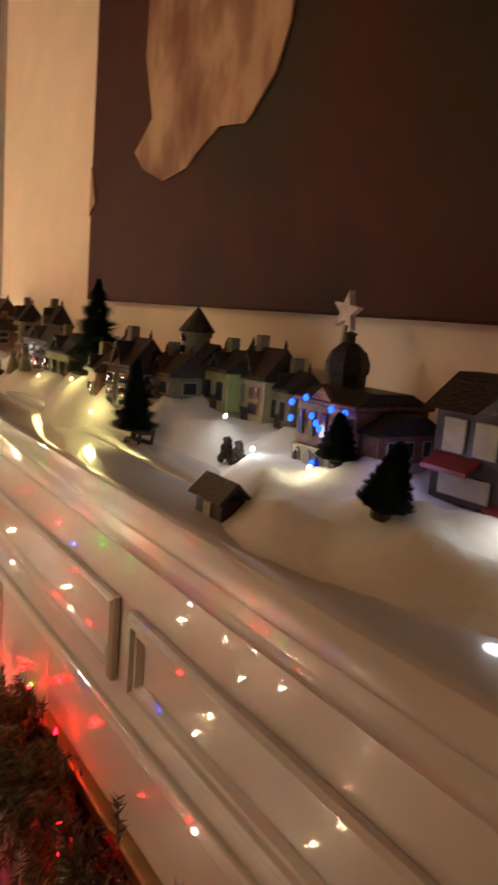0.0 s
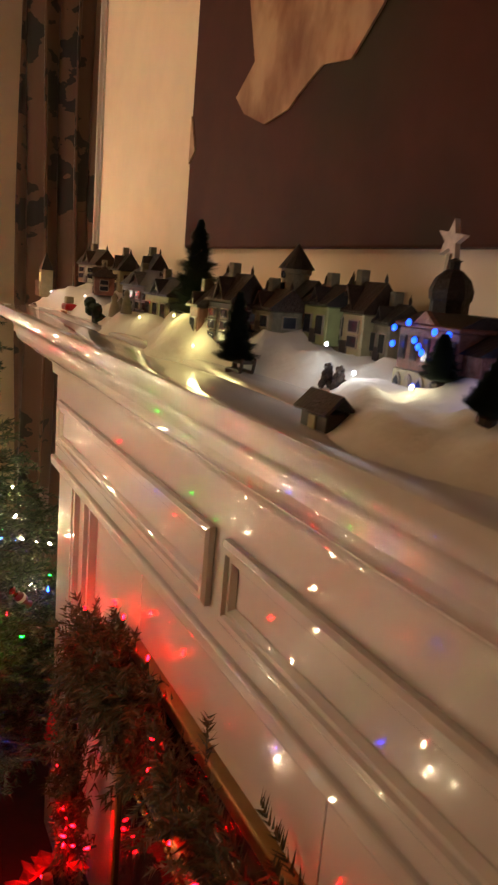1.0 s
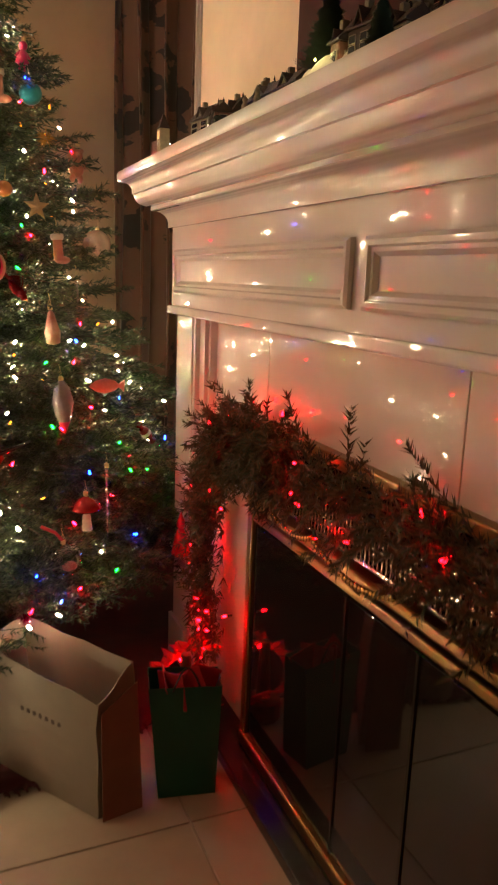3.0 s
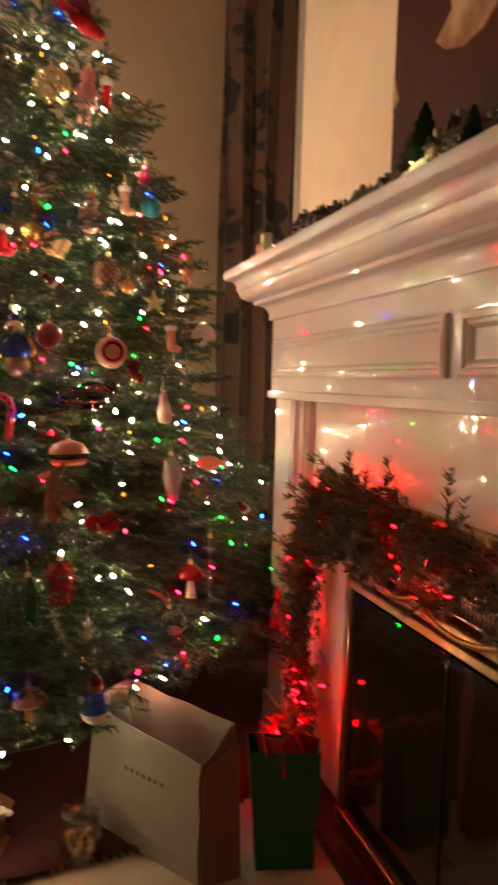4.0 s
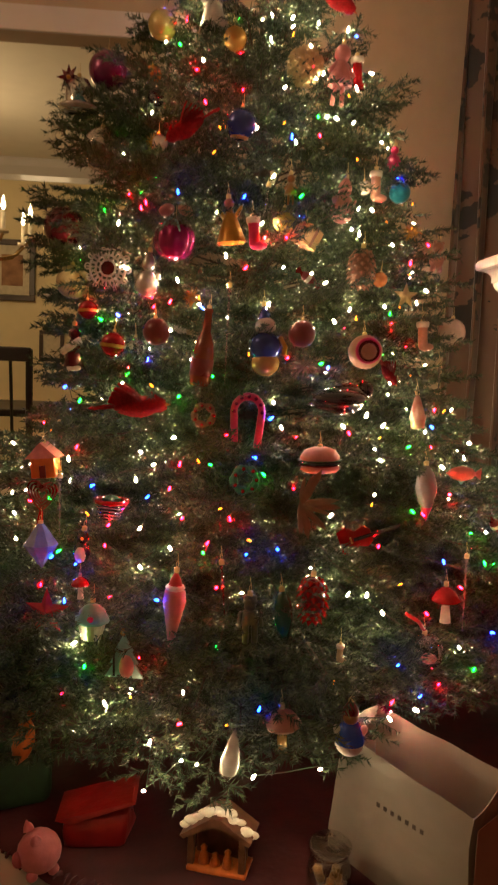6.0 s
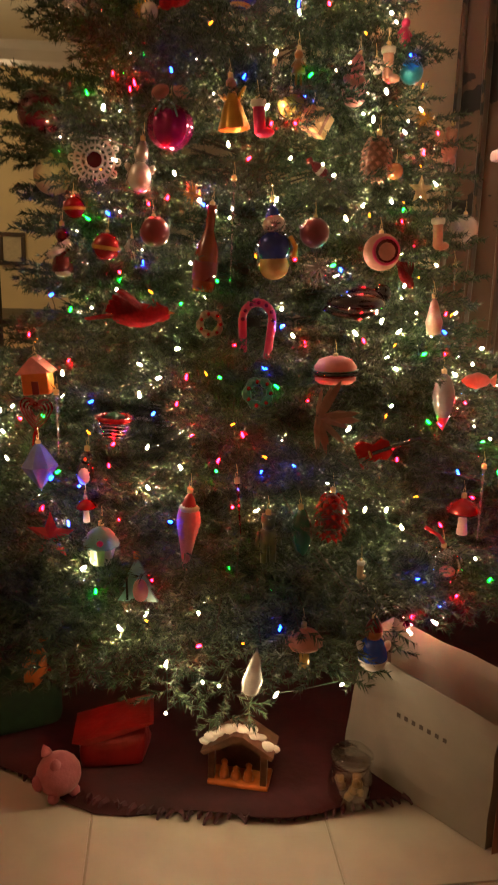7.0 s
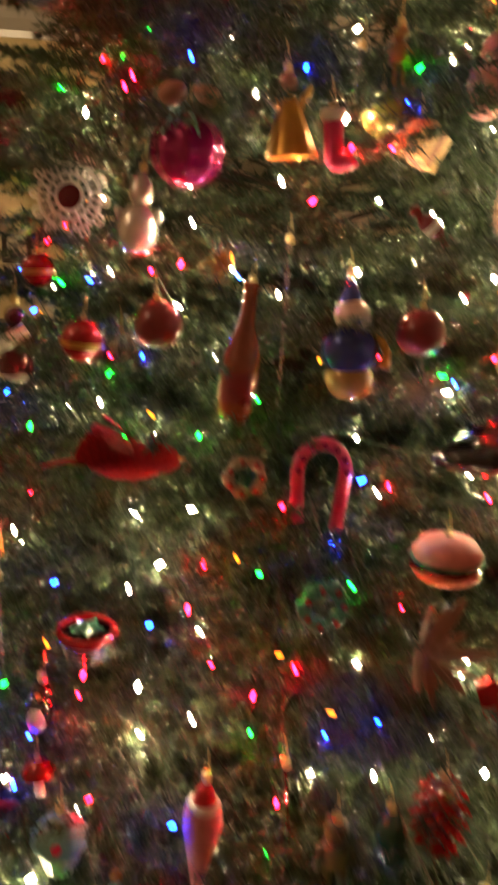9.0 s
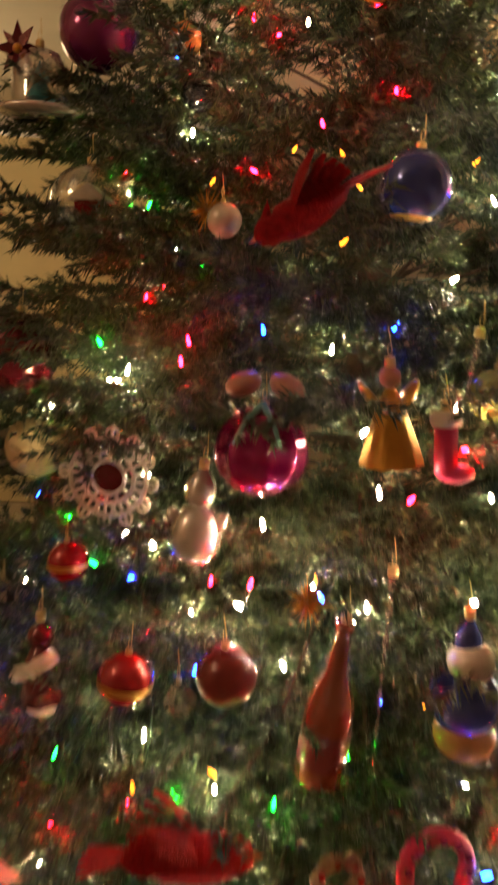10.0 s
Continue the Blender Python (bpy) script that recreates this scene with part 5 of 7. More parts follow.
part("gable", prism([(-0.024, 0.0802), (0.0, 0.104), (0.024, 0.0802)], "x", -0.046, -0.036), PORC["roof"], shop)
for i in range(3):
    part("crate", box((-0.062, -0.02 - 0.022 * i, 0.0), (-0.046, -0.004 - 0.022 * i, 0.014 + 0.004 * (i % 2)), 0.001, 1), (PORC["maroon"], PORC["roofb"], PORC["white"])[i], shop)
shop.scale = (1, 1, 0.82)
brush_tree(0.395, 0.512, 0.044, 0.017)
brush_tree(0.340, 0.402, 0.050, 0.016, tilt=14)
brush_tree(0.425, 0.345, 0.050, 0.018, "small frosted bottle-brush tree beside the shop")
brush_tree(0.365, 0.292, 0.048, 0.016)
# lights bedded in the cotton
LEDS = thing("village_snow_lights", (0.39, 0.7, SZ), "string of small white and yellow lights in cotton snow", "string lights")
for x, y, z, c, e in ((0.338, 0.955, 1.402, (1.0, 0.86, 0.30), 0.22), (0.336, 0.880, 1.400, (1.0, 0.88, 0.34), 0.16), (0.36, 1.16, 1.412, (1.0, 0.86, 0.35), 0.08),
                      (0.385, 0.665, 1.428, (0.92, 0.97, 1.0), 0.24), (0.375, 0.600, 1.402, (0.95, 0.97, 1.0), 0.20), (0.375, 0.520, 1.408, (1.0, 0.90, 0.58), 0.16), (0.410, 0.455, 1.418, (0.35, 0.38, 1.0), 0.10),
                      (0.385, 0.335, 1.415, (0.95, 0.98, 1.0), 0.16), (0.36, 1.50, 1.425, (1.0, 0.92, 0.8), 0.06), (0.345, 1.74, 1.42, (1.0, 0.92, 0.8), 0.05), (0.40, 0.86, 1.44, (0.9, 1.0, 0.6), 0.08)):
    z = max(z, ground_z(x, y) + 0.008)
    lamp("snow_light", "POINT", (x - 0.006, y, z + 0.008), e * 0.40, c, 0.008)
    on(LEDS, "bulb", blob(0.002, 1.2, (x, y, z - 0.004), k=5, n=8), mat("led_%d" % int(100 * c[2]), c, 0.3, emit=c, strength=9))

# ---- dining room ----
PICT = mat("dark_picture_wood", (0.05, 0.028, 0.015), 0.4, vary=0.3)
pic = thing("framed_picture", (-2.03, 6.19, 1.50), "dark wood framed picture on the dining room wall", "picture")
for lo, hi in (((-0.20, -0.03, 0), (0.17, -0.002, 0.045)), ((-0.20, -0.03, 0.445), (0.17, -0.002, 0.49)), ((-0.20, -0.03, 0.047), (-0.155, -0.002, 0.443)), ((0.125, -0.03, 0.047), (0.17, -0.002, 0.443))):
    part("frame", box(lo, hi, 0.004), PICT, pic)
part("mat_board", box((-0.154, -0.012, 0.048), (0.124, -0.003, 0.442)), mat("cream_mat_board", (0.55, 0.48, 0.34), 0.8), pic)
part("print", box((-0.10, -0.015, 0.12), (0.07, -0.0125, 0.37)), mat("sepia_print", (0.28, 0.14, 0.07), 0.7, vary=0.5, scale=12), pic)
pic2 = thing("small_picture", (-1.72, 6.19, 1.02), "small dark framed picture low on the dining room wall", "picture")
for lo, hi in (((-0.10, -0.025, 0), (0.10, -0.002, 0.03)), ((-0.10, -0.025, 0.22), (0.10, -0.002, 0.25)), ((-0.10, -0.025, 0.032), (-0.07, -0.002, 0.218)), ((0.07, -0.025, 0.032), (0.10, -0.002, 0.218))):
    part("frame", box(lo, hi, 0.003), PICT, pic2)
part("print", box((-0.069, -0.010, 0.033), (0.069, -0.003, 0.217)), mat("cream_mat_board", (0.55, 0.48, 0.34), 0.8), pic2)
chan = thing("chandelier", (-1.85, 4.5, 1.62), "brass candle chandelier with lit flame bulbs over the dining table", "chandelier")
part("stem", lathe([(0.0, 0.0), (0.025, 0.01), (0.012, 0.04), (0.03, 0.09), (0.012, 0.14), (0.008, 0.98), (0.05, 0.99), (0.05, 1.0), (0, 1.0)], 12), BRASS, chan, smooth=True)
FLAME = mat("flame_bulb", (1, 0.8, 0.5), 0.3, emit=(1.0, 0.78, 0.42), strength=30)
for i in range(8):
    a = i * math.pi / 4
    c, s = math.cos(a), math.sin(a)
    arm = part("arm", tube([(0.02 * c, 0.02 * s, 0.06), (0.12 * c, 0.12 * s, 0.0), (0.25 * c, 0.25 * s, 0.03), (0.33 * c, 0.33 * s, 0.12)], 0.008, 6), BRASS, chan, smooth=True)
    cd = part("candle", lathe([(0.0, 0.12), (0.032, 0.12), (0.034, 0.135), (0.013, 0.136), (0.013, 0.24), (0, 0.24)], 10, m=pose(0.33 * c, 0.33 * s, 0)), mat("ivory_sleeve", (0.7, 0.6, 0.42), 0.5), chan, smooth=True)
    part("flame", lathe([(0.0, 0.242), (0.014, 0.262), (0.011, 0.29), (0.0, 0.33)], 8, m=pose(0.33 * c, 0.33 * s, 0)), FLAME, cd, smooth=True)
    part("drop", lathe([(0.0, 0.06), (0.009, 0.085), (0.0, 0.115)], 6, m=pose(0.30 * c, 0.30 * s, 0.0)), CLEAR, chan)


def dining_chair(x, y, turn):
    ob = thing("dining_chair", (x, y, 0), "black wooden spindle-back dining chair", "chair", "dining chairs", rz=turn)
    part("seat", box((-0.22, -0.21, 0.44), (0.22, 0.21, 0.475), 0.012), WOODDARK, ob)
    for sx in (-1, 1):
        part("back_post", tube([(sx * 0.20, -0.19, 0.0), (sx * 0.20, -0.20, 0.46), (sx * 0.21, -0.27, 1.09)], 0.018, 8), WOODDARK, ob)
        part("leg", tube([(sx * 0.20, 0.18, 0.0), (sx * 0.19, 0.18, 0.45)], 0.018, 8), WOODDARK, ob)
    part("top_rail", box((-0.22, -0.285, 1.03), (0.22, -0.258, 1.10), 0.008), WOODDARK, ob)
    for i in range(4):
        u = -0.12 + 0.08 * i
        part("spindle", tube([(u, -0.20, 0.47), (u, -0.268, 1.04)], 0.008, 6), WOODDARK, ob)
    return ob


dining_chair(-1.53, 3.90, 0)
dining_chair(-2.15, 3.90, 0)
table = thing("dining_table", (-1.9, 4.55, 0), "dark wooden dining table", "table")
part("tabletop", box((-0.9, -0.45, 0.72), (0.8, 0.45, 0.76), 0.008), WOODDARK, table)
for sx in (-0.8, 0.7):
    for sy in (-0.38, 0.38):
        part("leg", box((sx - 0.03, sy - 0.03, 0), (sx + 0.03, sy + 0.03, 0.72), 0.006), WOODDARK, table)

# ---- ornaments ----
FOIL = mat("gilt_cap", (0.65, 0.50, 0.25), 0.3, metal=1.0)
COL = {
    "berry": ((0.13, 0.008, 0.068), 0.16, 0.55), "clear_gold": ((0.34, 0.27, 0.10), 0.15, 0.3), "yellow": ((0.32, 0.19, 0.05), 0.2, 0.3),
    "blue_gold": ((0.03, 0.05, 0.22), 0.16, 0.5), "pearl": ((0.44, 0.37, 0.30), 0.22, 0.2), "maroon": ((0.09, 0.006, 0.012), 0.18, 0.4),
    "amber": ((0.38, 0.15, 0.05), 0.25, 0.2), "dark": ((0.010, 0.009, 0.010), 0.2, 0.2), "red": ((0.24, 0.006, 0.009), 0.18, 0.4),
    "dark_red": ((0.12, 0.006, 0.008), 0.28, 0.2), "olive": ((0.26, 0.28, 0.08), 0.2, 0.3), "teal": ((0.02, 0.20, 0.24), 0.3, 0.2),
    "straw": ((0.34, 0.24, 0.12), 0.7, 0.0), "pink": ((0.42, 0.15, 0.14), 0.45, 0.0), "hot_pink": ((0.45, 0.015, 0.085), 0.4, 0.0),
    "magenta": ((0.26, 0.005, 0.095), 0.14, 0.6), "silver": ((0.50, 0.47, 0.44), 0.25, 0.7), "gold": ((0.42, 0.22, 0.04), 0.3, 0.7),
    "dark_gold": ((0.22, 0.10, 0.03), 0.4, 0.3), "scarlet": ((0.30, 0.008, 0.010), 0.55, 0.0), "peach": ((0.34, 0.15, 0.10), 0.5, 0.0),
    "brown": ((0.17, 0.085, 0.050), 0.6, 0.0), "ruby": ((0.38, 0.012, 0.014), 0.2, 0.4), "blue": ((0.02, 0.08, 0.48), 0.25, 0.2),
    "coral": ((0.44, 0.14, 0.11), 0.5, 0.0), "orange": ((0.42, 0.10, 0.015), 0.35, 0.2), "white": ((0.48, 0.43, 0.37), 0.5, 0.0), "green": ((0.02, 0.10, 0.05), 0.35, 0.1),
    "aqua": ((0.13, 0.30, 0.28), 0.5, 0.0),
}


def tone(key):
    c, r, m = COL[key]
    return mat("ornament_" + key, c, r, metal=m, vary=0.18, scale=70, coat=0.5 if r < 0.3 else 0.0)


def tint_glass(key, c):
    return mat("glass_" + key, c, 0.06, vary=0.05, transmission=0.9)


GL = {"pink_glass": (0.95, 0.70, 0.72), "white_glass": (0.95, 0.92, 0.86), "ruby_glass": (0.55, 0.04, 0.06), "silver": (0.92, 0.90, 0.86)}
hook_rng = random.Random(3)


def hang(name, x, y, z, s, label, top):
    """An ornament at its middle, with a gilt cap and wire loop at its top."""
    x, y, z = Vector((-0.55, 0.2, 1.05)).lerp(Vector((x, y, z)), 0.982 if z < 1.5 else 1.0)      # clear of the needle tips, towards the room
    ob = thing(name, (x, y, z), label, "ornament", "tree ornaments", rz=0.35 * (math.degrees(math.atan2(y - TY, x - TX)) + 90) + hook_rng.uniform(-12, 12), ry=hook_rng.uniform(-6, 6))
    ob.scale = (0.96, 0.96, 0.96)
    if top is not None:
        k = min(0.0062, max(0.003, 0.14 * s))
        part("cap", lathe([(k, top - 0.7 * k), (k, top + 0.9 * k), (0.4 * k, top + 1.2 * k), (0, top + 1.2 * k)], 10), FOIL, ob)
        loop = [(0.4 * k * math.cos(a), 0, top + 1.2 * k + 0.006 + 0.006 * math.sin(a)) for a in [i * math.pi / 4 for i in range(9)]] + [(0, 0.004, top + 1.2 * k + 0.028)]
        part("hook", tube(loop, 0.0006, 4), FOIL, ob)
    return ob


def ball(x, y, z, s, key):
    ob = hang("ball_ornament", x, y, z, s, "shiny %s glass ball ornament" % key.replace("_", " "), s)
    part("ball", lathe(ball_profile(s, 14), 24), tone(key), ob, smooth=True)
    if key == "blue_gold":
        part("band", lathe([(s * 0.99 * math.sin(a), -s * 1.01 * math.cos(a)) for a in (0.35, 0.6, 0.9, 1.1)], 24), tone("gold"), ob, smooth=True)
    if key == "red":
        part("motif", lathe([(s * 1.012 * math.sin(a), -s * 1.012 * math.cos(a)) for a in (1.35, 1.5, 1.6)], 24, wave=6, depth=0.006), tone("gold"), ob, smooth=True)


def onion_ball(x, y, z, s, key):
    ob = hang("ribbed_ball_ornament", x, y, z, s, "ribbed magenta mirror glass ball with a pale satin bow", s)
    part("ball", lathe([(r * 1.0, h) for r, h in ball_profile(s, 16)], 36, wave=9, depth=0.05), tone(key), ob, smooth=True)
    for sg in (-1, 1):
        part("bow_loop", blob(s * 0.42, 0.65, (sg * s * 0.48, 0, s * 1.45), rot=(0, sg * 25, 0)), tone("peach"), ob, smooth=True)
        part("ribbon", tube([(0, -s * 0.3, s * 1.1), (sg * s * 0.3, -s * 0.75, s * 0.75), (sg * s * 0.5, -s * 0.95, s * 0.3)], s * 0.08, 5, taper=0.5), tone("aqua"), ob)


def rosette_ball(x, y, z, s):
    ob = hang("rosette_ball", x, y, z, s, "cream ball ornament wrapped in gathered fabric rosettes", s)
    for i in range(40):
        f = (i + 0.5) / 40
        ph, th = math.acos(1 - 2 * f), i * 2.39996
        d = Vector((math.sin(ph) * math.cos(th), math.sin(ph) * math.sin(th), math.cos(ph)))
        m = Matrix.Translation(d * s * 0.82) @ d.to_track_quat("Z", "Y").to_matrix().to_4x4()
        part("rosette", lathe([(0.02 * s, 0.05 * s), (0.16 * s, 0.22 * s), (0.24 * s, 0.1 * s), (0.2 * s, 0)], 8, None, m, 4, 0.2), tone("straw"), ob)


fabric_ball = rosette_ball


def cone_angel(x, y, z, s, key="white"):
    ob = hang("skirted_ornament", x, y, z, s, "pale cone-skirted paper ornament" if key == "white" else "gilt wire cone ornament", s)
    part("skirt", lathe([(0.62 * s, -s), (0.55 * s, -0.75 * s), (0.28 * s, 0.1 * s), (0.1 * s, 0.5 * s), (0, 0.52 * s)], 24, wave=12, depth=0.07), tone(key), ob, smooth=True)
    part("top", blob(0.22 * s, 1, (0, 0, 0.72 * s)), tone("peach"), ob, smooth=True)
    for sg in (-1, 1):
        part("wing", blob(0.34 * s, 1.2, (sg * 0.36 * s, 0.12 * s, 0.3 * s), rot=(0, sg * 35, 0), stretch=0.3), tone(key), ob, smooth=True)


def figurine(x, y, z, s, key):
    ob = hang("figurine_ornament", x, y, z, s, "small %s painted doll ornament" % key.replace("_", " "), s)
    bm = lathe([(0.0, -0.35 * s), (0.42 * s, -0.3 * s), (0.30 * s, 0.1 * s), (0.16 * s, 0.42 * s), (0, 0.45 * s)], 14)
    blob(0.26 * s, 1.05, (0, 0, 0.66 * s), bm)
    for sg in (-1, 1):
        tube([(sg * 0.13 * s, 0, -0.3 * s), (sg * 0.16 * s, 0, -0.95 * s)], 0.08 * s, 6, bm)
        tube([(sg * 0.16 * s, 0, 0.36 * s), (sg * 0.42 * s, -0.1 * s, 0.0)], 0.07 * s, 6, bm)
    part("doll", bm, tone(key), ob, smooth=True)


def plume(key):
    c = COL[key][0]
    return mat("feather_" + key, tuple(0.8 * v for v in c), 0.85, vary=0.35, scale=150, spec=0.15, bump=0.8, bscale=420)


def vane(length, width, bend):
    """One feather: a long leaf of two halves, bent down and creased along its quill."""
    rows = []
    bm = bmesh.new()
    for i in range(7):
        f = i / 6
        w = width * math.sin(math.pi * min(1.0, 0.12 + 0.80 * f)) ** 0.7
        zz = -bend * f * f
        rows.append([bm.verts.new((length * f, -w, zz)), bm.verts.new((length * f, 0, zz + 0.18 * width)), bm.verts.new((length * f, w, zz)), bm.verts.new((length * f, 0, zz - 0.12 * width))])
    for a, b in zip(rows, rows[1:]):
        for k in range(4):
            bm.faces.new((a[k], a[(k + 1) % 4], b[(k + 1) % 4], b[k]))
    bm.faces.new(rows[0])
    bm.faces.new(rows[-1][::-1])
    return bm


def bird(x, y, z, s, key, lean, flip=False):
    ob = hang("bird_ornament", x, y, z, s, "%s feathered bird ornament with spread wings" % key.replace("_", " "), None)
    k = pose(0, 0, 0, 0, -lean, 180 if flip else 0)
    cloth = plume(key)
    bm = lathe([(0, -0.62 * s), (0.12 * s, -0.52 * s), (0.24 * s, -0.2 * s), (0.31 * s, 0.12 * s), (0.27 * s, 0.40 * s), (0.20 * s, 0.54 * s), (0.21 * s, 0.68 * s), (0.14 * s, 0.82 * s), (0, 0.88 * s)], 20, m=k @ pose(0, 0, 0, 0, 90, 0))
    for v in bm.verts:
        v.co += v.co.normalized() * noise.noise(v.co * (7 / s)) * 0.05 * s
    part("body", bm, cloth, ob, smooth=True)
    for i in range(5):
        f = part("tail_feather", vane(0.85 * s, 0.085 * s, 0.10 * s), cloth, ob)
        f.matrix_basis = k @ pose(-0.42 * s, 0, 0.02 * s * i, 8 * (i - 2), -6, 180 + 9 * (i - 2))
    for sg in (-1, 1):
        for i in range(5):
            f = part("wing_feather", vane((0.78 - 0.07 * i) * s, 0.21 * s, 0.16 * s), cloth, ob)
            f.matrix_basis = k @ pose((0.22 - 0.10 * i) * s, sg * 0.18 * s, 0.14 * s, sg * 35, -52 + 7 * i, 180 - sg * (28 - 5 * i))
    part("crest", lathe([(0.1 * s, 0), (0.05 * s, 0.16 * s), (0, 0.3 * s)], 8, m=k @ pose(0.62 * s, 0, 0.14 * s, 0, -30, 0)), cloth, ob, smooth=True)
    part("beak", lathe([(0.06 * s, 0), (0, 0.16 * s)], 8, m=k @ pose(0.83 * s, 0, 0, 0, 95, 0)), tone("orange"), ob)


def crow(x, y, z, s):
    ob = hang("black_bird_ornament", x, y, z, s, "large glossy black feathered bird perched in the branches", None)
    part("body", lathe([(0, -s), (0.2 * s, -0.7 * s), (0.42 * s, -0.1 * s), (0.46 * s, 0.35 * s), (0.28 * s, 0.75 * s), (0, 0.95 * s)], 18, m=pose(0, 0, 0, 0, 82, 0)), tone("dark"), ob, smooth=True)
    part("head", blob(0.26 * s, 1, (0.82 * s, 0, 0.30 * s)), tone("dark"), ob, smooth=True)
    part("wing", blob(0.62 * s, 0.45, (-0.15 * s, -0.34 * s, 0.06 * s), stretch=1.4), tone("dark"), ob, smooth=True)


def feather_bird(x, y, z, s):
    ob = hang("feather_spray", x, y, z, s, "spray of loose brown feathers tucked in the branches", None)
    fr = random.Random(9)
    for i in range(16):
        a = fr.uniform(-2.6, 0.4)
        L = s * fr.uniform(0.7, 1.25)
        part("feather", prism([(0, 0), (0.3 * L, 0.09 * L), (0.8 * L, 0.07 * L), (L, 0), (0.8 * L, -0.07 * L), (0.3 * L, -0.09 * L)], "y", -0.0006, 0.0006), tone("brown"), ob).matrix_basis = pose(-0.2 * s, 0.01 * fr.uniform(-3, 1), 0.1 * s, fr.uniform(-40, 40), math.degrees(-a) - 60, fr.uniform(-30, 30))


def tinsel_burst(x, y, z, s, key):
    ob = hang("tinsel_burst", x, y, z, s, "sparkling %s tinsel burst round a bulb" % key, None)
    q = np.random.default_rng(int(abs(x * 1000)) + 3)
    d = q.standard_normal((150, 3))
    d /= np.linalg.norm(d, axis=1)[:, None]
    sd = np.cross(d, q.standard_normal((150, 3))) * 0.0009
    part("tinsel", tri_mesh("tinsel", np.stack([-sd, sd, d * s * (0.6 + 0.6 * q.random((150, 1)))], 1), tone(key)), None, ob)


def snowman(x, y, z, s, key):
    lab = {"silver": "silver glass snowman ornament", "pink": "pink frosted snowman ornament", "blue": "snowman ornament in a bright blue coat"}[key]
    ob = hang("snowman_ornament", x, y, z, s, lab, s)
    base = tone("silver") if key == "silver" else tone("pink") if key == "pink" else tone("white")
    part("belly", blob(0.50 * s, 0.95, (0, 0, -0.50 * s), k=12, n=20), base, ob, smooth=True)
    part("coat" if key == "blue" else "chest", lathe([(0.50 * s, -0.5 * s), (0.515 * s, -0.36 * s), (0.44 * s, -0.05 * s), (0.30 * s, 0.15 * s), (0.2 * s, 0.2 * s)], 20), tone("blue") if key == "blue" else base, ob, smooth=True)
    part("head", blob(0.30 * s, 1, (0, 0, 0.42 * s)), tone("dark_gold") if key == "blue" else base, ob, smooth=True)
    part("hat", lathe([(0.30 * s, 0.52 * s), (0.27 * s, 0.66 * s), (0.12 * s, 0.9 * s), (0, s)], 16), tone("dark_red") if key == "blue" else base, ob, smooth=True)
    for sg in (-1, 1):
        part("arm", blob(0.14 * s, 1.7, (sg * 0.42 * s, -0.08 * s, -0.08 * s), rot=(0, sg * 30, 0)), base, ob, smooth=True)


def round_santa(x, y, z, s):
    ob = hang("round_santa_ornament", x, y, z, s, "tall blue coated glass ornament with round gold base", s)
    part("base_ball", blob(0.40 * s, 0.9, (0, 0, -0.58 * s), k=12, n=22), tone("yellow"), ob, smooth=True)
    part("coat", lathe([(0.36 * s, -0.40 * s), (0.46 * s, -0.2 * s), (0.44 * s, 0.05 * s), (0.28 * s, 0.25 * s), (0, 0.28 * s)], 22), tone("blue_gold"), ob, smooth=True)
    part("fur_head", blob(0.30 * s, 0.9, (0.02 * s, -0.04 * s, 0.40 * s)), tone("pearl"), ob, smooth=True)
    part("hat", lathe([(0.2 * s, 0.52 * s), (0.16 * s, 0.75 * s), (0, s)], 14), tone("blue_gold"), ob, smooth=True)
    part("sleeve", tube([(0.38 * s, -0.2 * s, 0.12 * s), (0.50 * s, -0.3 * s, -0.15 * s), (0.44 * s, -0.36 * s, -0.38 * s)], 0.07 * s, 6), tone("gold"), ob, smooth=True)


def lace_star(x, y, z, s):
    ob = hang("lace_snowflake", x, y, z, s, "white crocheted lace snowflake with a dark red centre", None)
    bm = bmesh.new()
    for i in range(12):
        a = i * math.pi / 6
        for r, w in ((0.62 * s, 0.15 * s), (0.84 * s, 0.12 * s)):
            ring = [(r * math.cos(a) + w * math.cos(b), 0, r * math.sin(a) + w * math.sin(b)) for b in [j * math.pi / 5 for j in range(11)]]
            tube(ring, 0.030 * s, 5, bm)
        tube([(0.30 * s * math.cos(a), 0, 0.30 * s * math.sin(a)), (0.95 * s * math.cos(a), 0, 0.95 * s * math.sin(a))], 0.032 * s, 5, bm)
    for r in (0.32, 0.50, 0.74):
        tube([(r * s * math.cos(b), 0, r * s * math.sin(b)) for b in [j * math.pi / 12 for j in range(25)]], 0.045 * s, 5, bm)
    part("lace", bm, tone("white"), ob)
    part("centre", lathe([(0.30 * s, -0.01), (0.30 * s, 0), (0, 0.002)], 18, m=pose(0, 0, 0, 90)), tone("maroon"), ob)


def crystal(x, y, z, s):
    ob = hang("crystal_ornament", x, y, z, s, "faceted clear crystal ornament", s)
    part("crystal", lathe([(0, -s), (0.7 * s, -0.3 * s), (0.8 * s, 0.2 * s), (0.3 * s, 0.9 * s), (0, s)], 7), CLEAR, ob)


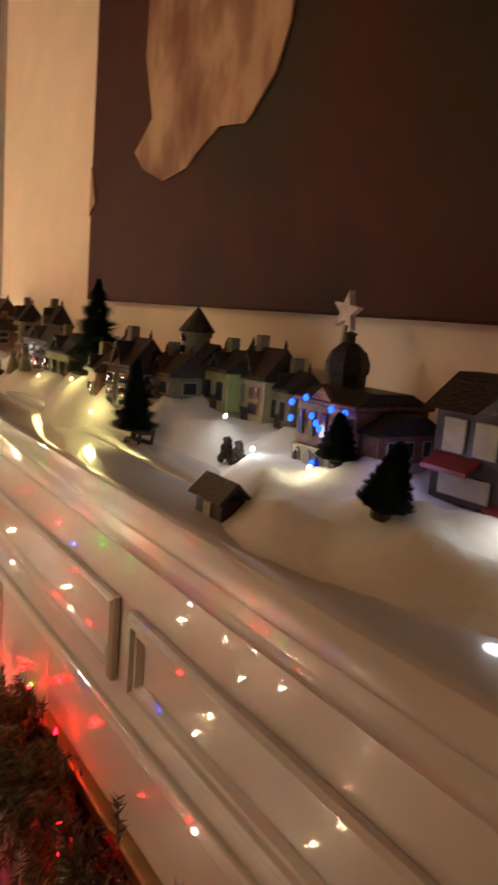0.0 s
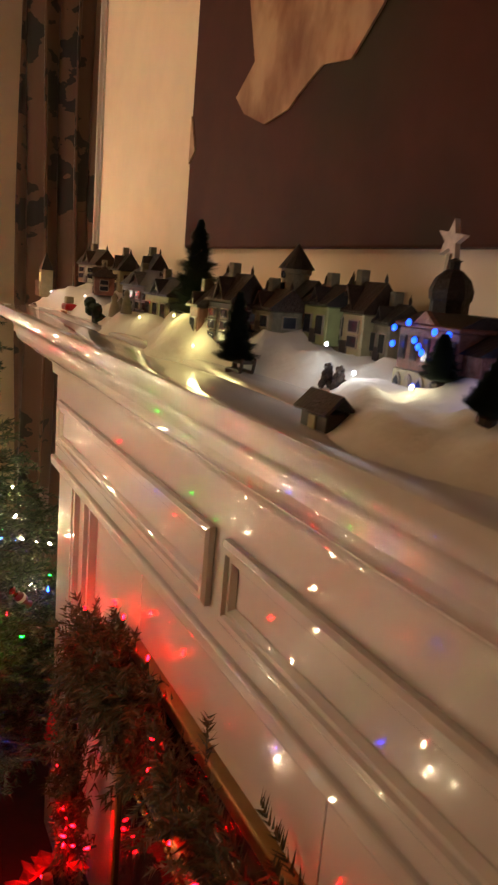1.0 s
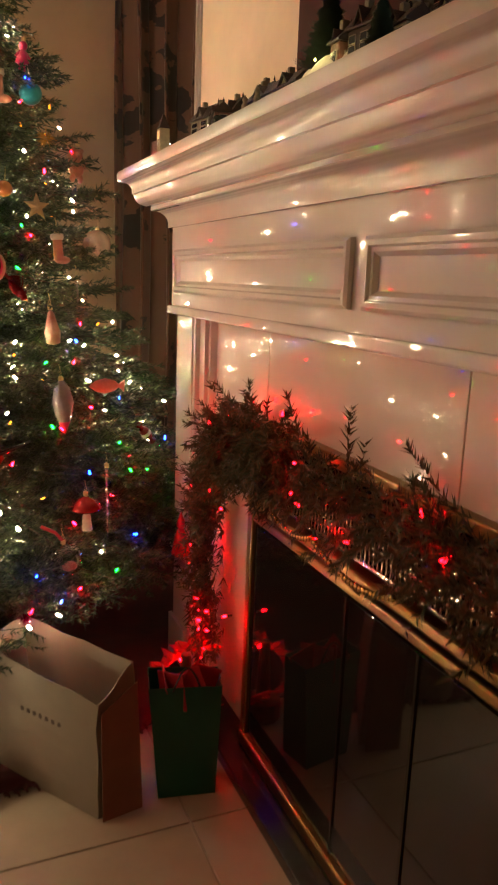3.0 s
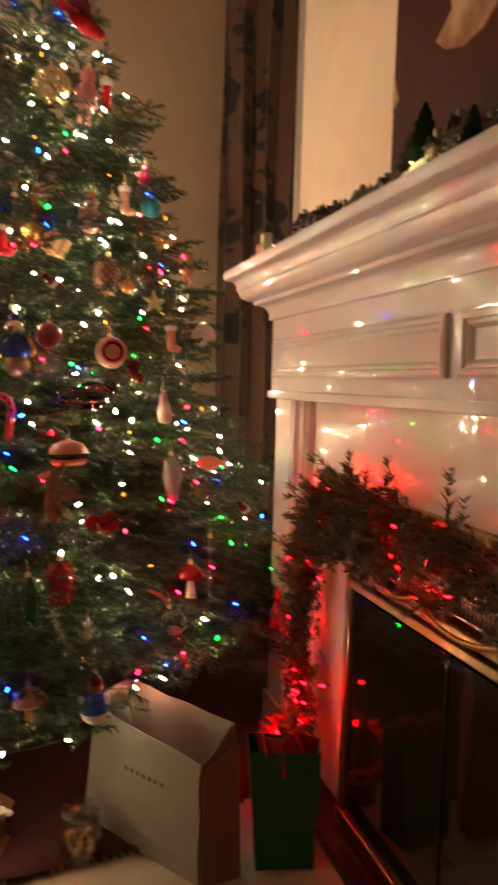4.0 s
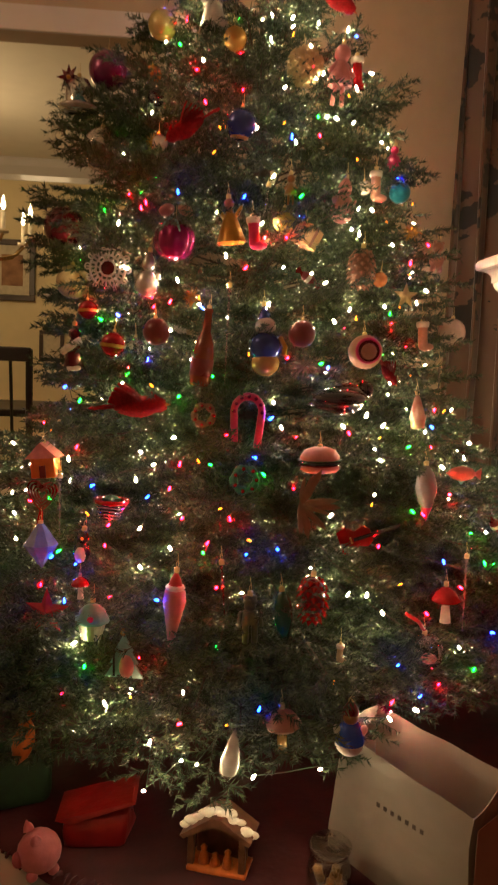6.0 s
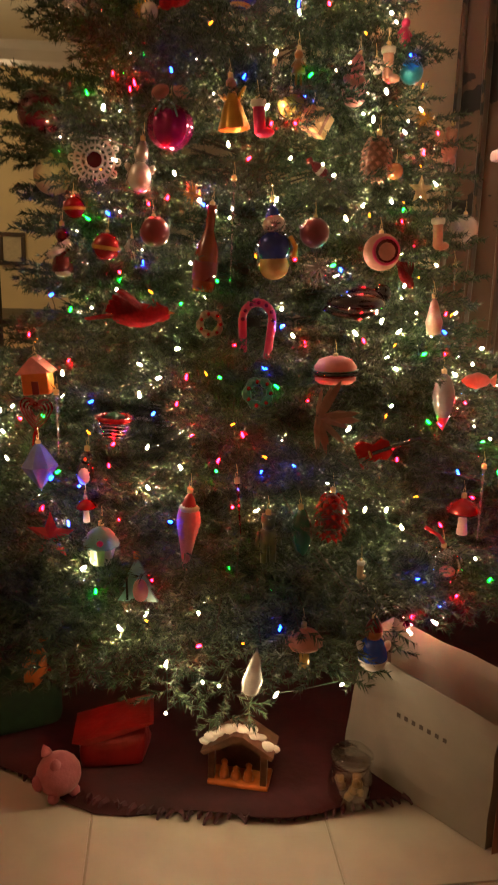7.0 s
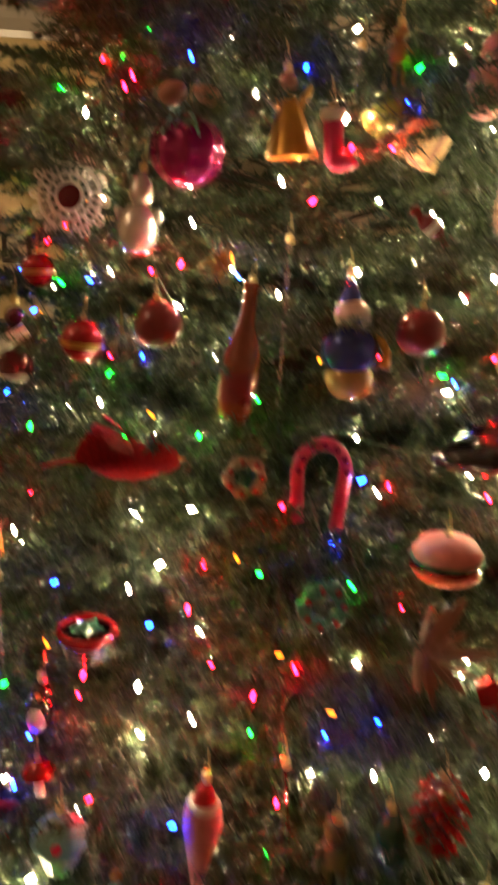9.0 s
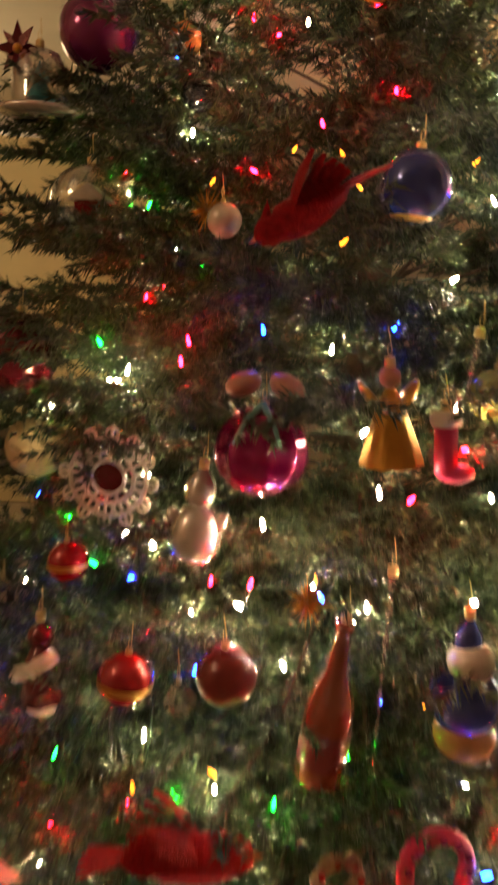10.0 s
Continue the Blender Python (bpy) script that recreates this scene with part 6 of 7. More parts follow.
def bottle(x, y, z, s):
    ob = hang("bottle_ornament", x, y, z, s, "brown glass bottle shaped ornament", s)
    part("bottle", lathe([(0, -s), (0.27 * s, -s), (0.29 * s, -0.95 * s), (0.29 * s, -0.15 * s), (0.24 * s, 0.10 * s), (0.12 * s, 0.40 * s), (0.10 * s, 0.88 * s), (0.12 * s, 0.90 * s), (0.12 * s, 0.97 * s), (0, s)], 22),
         mat("brown_bottle_glass", (0.16, 0.035, 0.018), 0.12, coat=1.0, vary=0.2), ob, smooth=True)
    part("label_band", lathe([(0.294 * s, -0.75 * s), (0.296 * s, -0.45 * s), (0.294 * s, -0.3 * s)], 22), tone("dark_red"), ob, smooth=True)


def icicle(x, y, z, s, key):
    ob = hang("icicle_ornament", x, y, z, s, "long twisted %s icicle ornament" % key.replace("_", " "), s)
    bm = bmesh.new()
    rows = []
    r0 = min(0.0042, 0.1 * s)
    for i in range(41):
        f = i / 40
        a0 = f * 22
        r = r0 * (1 - 0.75 * f) + 0.0004
        rows.append([bm.verts.new((r * (1.0 if j % 2 else 0.55) * math.cos(a0 + j * math.pi / 2), r * (1.0 if j % 2 else 0.55) * math.sin(a0 + j * math.pi / 2), s - 2 * s * f)) for j in range(4)])
    for a, b in zip(rows, rows[1:]):
        for j in range(4):
            bm.faces.new((a[j], a[(j + 1) % 4], b[(j + 1) % 4], b[j]))
    part("icicle", bm, tone("silver") if key == "silver" else tint_glass(key, GL[key]), ob)


def icicle_santa(x, y, z, s):
    ob = hang("icicle_santa_ornament", x, y, z, s, "long pale icicle ornament with a red pointed hat", s)
    part("beard", lathe([(0, -s), (0.05 * s, -0.9 * s), (0.16 * s, -0.3 * s), (0.27 * s, 0.25 * s), (0.24 * s, 0.5 * s), (0.12 * s, 0.62 * s), (0, 0.64 * s)], 18, wave=7, depth=0.06), tone("pink"), ob, smooth=True)
    part("brim", lathe([(0.20 * s, 0.52 * s), (0.24 * s, 0.58 * s), (0.20 * s, 0.64 * s), (0.1 * s, 0.65 * s)], 16), tone("white"), ob, smooth=True)
    part("hat", lathe([(0.17 * s, 0.62 * s), (0.12 * s, 0.8 * s), (0, s)], 14), tone("scarlet"), ob, smooth=True)


def reflector_ball(x, y, z, s, key):
    ob = hang("reflector_ball", x, y, z, s, "pink glass ball ornament with a dark indented reflector", s)
    part("ball", lathe(ball_profile(s, 12), 24), tone("peach"), ob, smooth=True)
    part("rim", lathe([(0.72 * s, -0.02 * s), (0.78 * s, 0.07 * s), (0.70 * s, 0.14 * s), (0.60 * s, 0.10 * s)], 24, m=pose(0, -0.70 * s, 0.05 * s, 90)), tone("hot_pink"), ob, smooth=True)
    part("dish", lathe([(0.62 * s, 0.10 * s), (0.4 * s, 0.06 * s), (0.0, 0.03 * s)], 24, m=pose(0, -0.80 * s, 0.05 * s, 90)), tone("maroon"), ob, smooth=True)


def pine_cone(x, y, z, s, key):
    ob = hang("pine_cone_ornament", x, y, z, s, ("glittered ruby red glass pine cone" if key == "ruby" else "brown pine cone with pinkish scale tips"), s)
    part("core", blob(0.5 * s, 1.7), tone("dark_red" if key == "ruby" else "brown"), ob, smooth=True)
    me = mesh_from("scale", [(0, 0, 0), (-0.13 * s, 0.10 * s, 0.02 * s), (0.13 * s, 0.10 * s, 0.02 * s), (0, 0.30 * s, -0.07 * s), (0, 0.12 * s, 0.09 * s)], [(0, 2, 4), (0, 4, 1), (1, 4, 3), (4, 2, 3), (0, 1, 3, 2)], tone("ruby" if key == "ruby" else "peach"))
    k = 0
    for i in range(9):
        zz = -0.82 * s + 1.6 * s * i / 8
        r = 0.48 * s * math.sqrt(max(0.05, 1 - (zz / (0.95 * s)) ** 2))
        for j in range(9):
            a = (j + 0.5 * (i % 2)) * 2 * math.pi / 9
            sc = part("scale", me, None, ob)
            sc.matrix_basis = pose(r * math.cos(a), r * math.sin(a), zz, -25, 0, math.degrees(a) - 90)


def candy(x, y, z, s):
    ob = hang("candy_ornament", x, y, z, s, "red and white wrapped candy ornament", None)
    m = pose(0, 0, 0, 0, 130, 0)
    part("wrapper", lathe([(0, -s), (0.26 * s, -0.85 * s), (0.10 * s, -0.6 * s), (0.30 * s, -0.3 * s), (0.30 * s, 0.3 * s), (0.10 * s, 0.6 * s), (0.26 * s, 0.85 * s), (0, s)], 12, m=m), tone("dark_red"), ob, smooth=True)
    part("band", lathe([(0.31 * s, -0.12 * s), (0.315 * s, 0.0), (0.31 * s, 0.12 * s)], 12, m=m), tone("white"), ob, smooth=True)


def gold_cube(x, y, z, s):
    ob = hang("gift_cube_ornament", x, y, z, s, "gold foil gift cube ornament with pale ribbon", s)
    bm = box((-0.62 * s, -0.62 * s, -0.62 * s), (0.62 * s, 0.62 * s, 0.62 * s), 0.04 * s)
    c = part("cube", bm, mat("gold_foil", (0.55, 0.33, 0.15), 0.45, vary=0.2), ob)
    c.matrix_basis = pose(0, 0, 0, 20, 25, 40)
    for d in (0, 90):
        r = part("ribbon", box((-0.12 * s, -0.64 * s, -0.64 * s), (0.12 * s, 0.64 * s, 0.64 * s), 0.01 * s), tone("peach"), ob)
        r.matrix_basis = pose(0, 0, 0, 20, 25, 40) @ pose(0, 0, 0, 0, 0, d)


def boot(x, y, z, s, key):
    ob = hang("boot_ornament", x, y, z, s, "%s boot shaped ornament with pale cuff" % key.replace("_", " "), s)
    part("leg", lathe([(0.30 * s, -0.75 * s), (0.30 * s, 0.4 * s), (0.34 * s, 0.6 * s), (0, 0.62 * s)], 14), tone(key), ob, smooth=True)
    part("foot", blob(0.34 * s, 0.75, (0.25 * s, 0, -0.75 * s), stretch=1.5), tone(key), ob, smooth=True)
    part("cuff", lathe([(0.36 * s, 0.5 * s), (0.42 * s, 0.65 * s), (0.40 * s, 0.85 * s), (0.2 * s, 0.9 * s)], 14), tone("white"), ob, smooth=True)


stocking = boot


def bear(x, y, z, s, key):
    ob = hang("bear_ornament", x, y, z, s, "small peach felt animal ornament", s)
    bm = blob(0.40 * s, 1.25, (0, 0, -0.25 * s))
    blob(0.30 * s, 1, (0, 0, 0.45 * s), bm)
    for sg in (-1, 1):
        blob(0.11 * s, 1, (sg * 0.24 * s, 0, 0.70 * s), bm)
        blob(0.14 * s, 1.6, (sg * 0.38 * s, -0.1 * s, -0.05 * s), bm, rot=(0, sg * 30, 0))
        blob(0.15 * s, 1.6, (sg * 0.22 * s, -0.1 * s, -0.75 * s), bm)
    part("figure", bm, tone(key), ob, smooth=True)


def candy_figure(x, y, z, s):
    ob = hang("cloth_figure_ornament", x, y, z, s, "white and maroon cloth figure ornament", s)
    part("robe", lathe([(0, -0.8 * s), (0.42 * s, -0.75 * s), (0.30 * s, 0.1 * s), (0.16 * s, 0.4 * s), (0, 0.45 * s)], 16), tone("maroon"), ob, smooth=True)
    part("cap_top", blob(0.26 * s, 1, (0, 0, 0.6 * s)), tone("maroon"), ob, smooth=True)
    part("scarf", tube([(0.40 * s, -0.2 * s, 0.35 * s), (0.0, -0.40 * s, 0.05 * s), (-0.40 * s, -0.25 * s, -0.15 * s)], 0.16 * s, 8), tone("white"), ob, smooth=True)
    part("foot", blob(0.2 * s, 0.7, (0.1 * s, -0.2 * s, -0.80 * s), stretch=1.6), tone("white"), ob, smooth=True)


def beaded_ring(x, y, z, s):
    ob = hang("pink_glitter_ring", x, y, z, s, "hot pink glitter horseshoe ornament with beads", None)
    pts = [(0.50 * s * math.cos(a), 0, 0.35 * s + 0.55 * s * math.sin(a)) for a in [math.pi * j / 12 for j in range(13)]]
    pts = [(0.40 * s, 0, -0.95 * s)] + pts + [(-0.42 * s, 0, -0.75 * s)]
    part("ring", tube(pts, 0.14 * s, 8), tone("hot_pink"), ob, smooth=True)
    for i, p in enumerate(pts[1:-1:2]):
        part("bead", blob(0.07 * s, 1, (p[0], -0.15 * s, p[2]), k=5, n=8), tone("magenta"), ob, smooth=True)


def wreath(x, y, z, s, key):
    ob = hang("mini_wreath", x, y, z, s, "small dark %s wreath ornament with berries" % key.replace("_", " "), None)
    for i in range(26):
        a = i * 2 * math.pi / 26
        part("sprig", blob(0.22 * s * (1 + 0.3 * math.sin(5 * i)), 1, (0.66 * s * math.cos(a), 0.03 * s * math.sin(7 * i), 0.66 * s * math.sin(a)), k=5, n=7), tone("green" if key == "dark_red" else "brown"), ob)
    for i in range(7):
        a = i * 0.9
        part("berry", blob(0.13 * s, 1, (0.66 * s * math.cos(a), -0.2 * s, 0.66 * s * math.sin(a)), k=5, n=8), tone("red"), ob, smooth=True)


def berry_basket(x, y, z, s):
    ob = hang("basket_ornament", x, y, z, s, "dark wire basket ornament with bright red rim", None)
    part("basket", lathe([(0, -0.8 * s), (0.6 * s, -0.75 * s), (0.9 * s, 0.1 * s), (0.95 * s, 0.3 * s)], 20), tone("dark"), ob, smooth=True)
    part("rim", tube([(0.95 * s * math.cos(a), 0.95 * s * math.sin(a), 0.32 * s) for a in [j * math.pi / 10 for j in range(21)]], 0.16 * s, 8), tone("red"), ob, smooth=True)
    for k in range(4):
        r = (0.66 + 0.08 * k) * s
        part("wire_band", tube([(r * math.cos(a), r * math.sin(a), (-0.66 + 0.22 * k) * s + 0.05 * s * math.sin(3 * a)) for a in [j * math.pi / 10 for j in range(21)]], 0.025 * s, 4), tone("silver"), ob)
    part("leafy_top", lathe([(0.4 * s, 0.35 * s), (0.5 * s, 0.5 * s), (0, 0.7 * s)], 10, wave=5, depth=0.3), tone("green"), ob)


def burger(x, y, z, s):
    ob = hang("burger_ornament", x, y, z, s, "glass hamburger ornament with layered fillings", 0.62 * s)
    part("top_bun", lathe([(0.95 * s, 0.02 * s), (0.98 * s, 0.15 * s), (0.75 * s, 0.48 * s), (0.35 * s, 0.62 * s), (0, 0.65 * s)], 24), tone("coral"), ob, smooth=True)
    part("patty", lathe([(0.9 * s, -0.22 * s), (1.0 * s, -0.15 * s), (1.0 * s, -0.05 * s), (0.9 * s, 0.0)], 24, wave=9, depth=0.03), tone("dark"), ob, smooth=True)
    part("lettuce", lathe([(0.85 * s, 0.0), (1.06 * s, 0.01 * s), (0.9 * s, 0.03 * s)], 30, wave=11, depth=0.05), tone("green"), ob, smooth=True)
    part("cheese", lathe([(0.88 * s, -0.28 * s), (1.02 * s, -0.25 * s), (0.88 * s, -0.22 * s)], 24, wave=4, depth=0.05), tone("red"), ob, smooth=True)
    part("bottom_bun", lathe([(0, -0.6 * s), (0.8 * s, -0.58 * s), (0.95 * s, -0.45 * s), (0.92 * s, -0.30 * s), (0, -0.29 * s)], 24), tone("coral"), ob, smooth=True)


def violin(x, y, z, s):
    ob = hang("violin_ornament", x, y, z, s, "red lacquered violin ornament with black neck", None)
    m = pose(0, 0, 0, 0, 68, 0)
    body = [(0.36 * s, -0.85 * s), (0.44 * s, -0.55 * s), (0.24 * s, -0.30 * s), (0.34 * s, -0.02 * s), (0.20 * s, 0.18 * s), (-0.20 * s, 0.18 * s), (-0.34 * s, -0.02 * s), (-0.24 * s, -0.30 * s), (-0.44 * s, -0.55 * s), (-0.36 * s, -0.85 * s)]
    b = part("body", prism(body, "y", -0.10 * s, 0.10 * s), tone("ruby"), ob)
    b.matrix_basis = m
    nk = part("neck", tube([(0, -0.14 * s, -0.4 * s), (0, -0.14 * s, 0.9 * s), (0, -0.05 * s, 1.1 * s)], 0.06 * s, 6), tone("dark"), ob)
    nk.matrix_basis = m
    sp = part("bridge", box((-0.1 * s, -0.16 * s, -0.5 * s), (0.1 * s, -0.102 * s, -0.45 * s)), tone("gold"), ob)
    sp.matrix_basis = m


def pickle(x, y, z, s):
    ob = hang("pickle_ornament", x, y, z, s, "dark green glass pickle ornament", s)
    part("pickle", lathe([(0, -s), (0.24 * s, -0.85 * s), (0.38 * s, -0.2 * s), (0.36 * s, 0.4 * s), (0.18 * s, 0.9 * s), (0, s)], 20, wave=7, depth=0.05), mat("green_pickle_glass", (0.012, 0.075, 0.040), 0.12, coat=0.8), ob, smooth=True)


def nutcracker(x, y, z, s):
    ob = hang("nutcracker_ornament", x, y, z, s, "small wooden soldier ornament in blue and green", s)
    bm = lathe([(0.34 * s, -0.15 * s), (0.30 * s, 0.30 * s), (0.2 * s, 0.34 * s), (0, 0.35 * s)], 14)
    blob(0.24 * s, 1, (0, 0, 0.52 * s), bm)
    lathe([(0.28 * s, 0.66 * s), (0.25 * s, 0.92 * s), (0, 0.95 * s)], 14, bm)
    for sg in (-1, 1):
        tube([(sg * 0.17 * s, 0, -0.15 * s), (sg * 0.18 * s, 0, -0.95 * s)], 0.13 * s, 8, bm)
        tube([(sg * 0.36 * s, 0, 0.28 * s), (sg * 0.44 * s, 0, -0.3 * s)], 0.09 * s, 6, bm)
    part("figure", bm, mat("soldier_paint", (0.03, 0.055, 0.10), 0.35, vary=0.5, scale=50, color2=(0.12, 0.15, 0.05)), ob, smooth=True)


def penguin(x, y, z, s):
    ob = hang("penguin_ornament", x, y, z, s, "small black and white penguin ornament", s)
    part("body", blob(0.42 * s, 1.5, (0, 0, -0.2 * s)), tone("dark"), ob, smooth=True)
    part("belly", blob(0.32 * s, 1.5, (0, -0.16 * s, -0.25 * s)), tone("white"), ob, smooth=True)
    part("head", blob(0.30 * s, 1, (0, 0, 0.55 * s)), tone("dark"), ob, smooth=True)
    part("beak", lathe([(0.1 * s, 0), (0, 0.2 * s)], 8, m=pose(0, -0.26 * s, 0.55 * s, 90)), tone("orange"), ob)


def diamond(x, y, z, s):
    ob = hang("diamond_ornament", x, y, z, s, "faceted blue glass diamond ornament", 0.9 * s)
    part("diamond", lathe([(0, -s), (0.75 * s, 0.05 * s), (0.30 * s, 0.7 * s), (0.12 * s, 0.9 * s), (0, 0.9 * s)], 8), mat("blue_diamond_glass", (0.09, 0.13, 0.34), 0.1, coat=1.0, vary=0.3), ob)


def rag_star(x, y, z, s, key):
    ob = hang("star_ornament", x, y, z, s, "%s fabric star ornament" % key, None)
    st = [(s * (1 if i % 2 == 0 else 0.42) * math.cos(0.3 + i * math.pi / 5), s * (1 if i % 2 == 0 else 0.42) * math.sin(0.3 + i * math.pi / 5)) for i in range(10)]
    bm = bmesh.new()
    rim = [bm.verts.new((u, 0, v)) for u, v in st]
    f, b = bm.verts.new((0, -0.22 * s, 0)), bm.verts.new((0, 0.22 * s, 0))
    for i in range(10):
        bm.faces.new((rim[i], rim[(i + 1) % 10], f))
        bm.faces.new((rim[(i + 1) % 10], rim[i], b))
    part("star", bm, tone(key), ob)


def poinsettia(x, y, z, s, key):
    ob = hang("velvet_flower", x, y, z, s, "dark maroon velvet flower ornament", None)
    for i in range(8):
        p = part("petal", prism([(0, 0), (0.35 * s, 0.22 * s), (s, 0), (0.35 * s, -0.22 * s)], "y", -0.03 * s, 0.03 * s), tone(key), ob)
        p.matrix_basis = pose(0, 0, 0, 0, i * 45, 12 * (-1) ** i)
    part("centre", blob(0.18 * s, 1, (0, -0.05 * s, 0)), tone("gold"), ob, smooth=True)


def cupcake(x, y, z, s):
    ob = hang("cupcake_ornament", x, y, z, s, "aqua frosted cupcake ornament with pink cherry", s)
    part("frosting", lathe([(0.72 * s, 0.0), (0.78 * s, 0.15 * s), (0.62 * s, 0.35 * s), (0.60 * s, 0.45 * s), (0.35 * s, 0.72 * s), (0, 0.85 * s)], 20, wave=8, depth=0.06), tone("aqua"), ob, smooth=True)
    part("paper_cup", lathe([(0, -0.8 * s), (0.42 * s, -0.8 * s), (0.62 * s, -0.02 * s), (0.5 * s, 0)], 24, wave=12, depth=0.05), tone("white"), ob)
    part("cherry", blob(0.18 * s, 1, (0.1 * s, -0.55 * s, 0.25 * s)), tone("hot_pink"), ob, smooth=True)


def tree_card(x, y, z, s):
    ob = hang("tree_shaped_ornament", x, y, z, s, "aqua wooden tree shaped ornament with yellow star", None)
    t = [(-0.75 * s, -0.85 * s), (0.75 * s, -0.85 * s), (0.40 * s, -0.3 * s), (0.55 * s, -0.3 * s), (0.26 * s, 0.2 * s), (0.36 * s, 0.2 * s), (0, 0.85 * s), (-0.36 * s, 0.2 * s), (-0.26 * s, 0.2 * s), (-0.55 * s, -0.3 * s), (-0.40 * s, -0.3 * s)]
    part("board", prism(t, "y", -0.06 * s, 0.06 * s), tone("aqua"), ob)
    part("figure_patch", blob(0.32 * s, 1.4, (0.12 * s, -0.07 * s, -0.4 * s), stretch=0.9), tone("pink"), ob, smooth=True)
    part("stripe", box((-0.42 * s, -0.10 * s, -0.8 * s), (-0.34 * s, -0.062 * s, 0.05 * s)), tone("dark"), ob)
    part("star", blob(0.16 * s, 1, (0, 0, 0.92 * s), k=5, n=8), tone("yellow"), ob)


def basket_house(x, y, z, s):
    ob = hang("gingerbread_ornament", x, y, z, s, "glittering red and orange house ornament", 0.9 * s)
    part("house", box((-0.6 * s, -0.4 * s, -0.8 * s), (0.6 * s, 0.4 * s, 0.2 * s), 0.06 * s), tone("orange"), ob)
    part("roof", prism([(-0.8 * s, 0.15 * s), (0, 0.9 * s), (0.8 * s, 0.15 * s)], "y", -0.5 * s, 0.5 * s), tone("coral"), ob)
    part("door", box((-0.15 * s, -0.44 * s, -0.78 * s), (0.15 * s, -0.405 * s, -0.2 * s)), tone("dark_red"), ob)


def wicker_heart(x, y, z, s):
    ob = hang("wicker_heart", x, y, z, s, "red woven wicker heart ornament with ribbon", None)
    for k in range(4):
        q = 1 - 0.22 * k
        part("strand", tube([(q * 0.85 * s * (math.sin(a) ** 3), 0.02 * s * math.sin(9 * a), q * 0.062 * s * (13 * math.cos(a) - 5 * math.cos(2 * a) - 2 * math.cos(3 * a))) for a in [j * math.pi / 14 for j in range(29)]], 0.06 * s, 5), tone("dark_red"), ob)
    for sg in (-1, 1):
        part("ribbon_tail", tube([(0, 0, -0.8 * s), (sg * 0.1 * s, 0, -1.4 * s), (sg * 0.14 * s, 0.02 * s, -2.0 * s)], 0.07 * s, 4), tone("ruby"), ob)


def silver_fish(x, y, z, s):
    ob = hang("silver_leaf_ornament", x, y, z, s, "long silver glitter leaf ornament", None)
    part("leaf", lathe([(0, -s), (0.30 * s, -0.7 * s), (0.36 * s, -0.2 * s), (0.16 * s, 0.6 * s), (0, s)], 14, m=pose(0, 0, 0, 0, 10, 0) @ Matrix.Diagonal((1, 0.35, 1, 1))), tone("silver"), ob, smooth=True)


def toadstool(x, y, z, s, key="peach"):
    ob = hang("toadstool_ornament", x, y, z, s, "%s capped toadstool ornament with pale stem" % key, 0.9 * s)
    part("stem", lathe([(0, -s), (0.26 * s, -0.95 * s), (0.20 * s, -0.3 * s), (0.16 * s, 0.2 * s), (0, 0.2 * s)], 14), tone("white" if key == "red" else "yellow"), ob, smooth=True)
    part("cap_dome", lathe([(0.12 * s, 0.12 * s), (0.72 * s, 0.10 * s), (0.78 * s, 0.22 * s), (0.50 * s, 0.58 * s), (0.15 * s, 0.78 * s), (0, 0.9 * s)], 20), tone(key), ob, smooth=True)


def glass_ball(x, y, z, s):
    ob = hang("clear_ball_ornament", x, y, z, s, "clear glass ball ornament with red ribbon and pale filling", s)
    o = part("ball", lathe(ball_profile(s, 16) + ball_profile(s * 0.96, 16)[::-1], 28), CLEAR, ob, smooth=True)
    part("filling", blob(0.42 * s, 0.6, (0.22 * s, 0, -0.45 * s)), tone("coral"), ob, smooth=True)
    part("ribbon", tube([(0, 0, 1.1 * s), (-0.4 * s, -0.1 * s, 1.7 * s), (-1.1 * s, 0, 2.2 * s)], 0.10 * s, 5), tone("scarlet"), ob, smooth=True)


def glass_drop(x, y, z, s):
    ob = hang("glass_drop_ornament", x, y, z, s, "pale iridescent teardrop glass ornament with pink tip", s)
    part("drop", lathe([(0, -s), (0.06 * s, -0.85 * s), (0.30 * s, -0.3 * s), (0.40 * s, 0.2 * s), (0.28 * s, 0.7 * s), (0.1 * s, 0.95 * s), (0, s)], 22), mat("iridescent_glass", (0.24, 0.23, 0.24), 0.12, coat=1.0, metal=0.3), ob, smooth=True)
    part("tip", lathe([(0, -1.02 * s), (0.065 * s, -0.9 * s), (0.2 * s, -0.56 * s), (0.21 * s, -0.5 * s)], 18), tone("hot_pink"), ob, smooth=True)


def fish(x, y, z, s, key):
    ob = hang("fish_ornament", x, y, z, s, "%s painted glass fish ornament" % key, None)
    m = pose(0, 0, 0, 0, 90 if key == "coral" else 8, 0)
    part("body", lathe([(0, -s), (0.30 * s, -0.6 * s), (0.46 * s, 0.0), (0.30 * s, 0.6 * s), (0.1 * s, 0.85 * s), (0, 0.9 * s)], 16, m=m @ Matrix.Diagonal((1, 0.6, 1, 1))), tone(key), ob, smooth=True)
    t = part("tail", prism([(0, 0.75 * s), (0.35 * s, 1.2 * s), (-0.35 * s, 1.2 * s)], "y", -0.04 * s, 0.04 * s), tone(key), ob)
    t.matrix_basis = m
    f = part("fin", prism([(0.3 * s, -0.3 * s), (0.62 * s, 0.0), (0.3 * s, 0.35 * s)], "y", -0.03 * s, 0.03 * s), tone("aqua" if key == "coral" else "red"), ob)
    f.matrix_basis = m


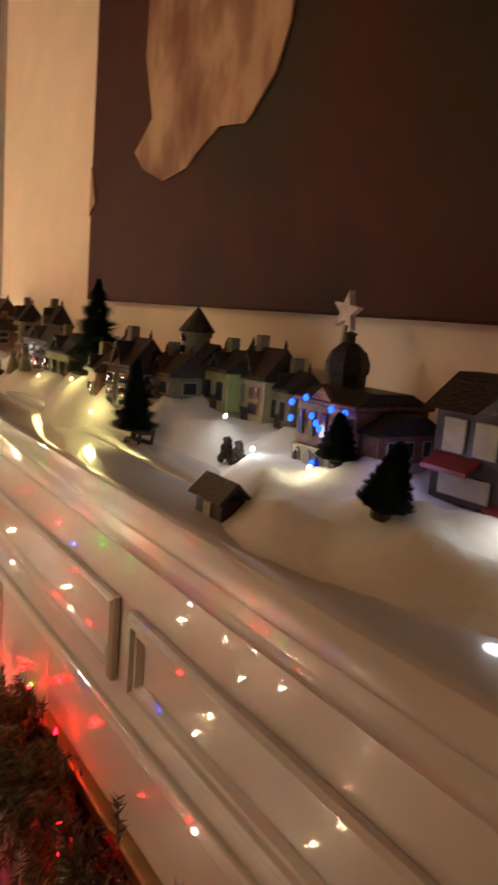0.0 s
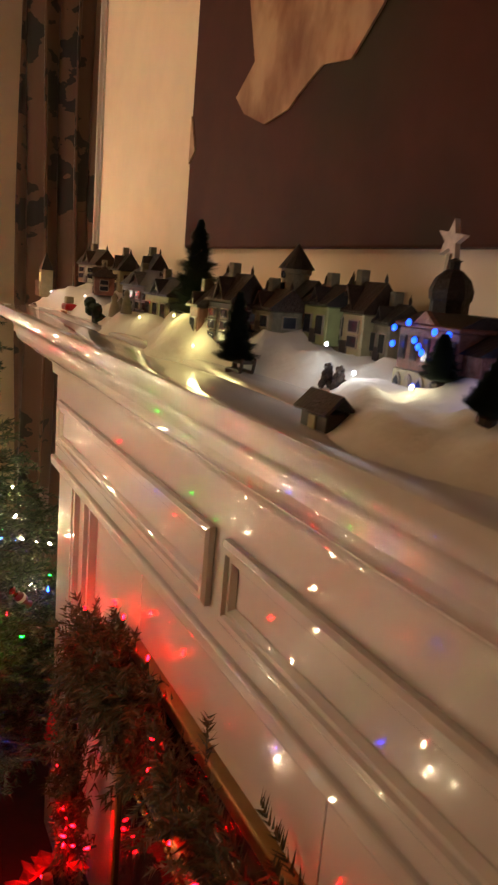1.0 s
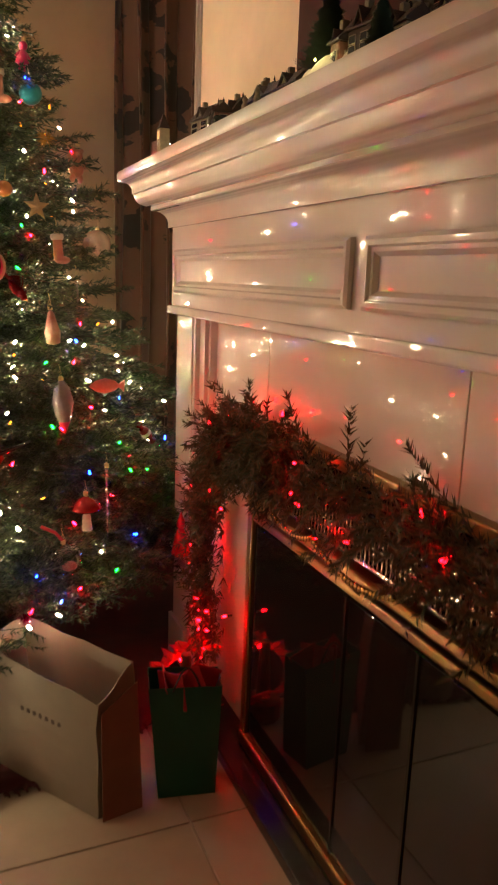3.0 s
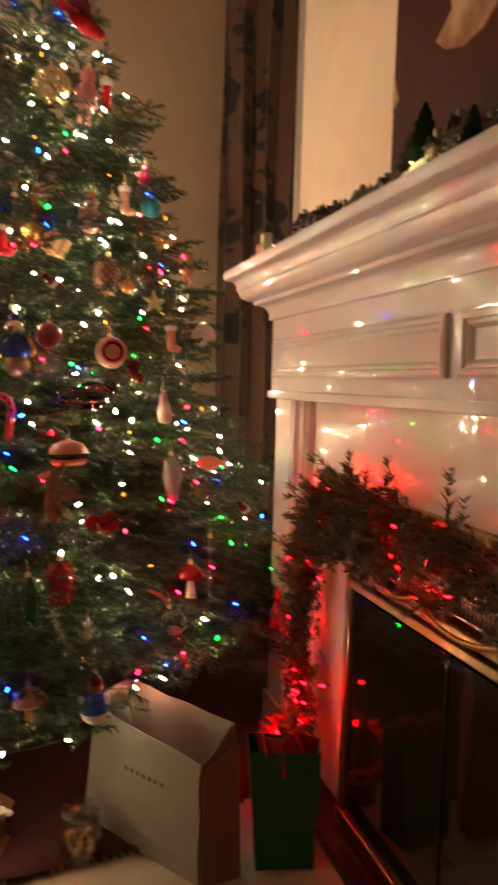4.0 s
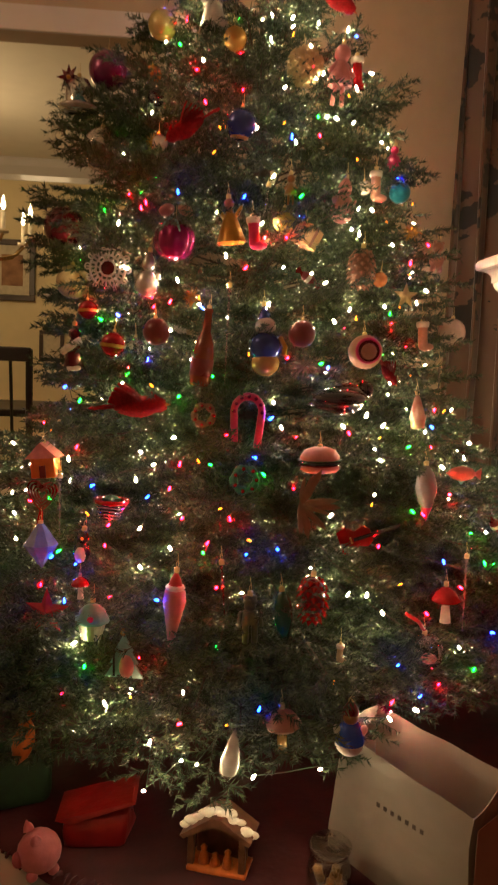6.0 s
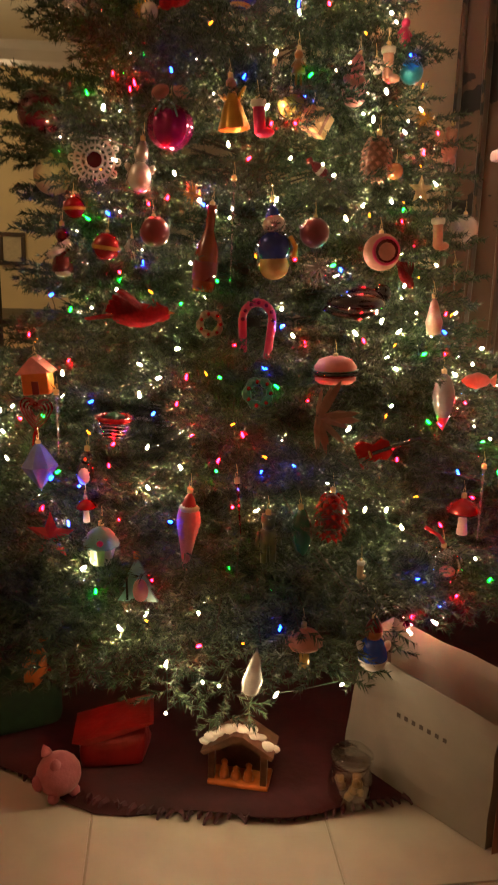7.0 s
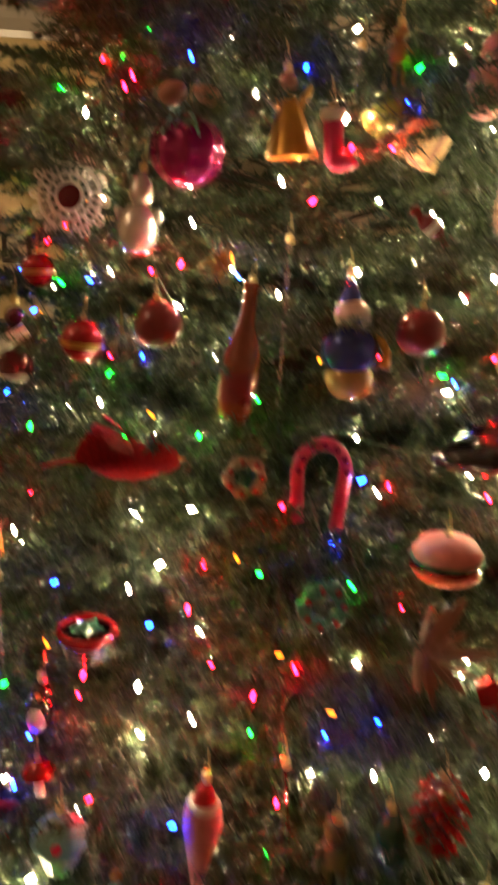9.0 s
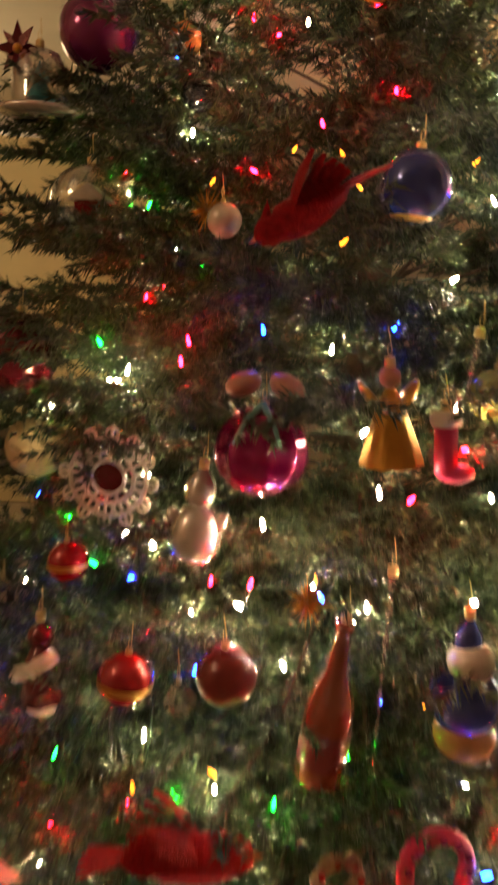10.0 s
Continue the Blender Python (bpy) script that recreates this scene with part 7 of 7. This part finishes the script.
def santa_head(x, y, z, s):
    ob = hang("cloth_santa_ornament", x, y, z, s, "red and cream padded santa ornament", s)
    bm = lathe([(0, -s), (0.36 * s, -0.9 * s), (0.44 * s, -0.3 * s), (0.30 * s, 0.2 * s), (0.18 * s, 0.7 * s), (0, s)], 14)
    part("figure", bm, mat("santa_cloth", (0.42, 0.05, 0.04), 0.6, vary=0.4, scale=30, color2=(0.55, 0.42, 0.34)), ob, smooth=True)


def cloche(x, y, z, s):
    ob = hang("cloche_ornament", x, y, z, s, "glass dome ornament with a tiny green tree inside", s)
    part("dome", lathe([(0.85 * s, -0.75 * s), (0.85 * s, 0.2 * s), (0.6 * s, 0.75 * s), (0, s), (0, 0.95 * s), (0.56 * s, 0.72 * s), (0.81 * s, 0.2 * s), (0.81 * s, -0.75 * s)], 24), CLEAR, ob, smooth=True)
    part("base", lathe([(0, -s), (1.25 * s, -0.95 * s), (1.25 * s, -0.82 * s), (0, -0.78 * s)], 24), tone("silver"), ob, smooth=True)
    part("tiny_tree", lathe([(0, -0.76 * s), (0.1 * s, -0.7 * s), (0.45 * s, -0.5 * s), (0.15 * s, 0.0), (0.3 * s, 0.0), (0, 0.6 * s)], 12), tone("teal"), ob)


def snow_globe(x, y, z, s):
    ob = hang("snow_globe_ornament", x, y, z, s, "clear glass globe with a red house scene inside", s)
    part("globe", lathe(ball_profile(s, 14) + ball_profile(0.96 * s, 14)[::-1], 26), CLEAR, ob, smooth=True)
    part("scene_house", box((-0.35 * s, -0.3 * s, -0.5 * s), (0.35 * s, 0.3 * s, 0.1 * s), 0.04 * s), tone("red"), ob)
    part("scene_roof", prism([(-0.5 * s, 0.1 * s), (0, 0.5 * s), (0.5 * s, 0.1 * s)], "y", -0.35 * s, 0.35 * s), tone("white"), ob)
    part("collar", lathe([(0, -1.0 * s), (0.7 * s, -1.0 * s), (0.75 * s, -0.8 * s), (0.5 * s, -0.72 * s)], 20), tone("silver"), ob, smooth=True)


ball(-0.767, 2.117, 1.857, 0.0553, 'berry')
ball(-0.623, 2.169, 2.01, 0.0439, 'clear_gold')
ball(-0.422, 1.935, 1.89, 0.0324, 'yellow')
ball(-0.405, 1.770, 1.629, 0.0395, 'blue_gold')
rosette_ball(-0.243, 1.905, 1.821, 0.0501)
cloche(-0.839, 2.084, 1.781, 0.047)
poinsettia(-0.864, 2.064, 1.814, 0.0361, 'maroon')
cone_angel(-0.481, 2.008, 1.997, 0.0679)
figurine(-0.155, 1.880, 1.798, 0.0828, 'pink')
bird(-0.157, 2.037, 2.058, 0.0828, 'red', -20)
bird(-0.527, 1.690, 1.590, 0.0680, 'red', -25, True)
tinsel_burst(-0.616, 1.860, 1.603, 0.0286, 'gold')
ball(-0.598, 1.820, 1.589, 0.0202, 'pearl')
snow_globe(-0.758, 1.980, 1.613, 0.0540)
ball(-0.875, 2.101, 1.424, 0.06, 'maroon')
bird(-0.63, 2.159, 2.161, 0.0585, 'red', 10)
fabric_ball(-0.176, 2.054, 2.13, 0.0562)
rag_star(-0.3, 1.996, 2.098, 0.0545, 'straw')
stocking(-0.089, 1.998, 1.852, 0.0458, 'red')
ball(-0.646, 2.168, 1.874, 0.0262, 'amber')
ball(-0.627, 2.044, 1.769, 0.0246, 'dark')
ball(-0.082, 1.855, 1.52, 0.019, 'pearl')
figurine(-0.276, 1.777, 1.488, 0.0391, 'dark_gold')
onion_ball(-0.553, 1.784, 1.354, 0.0505, 'magenta')
lace_star(-0.726, 1.891, 1.293, 0.067)
snowman(-0.618, 1.810, 1.272, 0.0611, 'silver')
ball(-0.693, 1.762, 1.097, 0.0320, 'red')
crystal(-0.633, 1.721, 1.094, 0.0239)
bottle(-0.472, 1.710, 1.099, 0.0949)
icicle(-0.419, 1.710, 1.129, 0.1191, 'pink_glass')
round_santa(-0.329, 1.700, 1.117, 0.0894)
ball(-0.248, 1.655, 1.138, 0.0327, 'dark_red')
reflector_ball(-0.095, 1.665, 1.103, 0.0410, 'pink')
bird(-0.033, 1.688, 1.055, 0.0421, 'dark_red', -40)
ball(0.219, 1.994, 1.176, 0.0400, 'pearl')
stocking(0.085, 1.817, 1.155, 0.0409, 'peach')
pine_cone(-0.102, 1.730, 1.304, 0.0532, 'brown')
candy(-0.233, 1.705, 1.271, 0.039)
gold_cube(-0.230, 1.790, 1.382, 0.0415)
ball(-0.284, 1.810, 1.420, 0.0328, 'olive')
snowman(-0.141, 1.805, 1.476, 0.0589, 'pink')
icicle(-0.336, 1.76, 1.447, 0.0457, 'white_glass')
boot(-0.364, 1.738, 1.375, 0.0422, 'hot_pink')
cone_angel(-0.421, 1.755, 1.404, 0.0551, 'gold')
stocking(-0.047, 1.884, 1.534, 0.0427, 'peach')
ball(0.04, 1.975, 1.542, 0.0302, 'teal')
tinsel_burst(0.081, 1.972, 1.441, 0.033, 'gold')
bear(0.169, 2.011, 1.387, 0.0525, 'peach')
tinsel_burst(-0.506, 1.706, 1.212, 0.0285, 'gold')
candy_figure(-0.795, 1.820, 1.084, 0.0614)
bird(-0.626, 1.658, 0.954, 0.0861, 'scarlet', 8)
beaded_ring(-0.367, 1.640, 0.931, 0.0664)
wreath(-0.468, 1.640, 0.942, 0.0341, 'brown')
berry_basket(-0.669, 1.592, 0.733, 0.0382)
burger(-0.201, 1.590, 0.854, 0.0478)
wreath(-0.374, 1.532, 0.812, 0.0387, 'dark_red')
tinsel_burst(-0.24, 1.631, 1.067, 0.0553, 'silver')
feather_bird(-0.238, 1.517, 0.759, 0.0785)
violin(-0.102, 1.522, 0.698, 0.0725)
pickle(-0.288, 1.436, 0.543, 0.0557)
pine_cone(-0.224, 1.454, 0.574, 0.0543, 'ruby')
nutcracker(-0.357, 1.432, 0.534, 0.0552)
icicle_santa(-0.518, 1.459, 0.538, 0.0908)
icicle(-0.415, 1.457, 0.589, 0.0583, 'ruby_glass')
penguin(-0.73, 1.586, 0.636, 0.0457)
icicle(-0.796, 1.668, 0.715, 0.0716, 'silver')
diamond(-0.836, 1.659, 0.623, 0.058)
rag_star(-0.803, 1.572, 0.492, 0.0564, 'scarlet')
cupcake(-0.694, 1.509, 0.494, 0.0493)
tree_card(-0.618, 1.452, 0.442, 0.0568)
basket_house(-0.853, 1.771, 0.806, 0.0531)
wicker_heart(-0.851, 1.729, 0.73, 0.0447)
silver_fish(-0.39, 1.346, 0.282, 0.0599)
toadstool(-0.288, 1.359, 0.333, 0.0523)
snowman(-0.153, 1.340, 0.345, 0.0604, 'blue')
glass_ball(0.037, 1.483, 0.45, 0.0433)
toadstool(0.1, 1.551, 0.539, 0.0497, 'red')
icicle(0.159, 1.594, 0.543, 0.0967, 'silver')
glass_drop(0.062, 1.631, 0.78, 0.0694)
fish(0.187, 1.744, 0.812, 0.046, 'coral')
crow(-0.16, 1.618, 0.991, 0.081)
santa_head(0.05, 1.702, 0.966, 0.0457)
tinsel_burst(-0.064, 1.407, 0.358, 0.0231, 'magenta')
fish(-0.831, 1.479, 0.237, 0.0602, 'orange')
ball(-0.774, 1.89, 1.185, 0.0267, 'red')
stocking(-0.165, 1.424, 0.466, 0.0222, 'straw')
toadstool(-0.727, 1.552, 0.558, 0.0295, 'red')
ball(-0.875, 2.114, 1.415, 0.0461, 'berry')
icicle(0.13, 1.801, 1.037, 0.0436, 'silver')
ball(-0.856, 2.138, 1.278, 0.0492, 'straw')
rag_star(0.036, 1.822, 1.252, 0.0353, 'straw')
ball(-0.586, 1.709, 1.13, 0.0330, 'dark_red')
figurine(0.027, 2.015, 1.634, 0.0452, 'hot_pink')
candy(0.317, 1.822, 0.666, 0.0458)
ball(-0.043, 1.781, 1.285, 0.0196, 'amber')
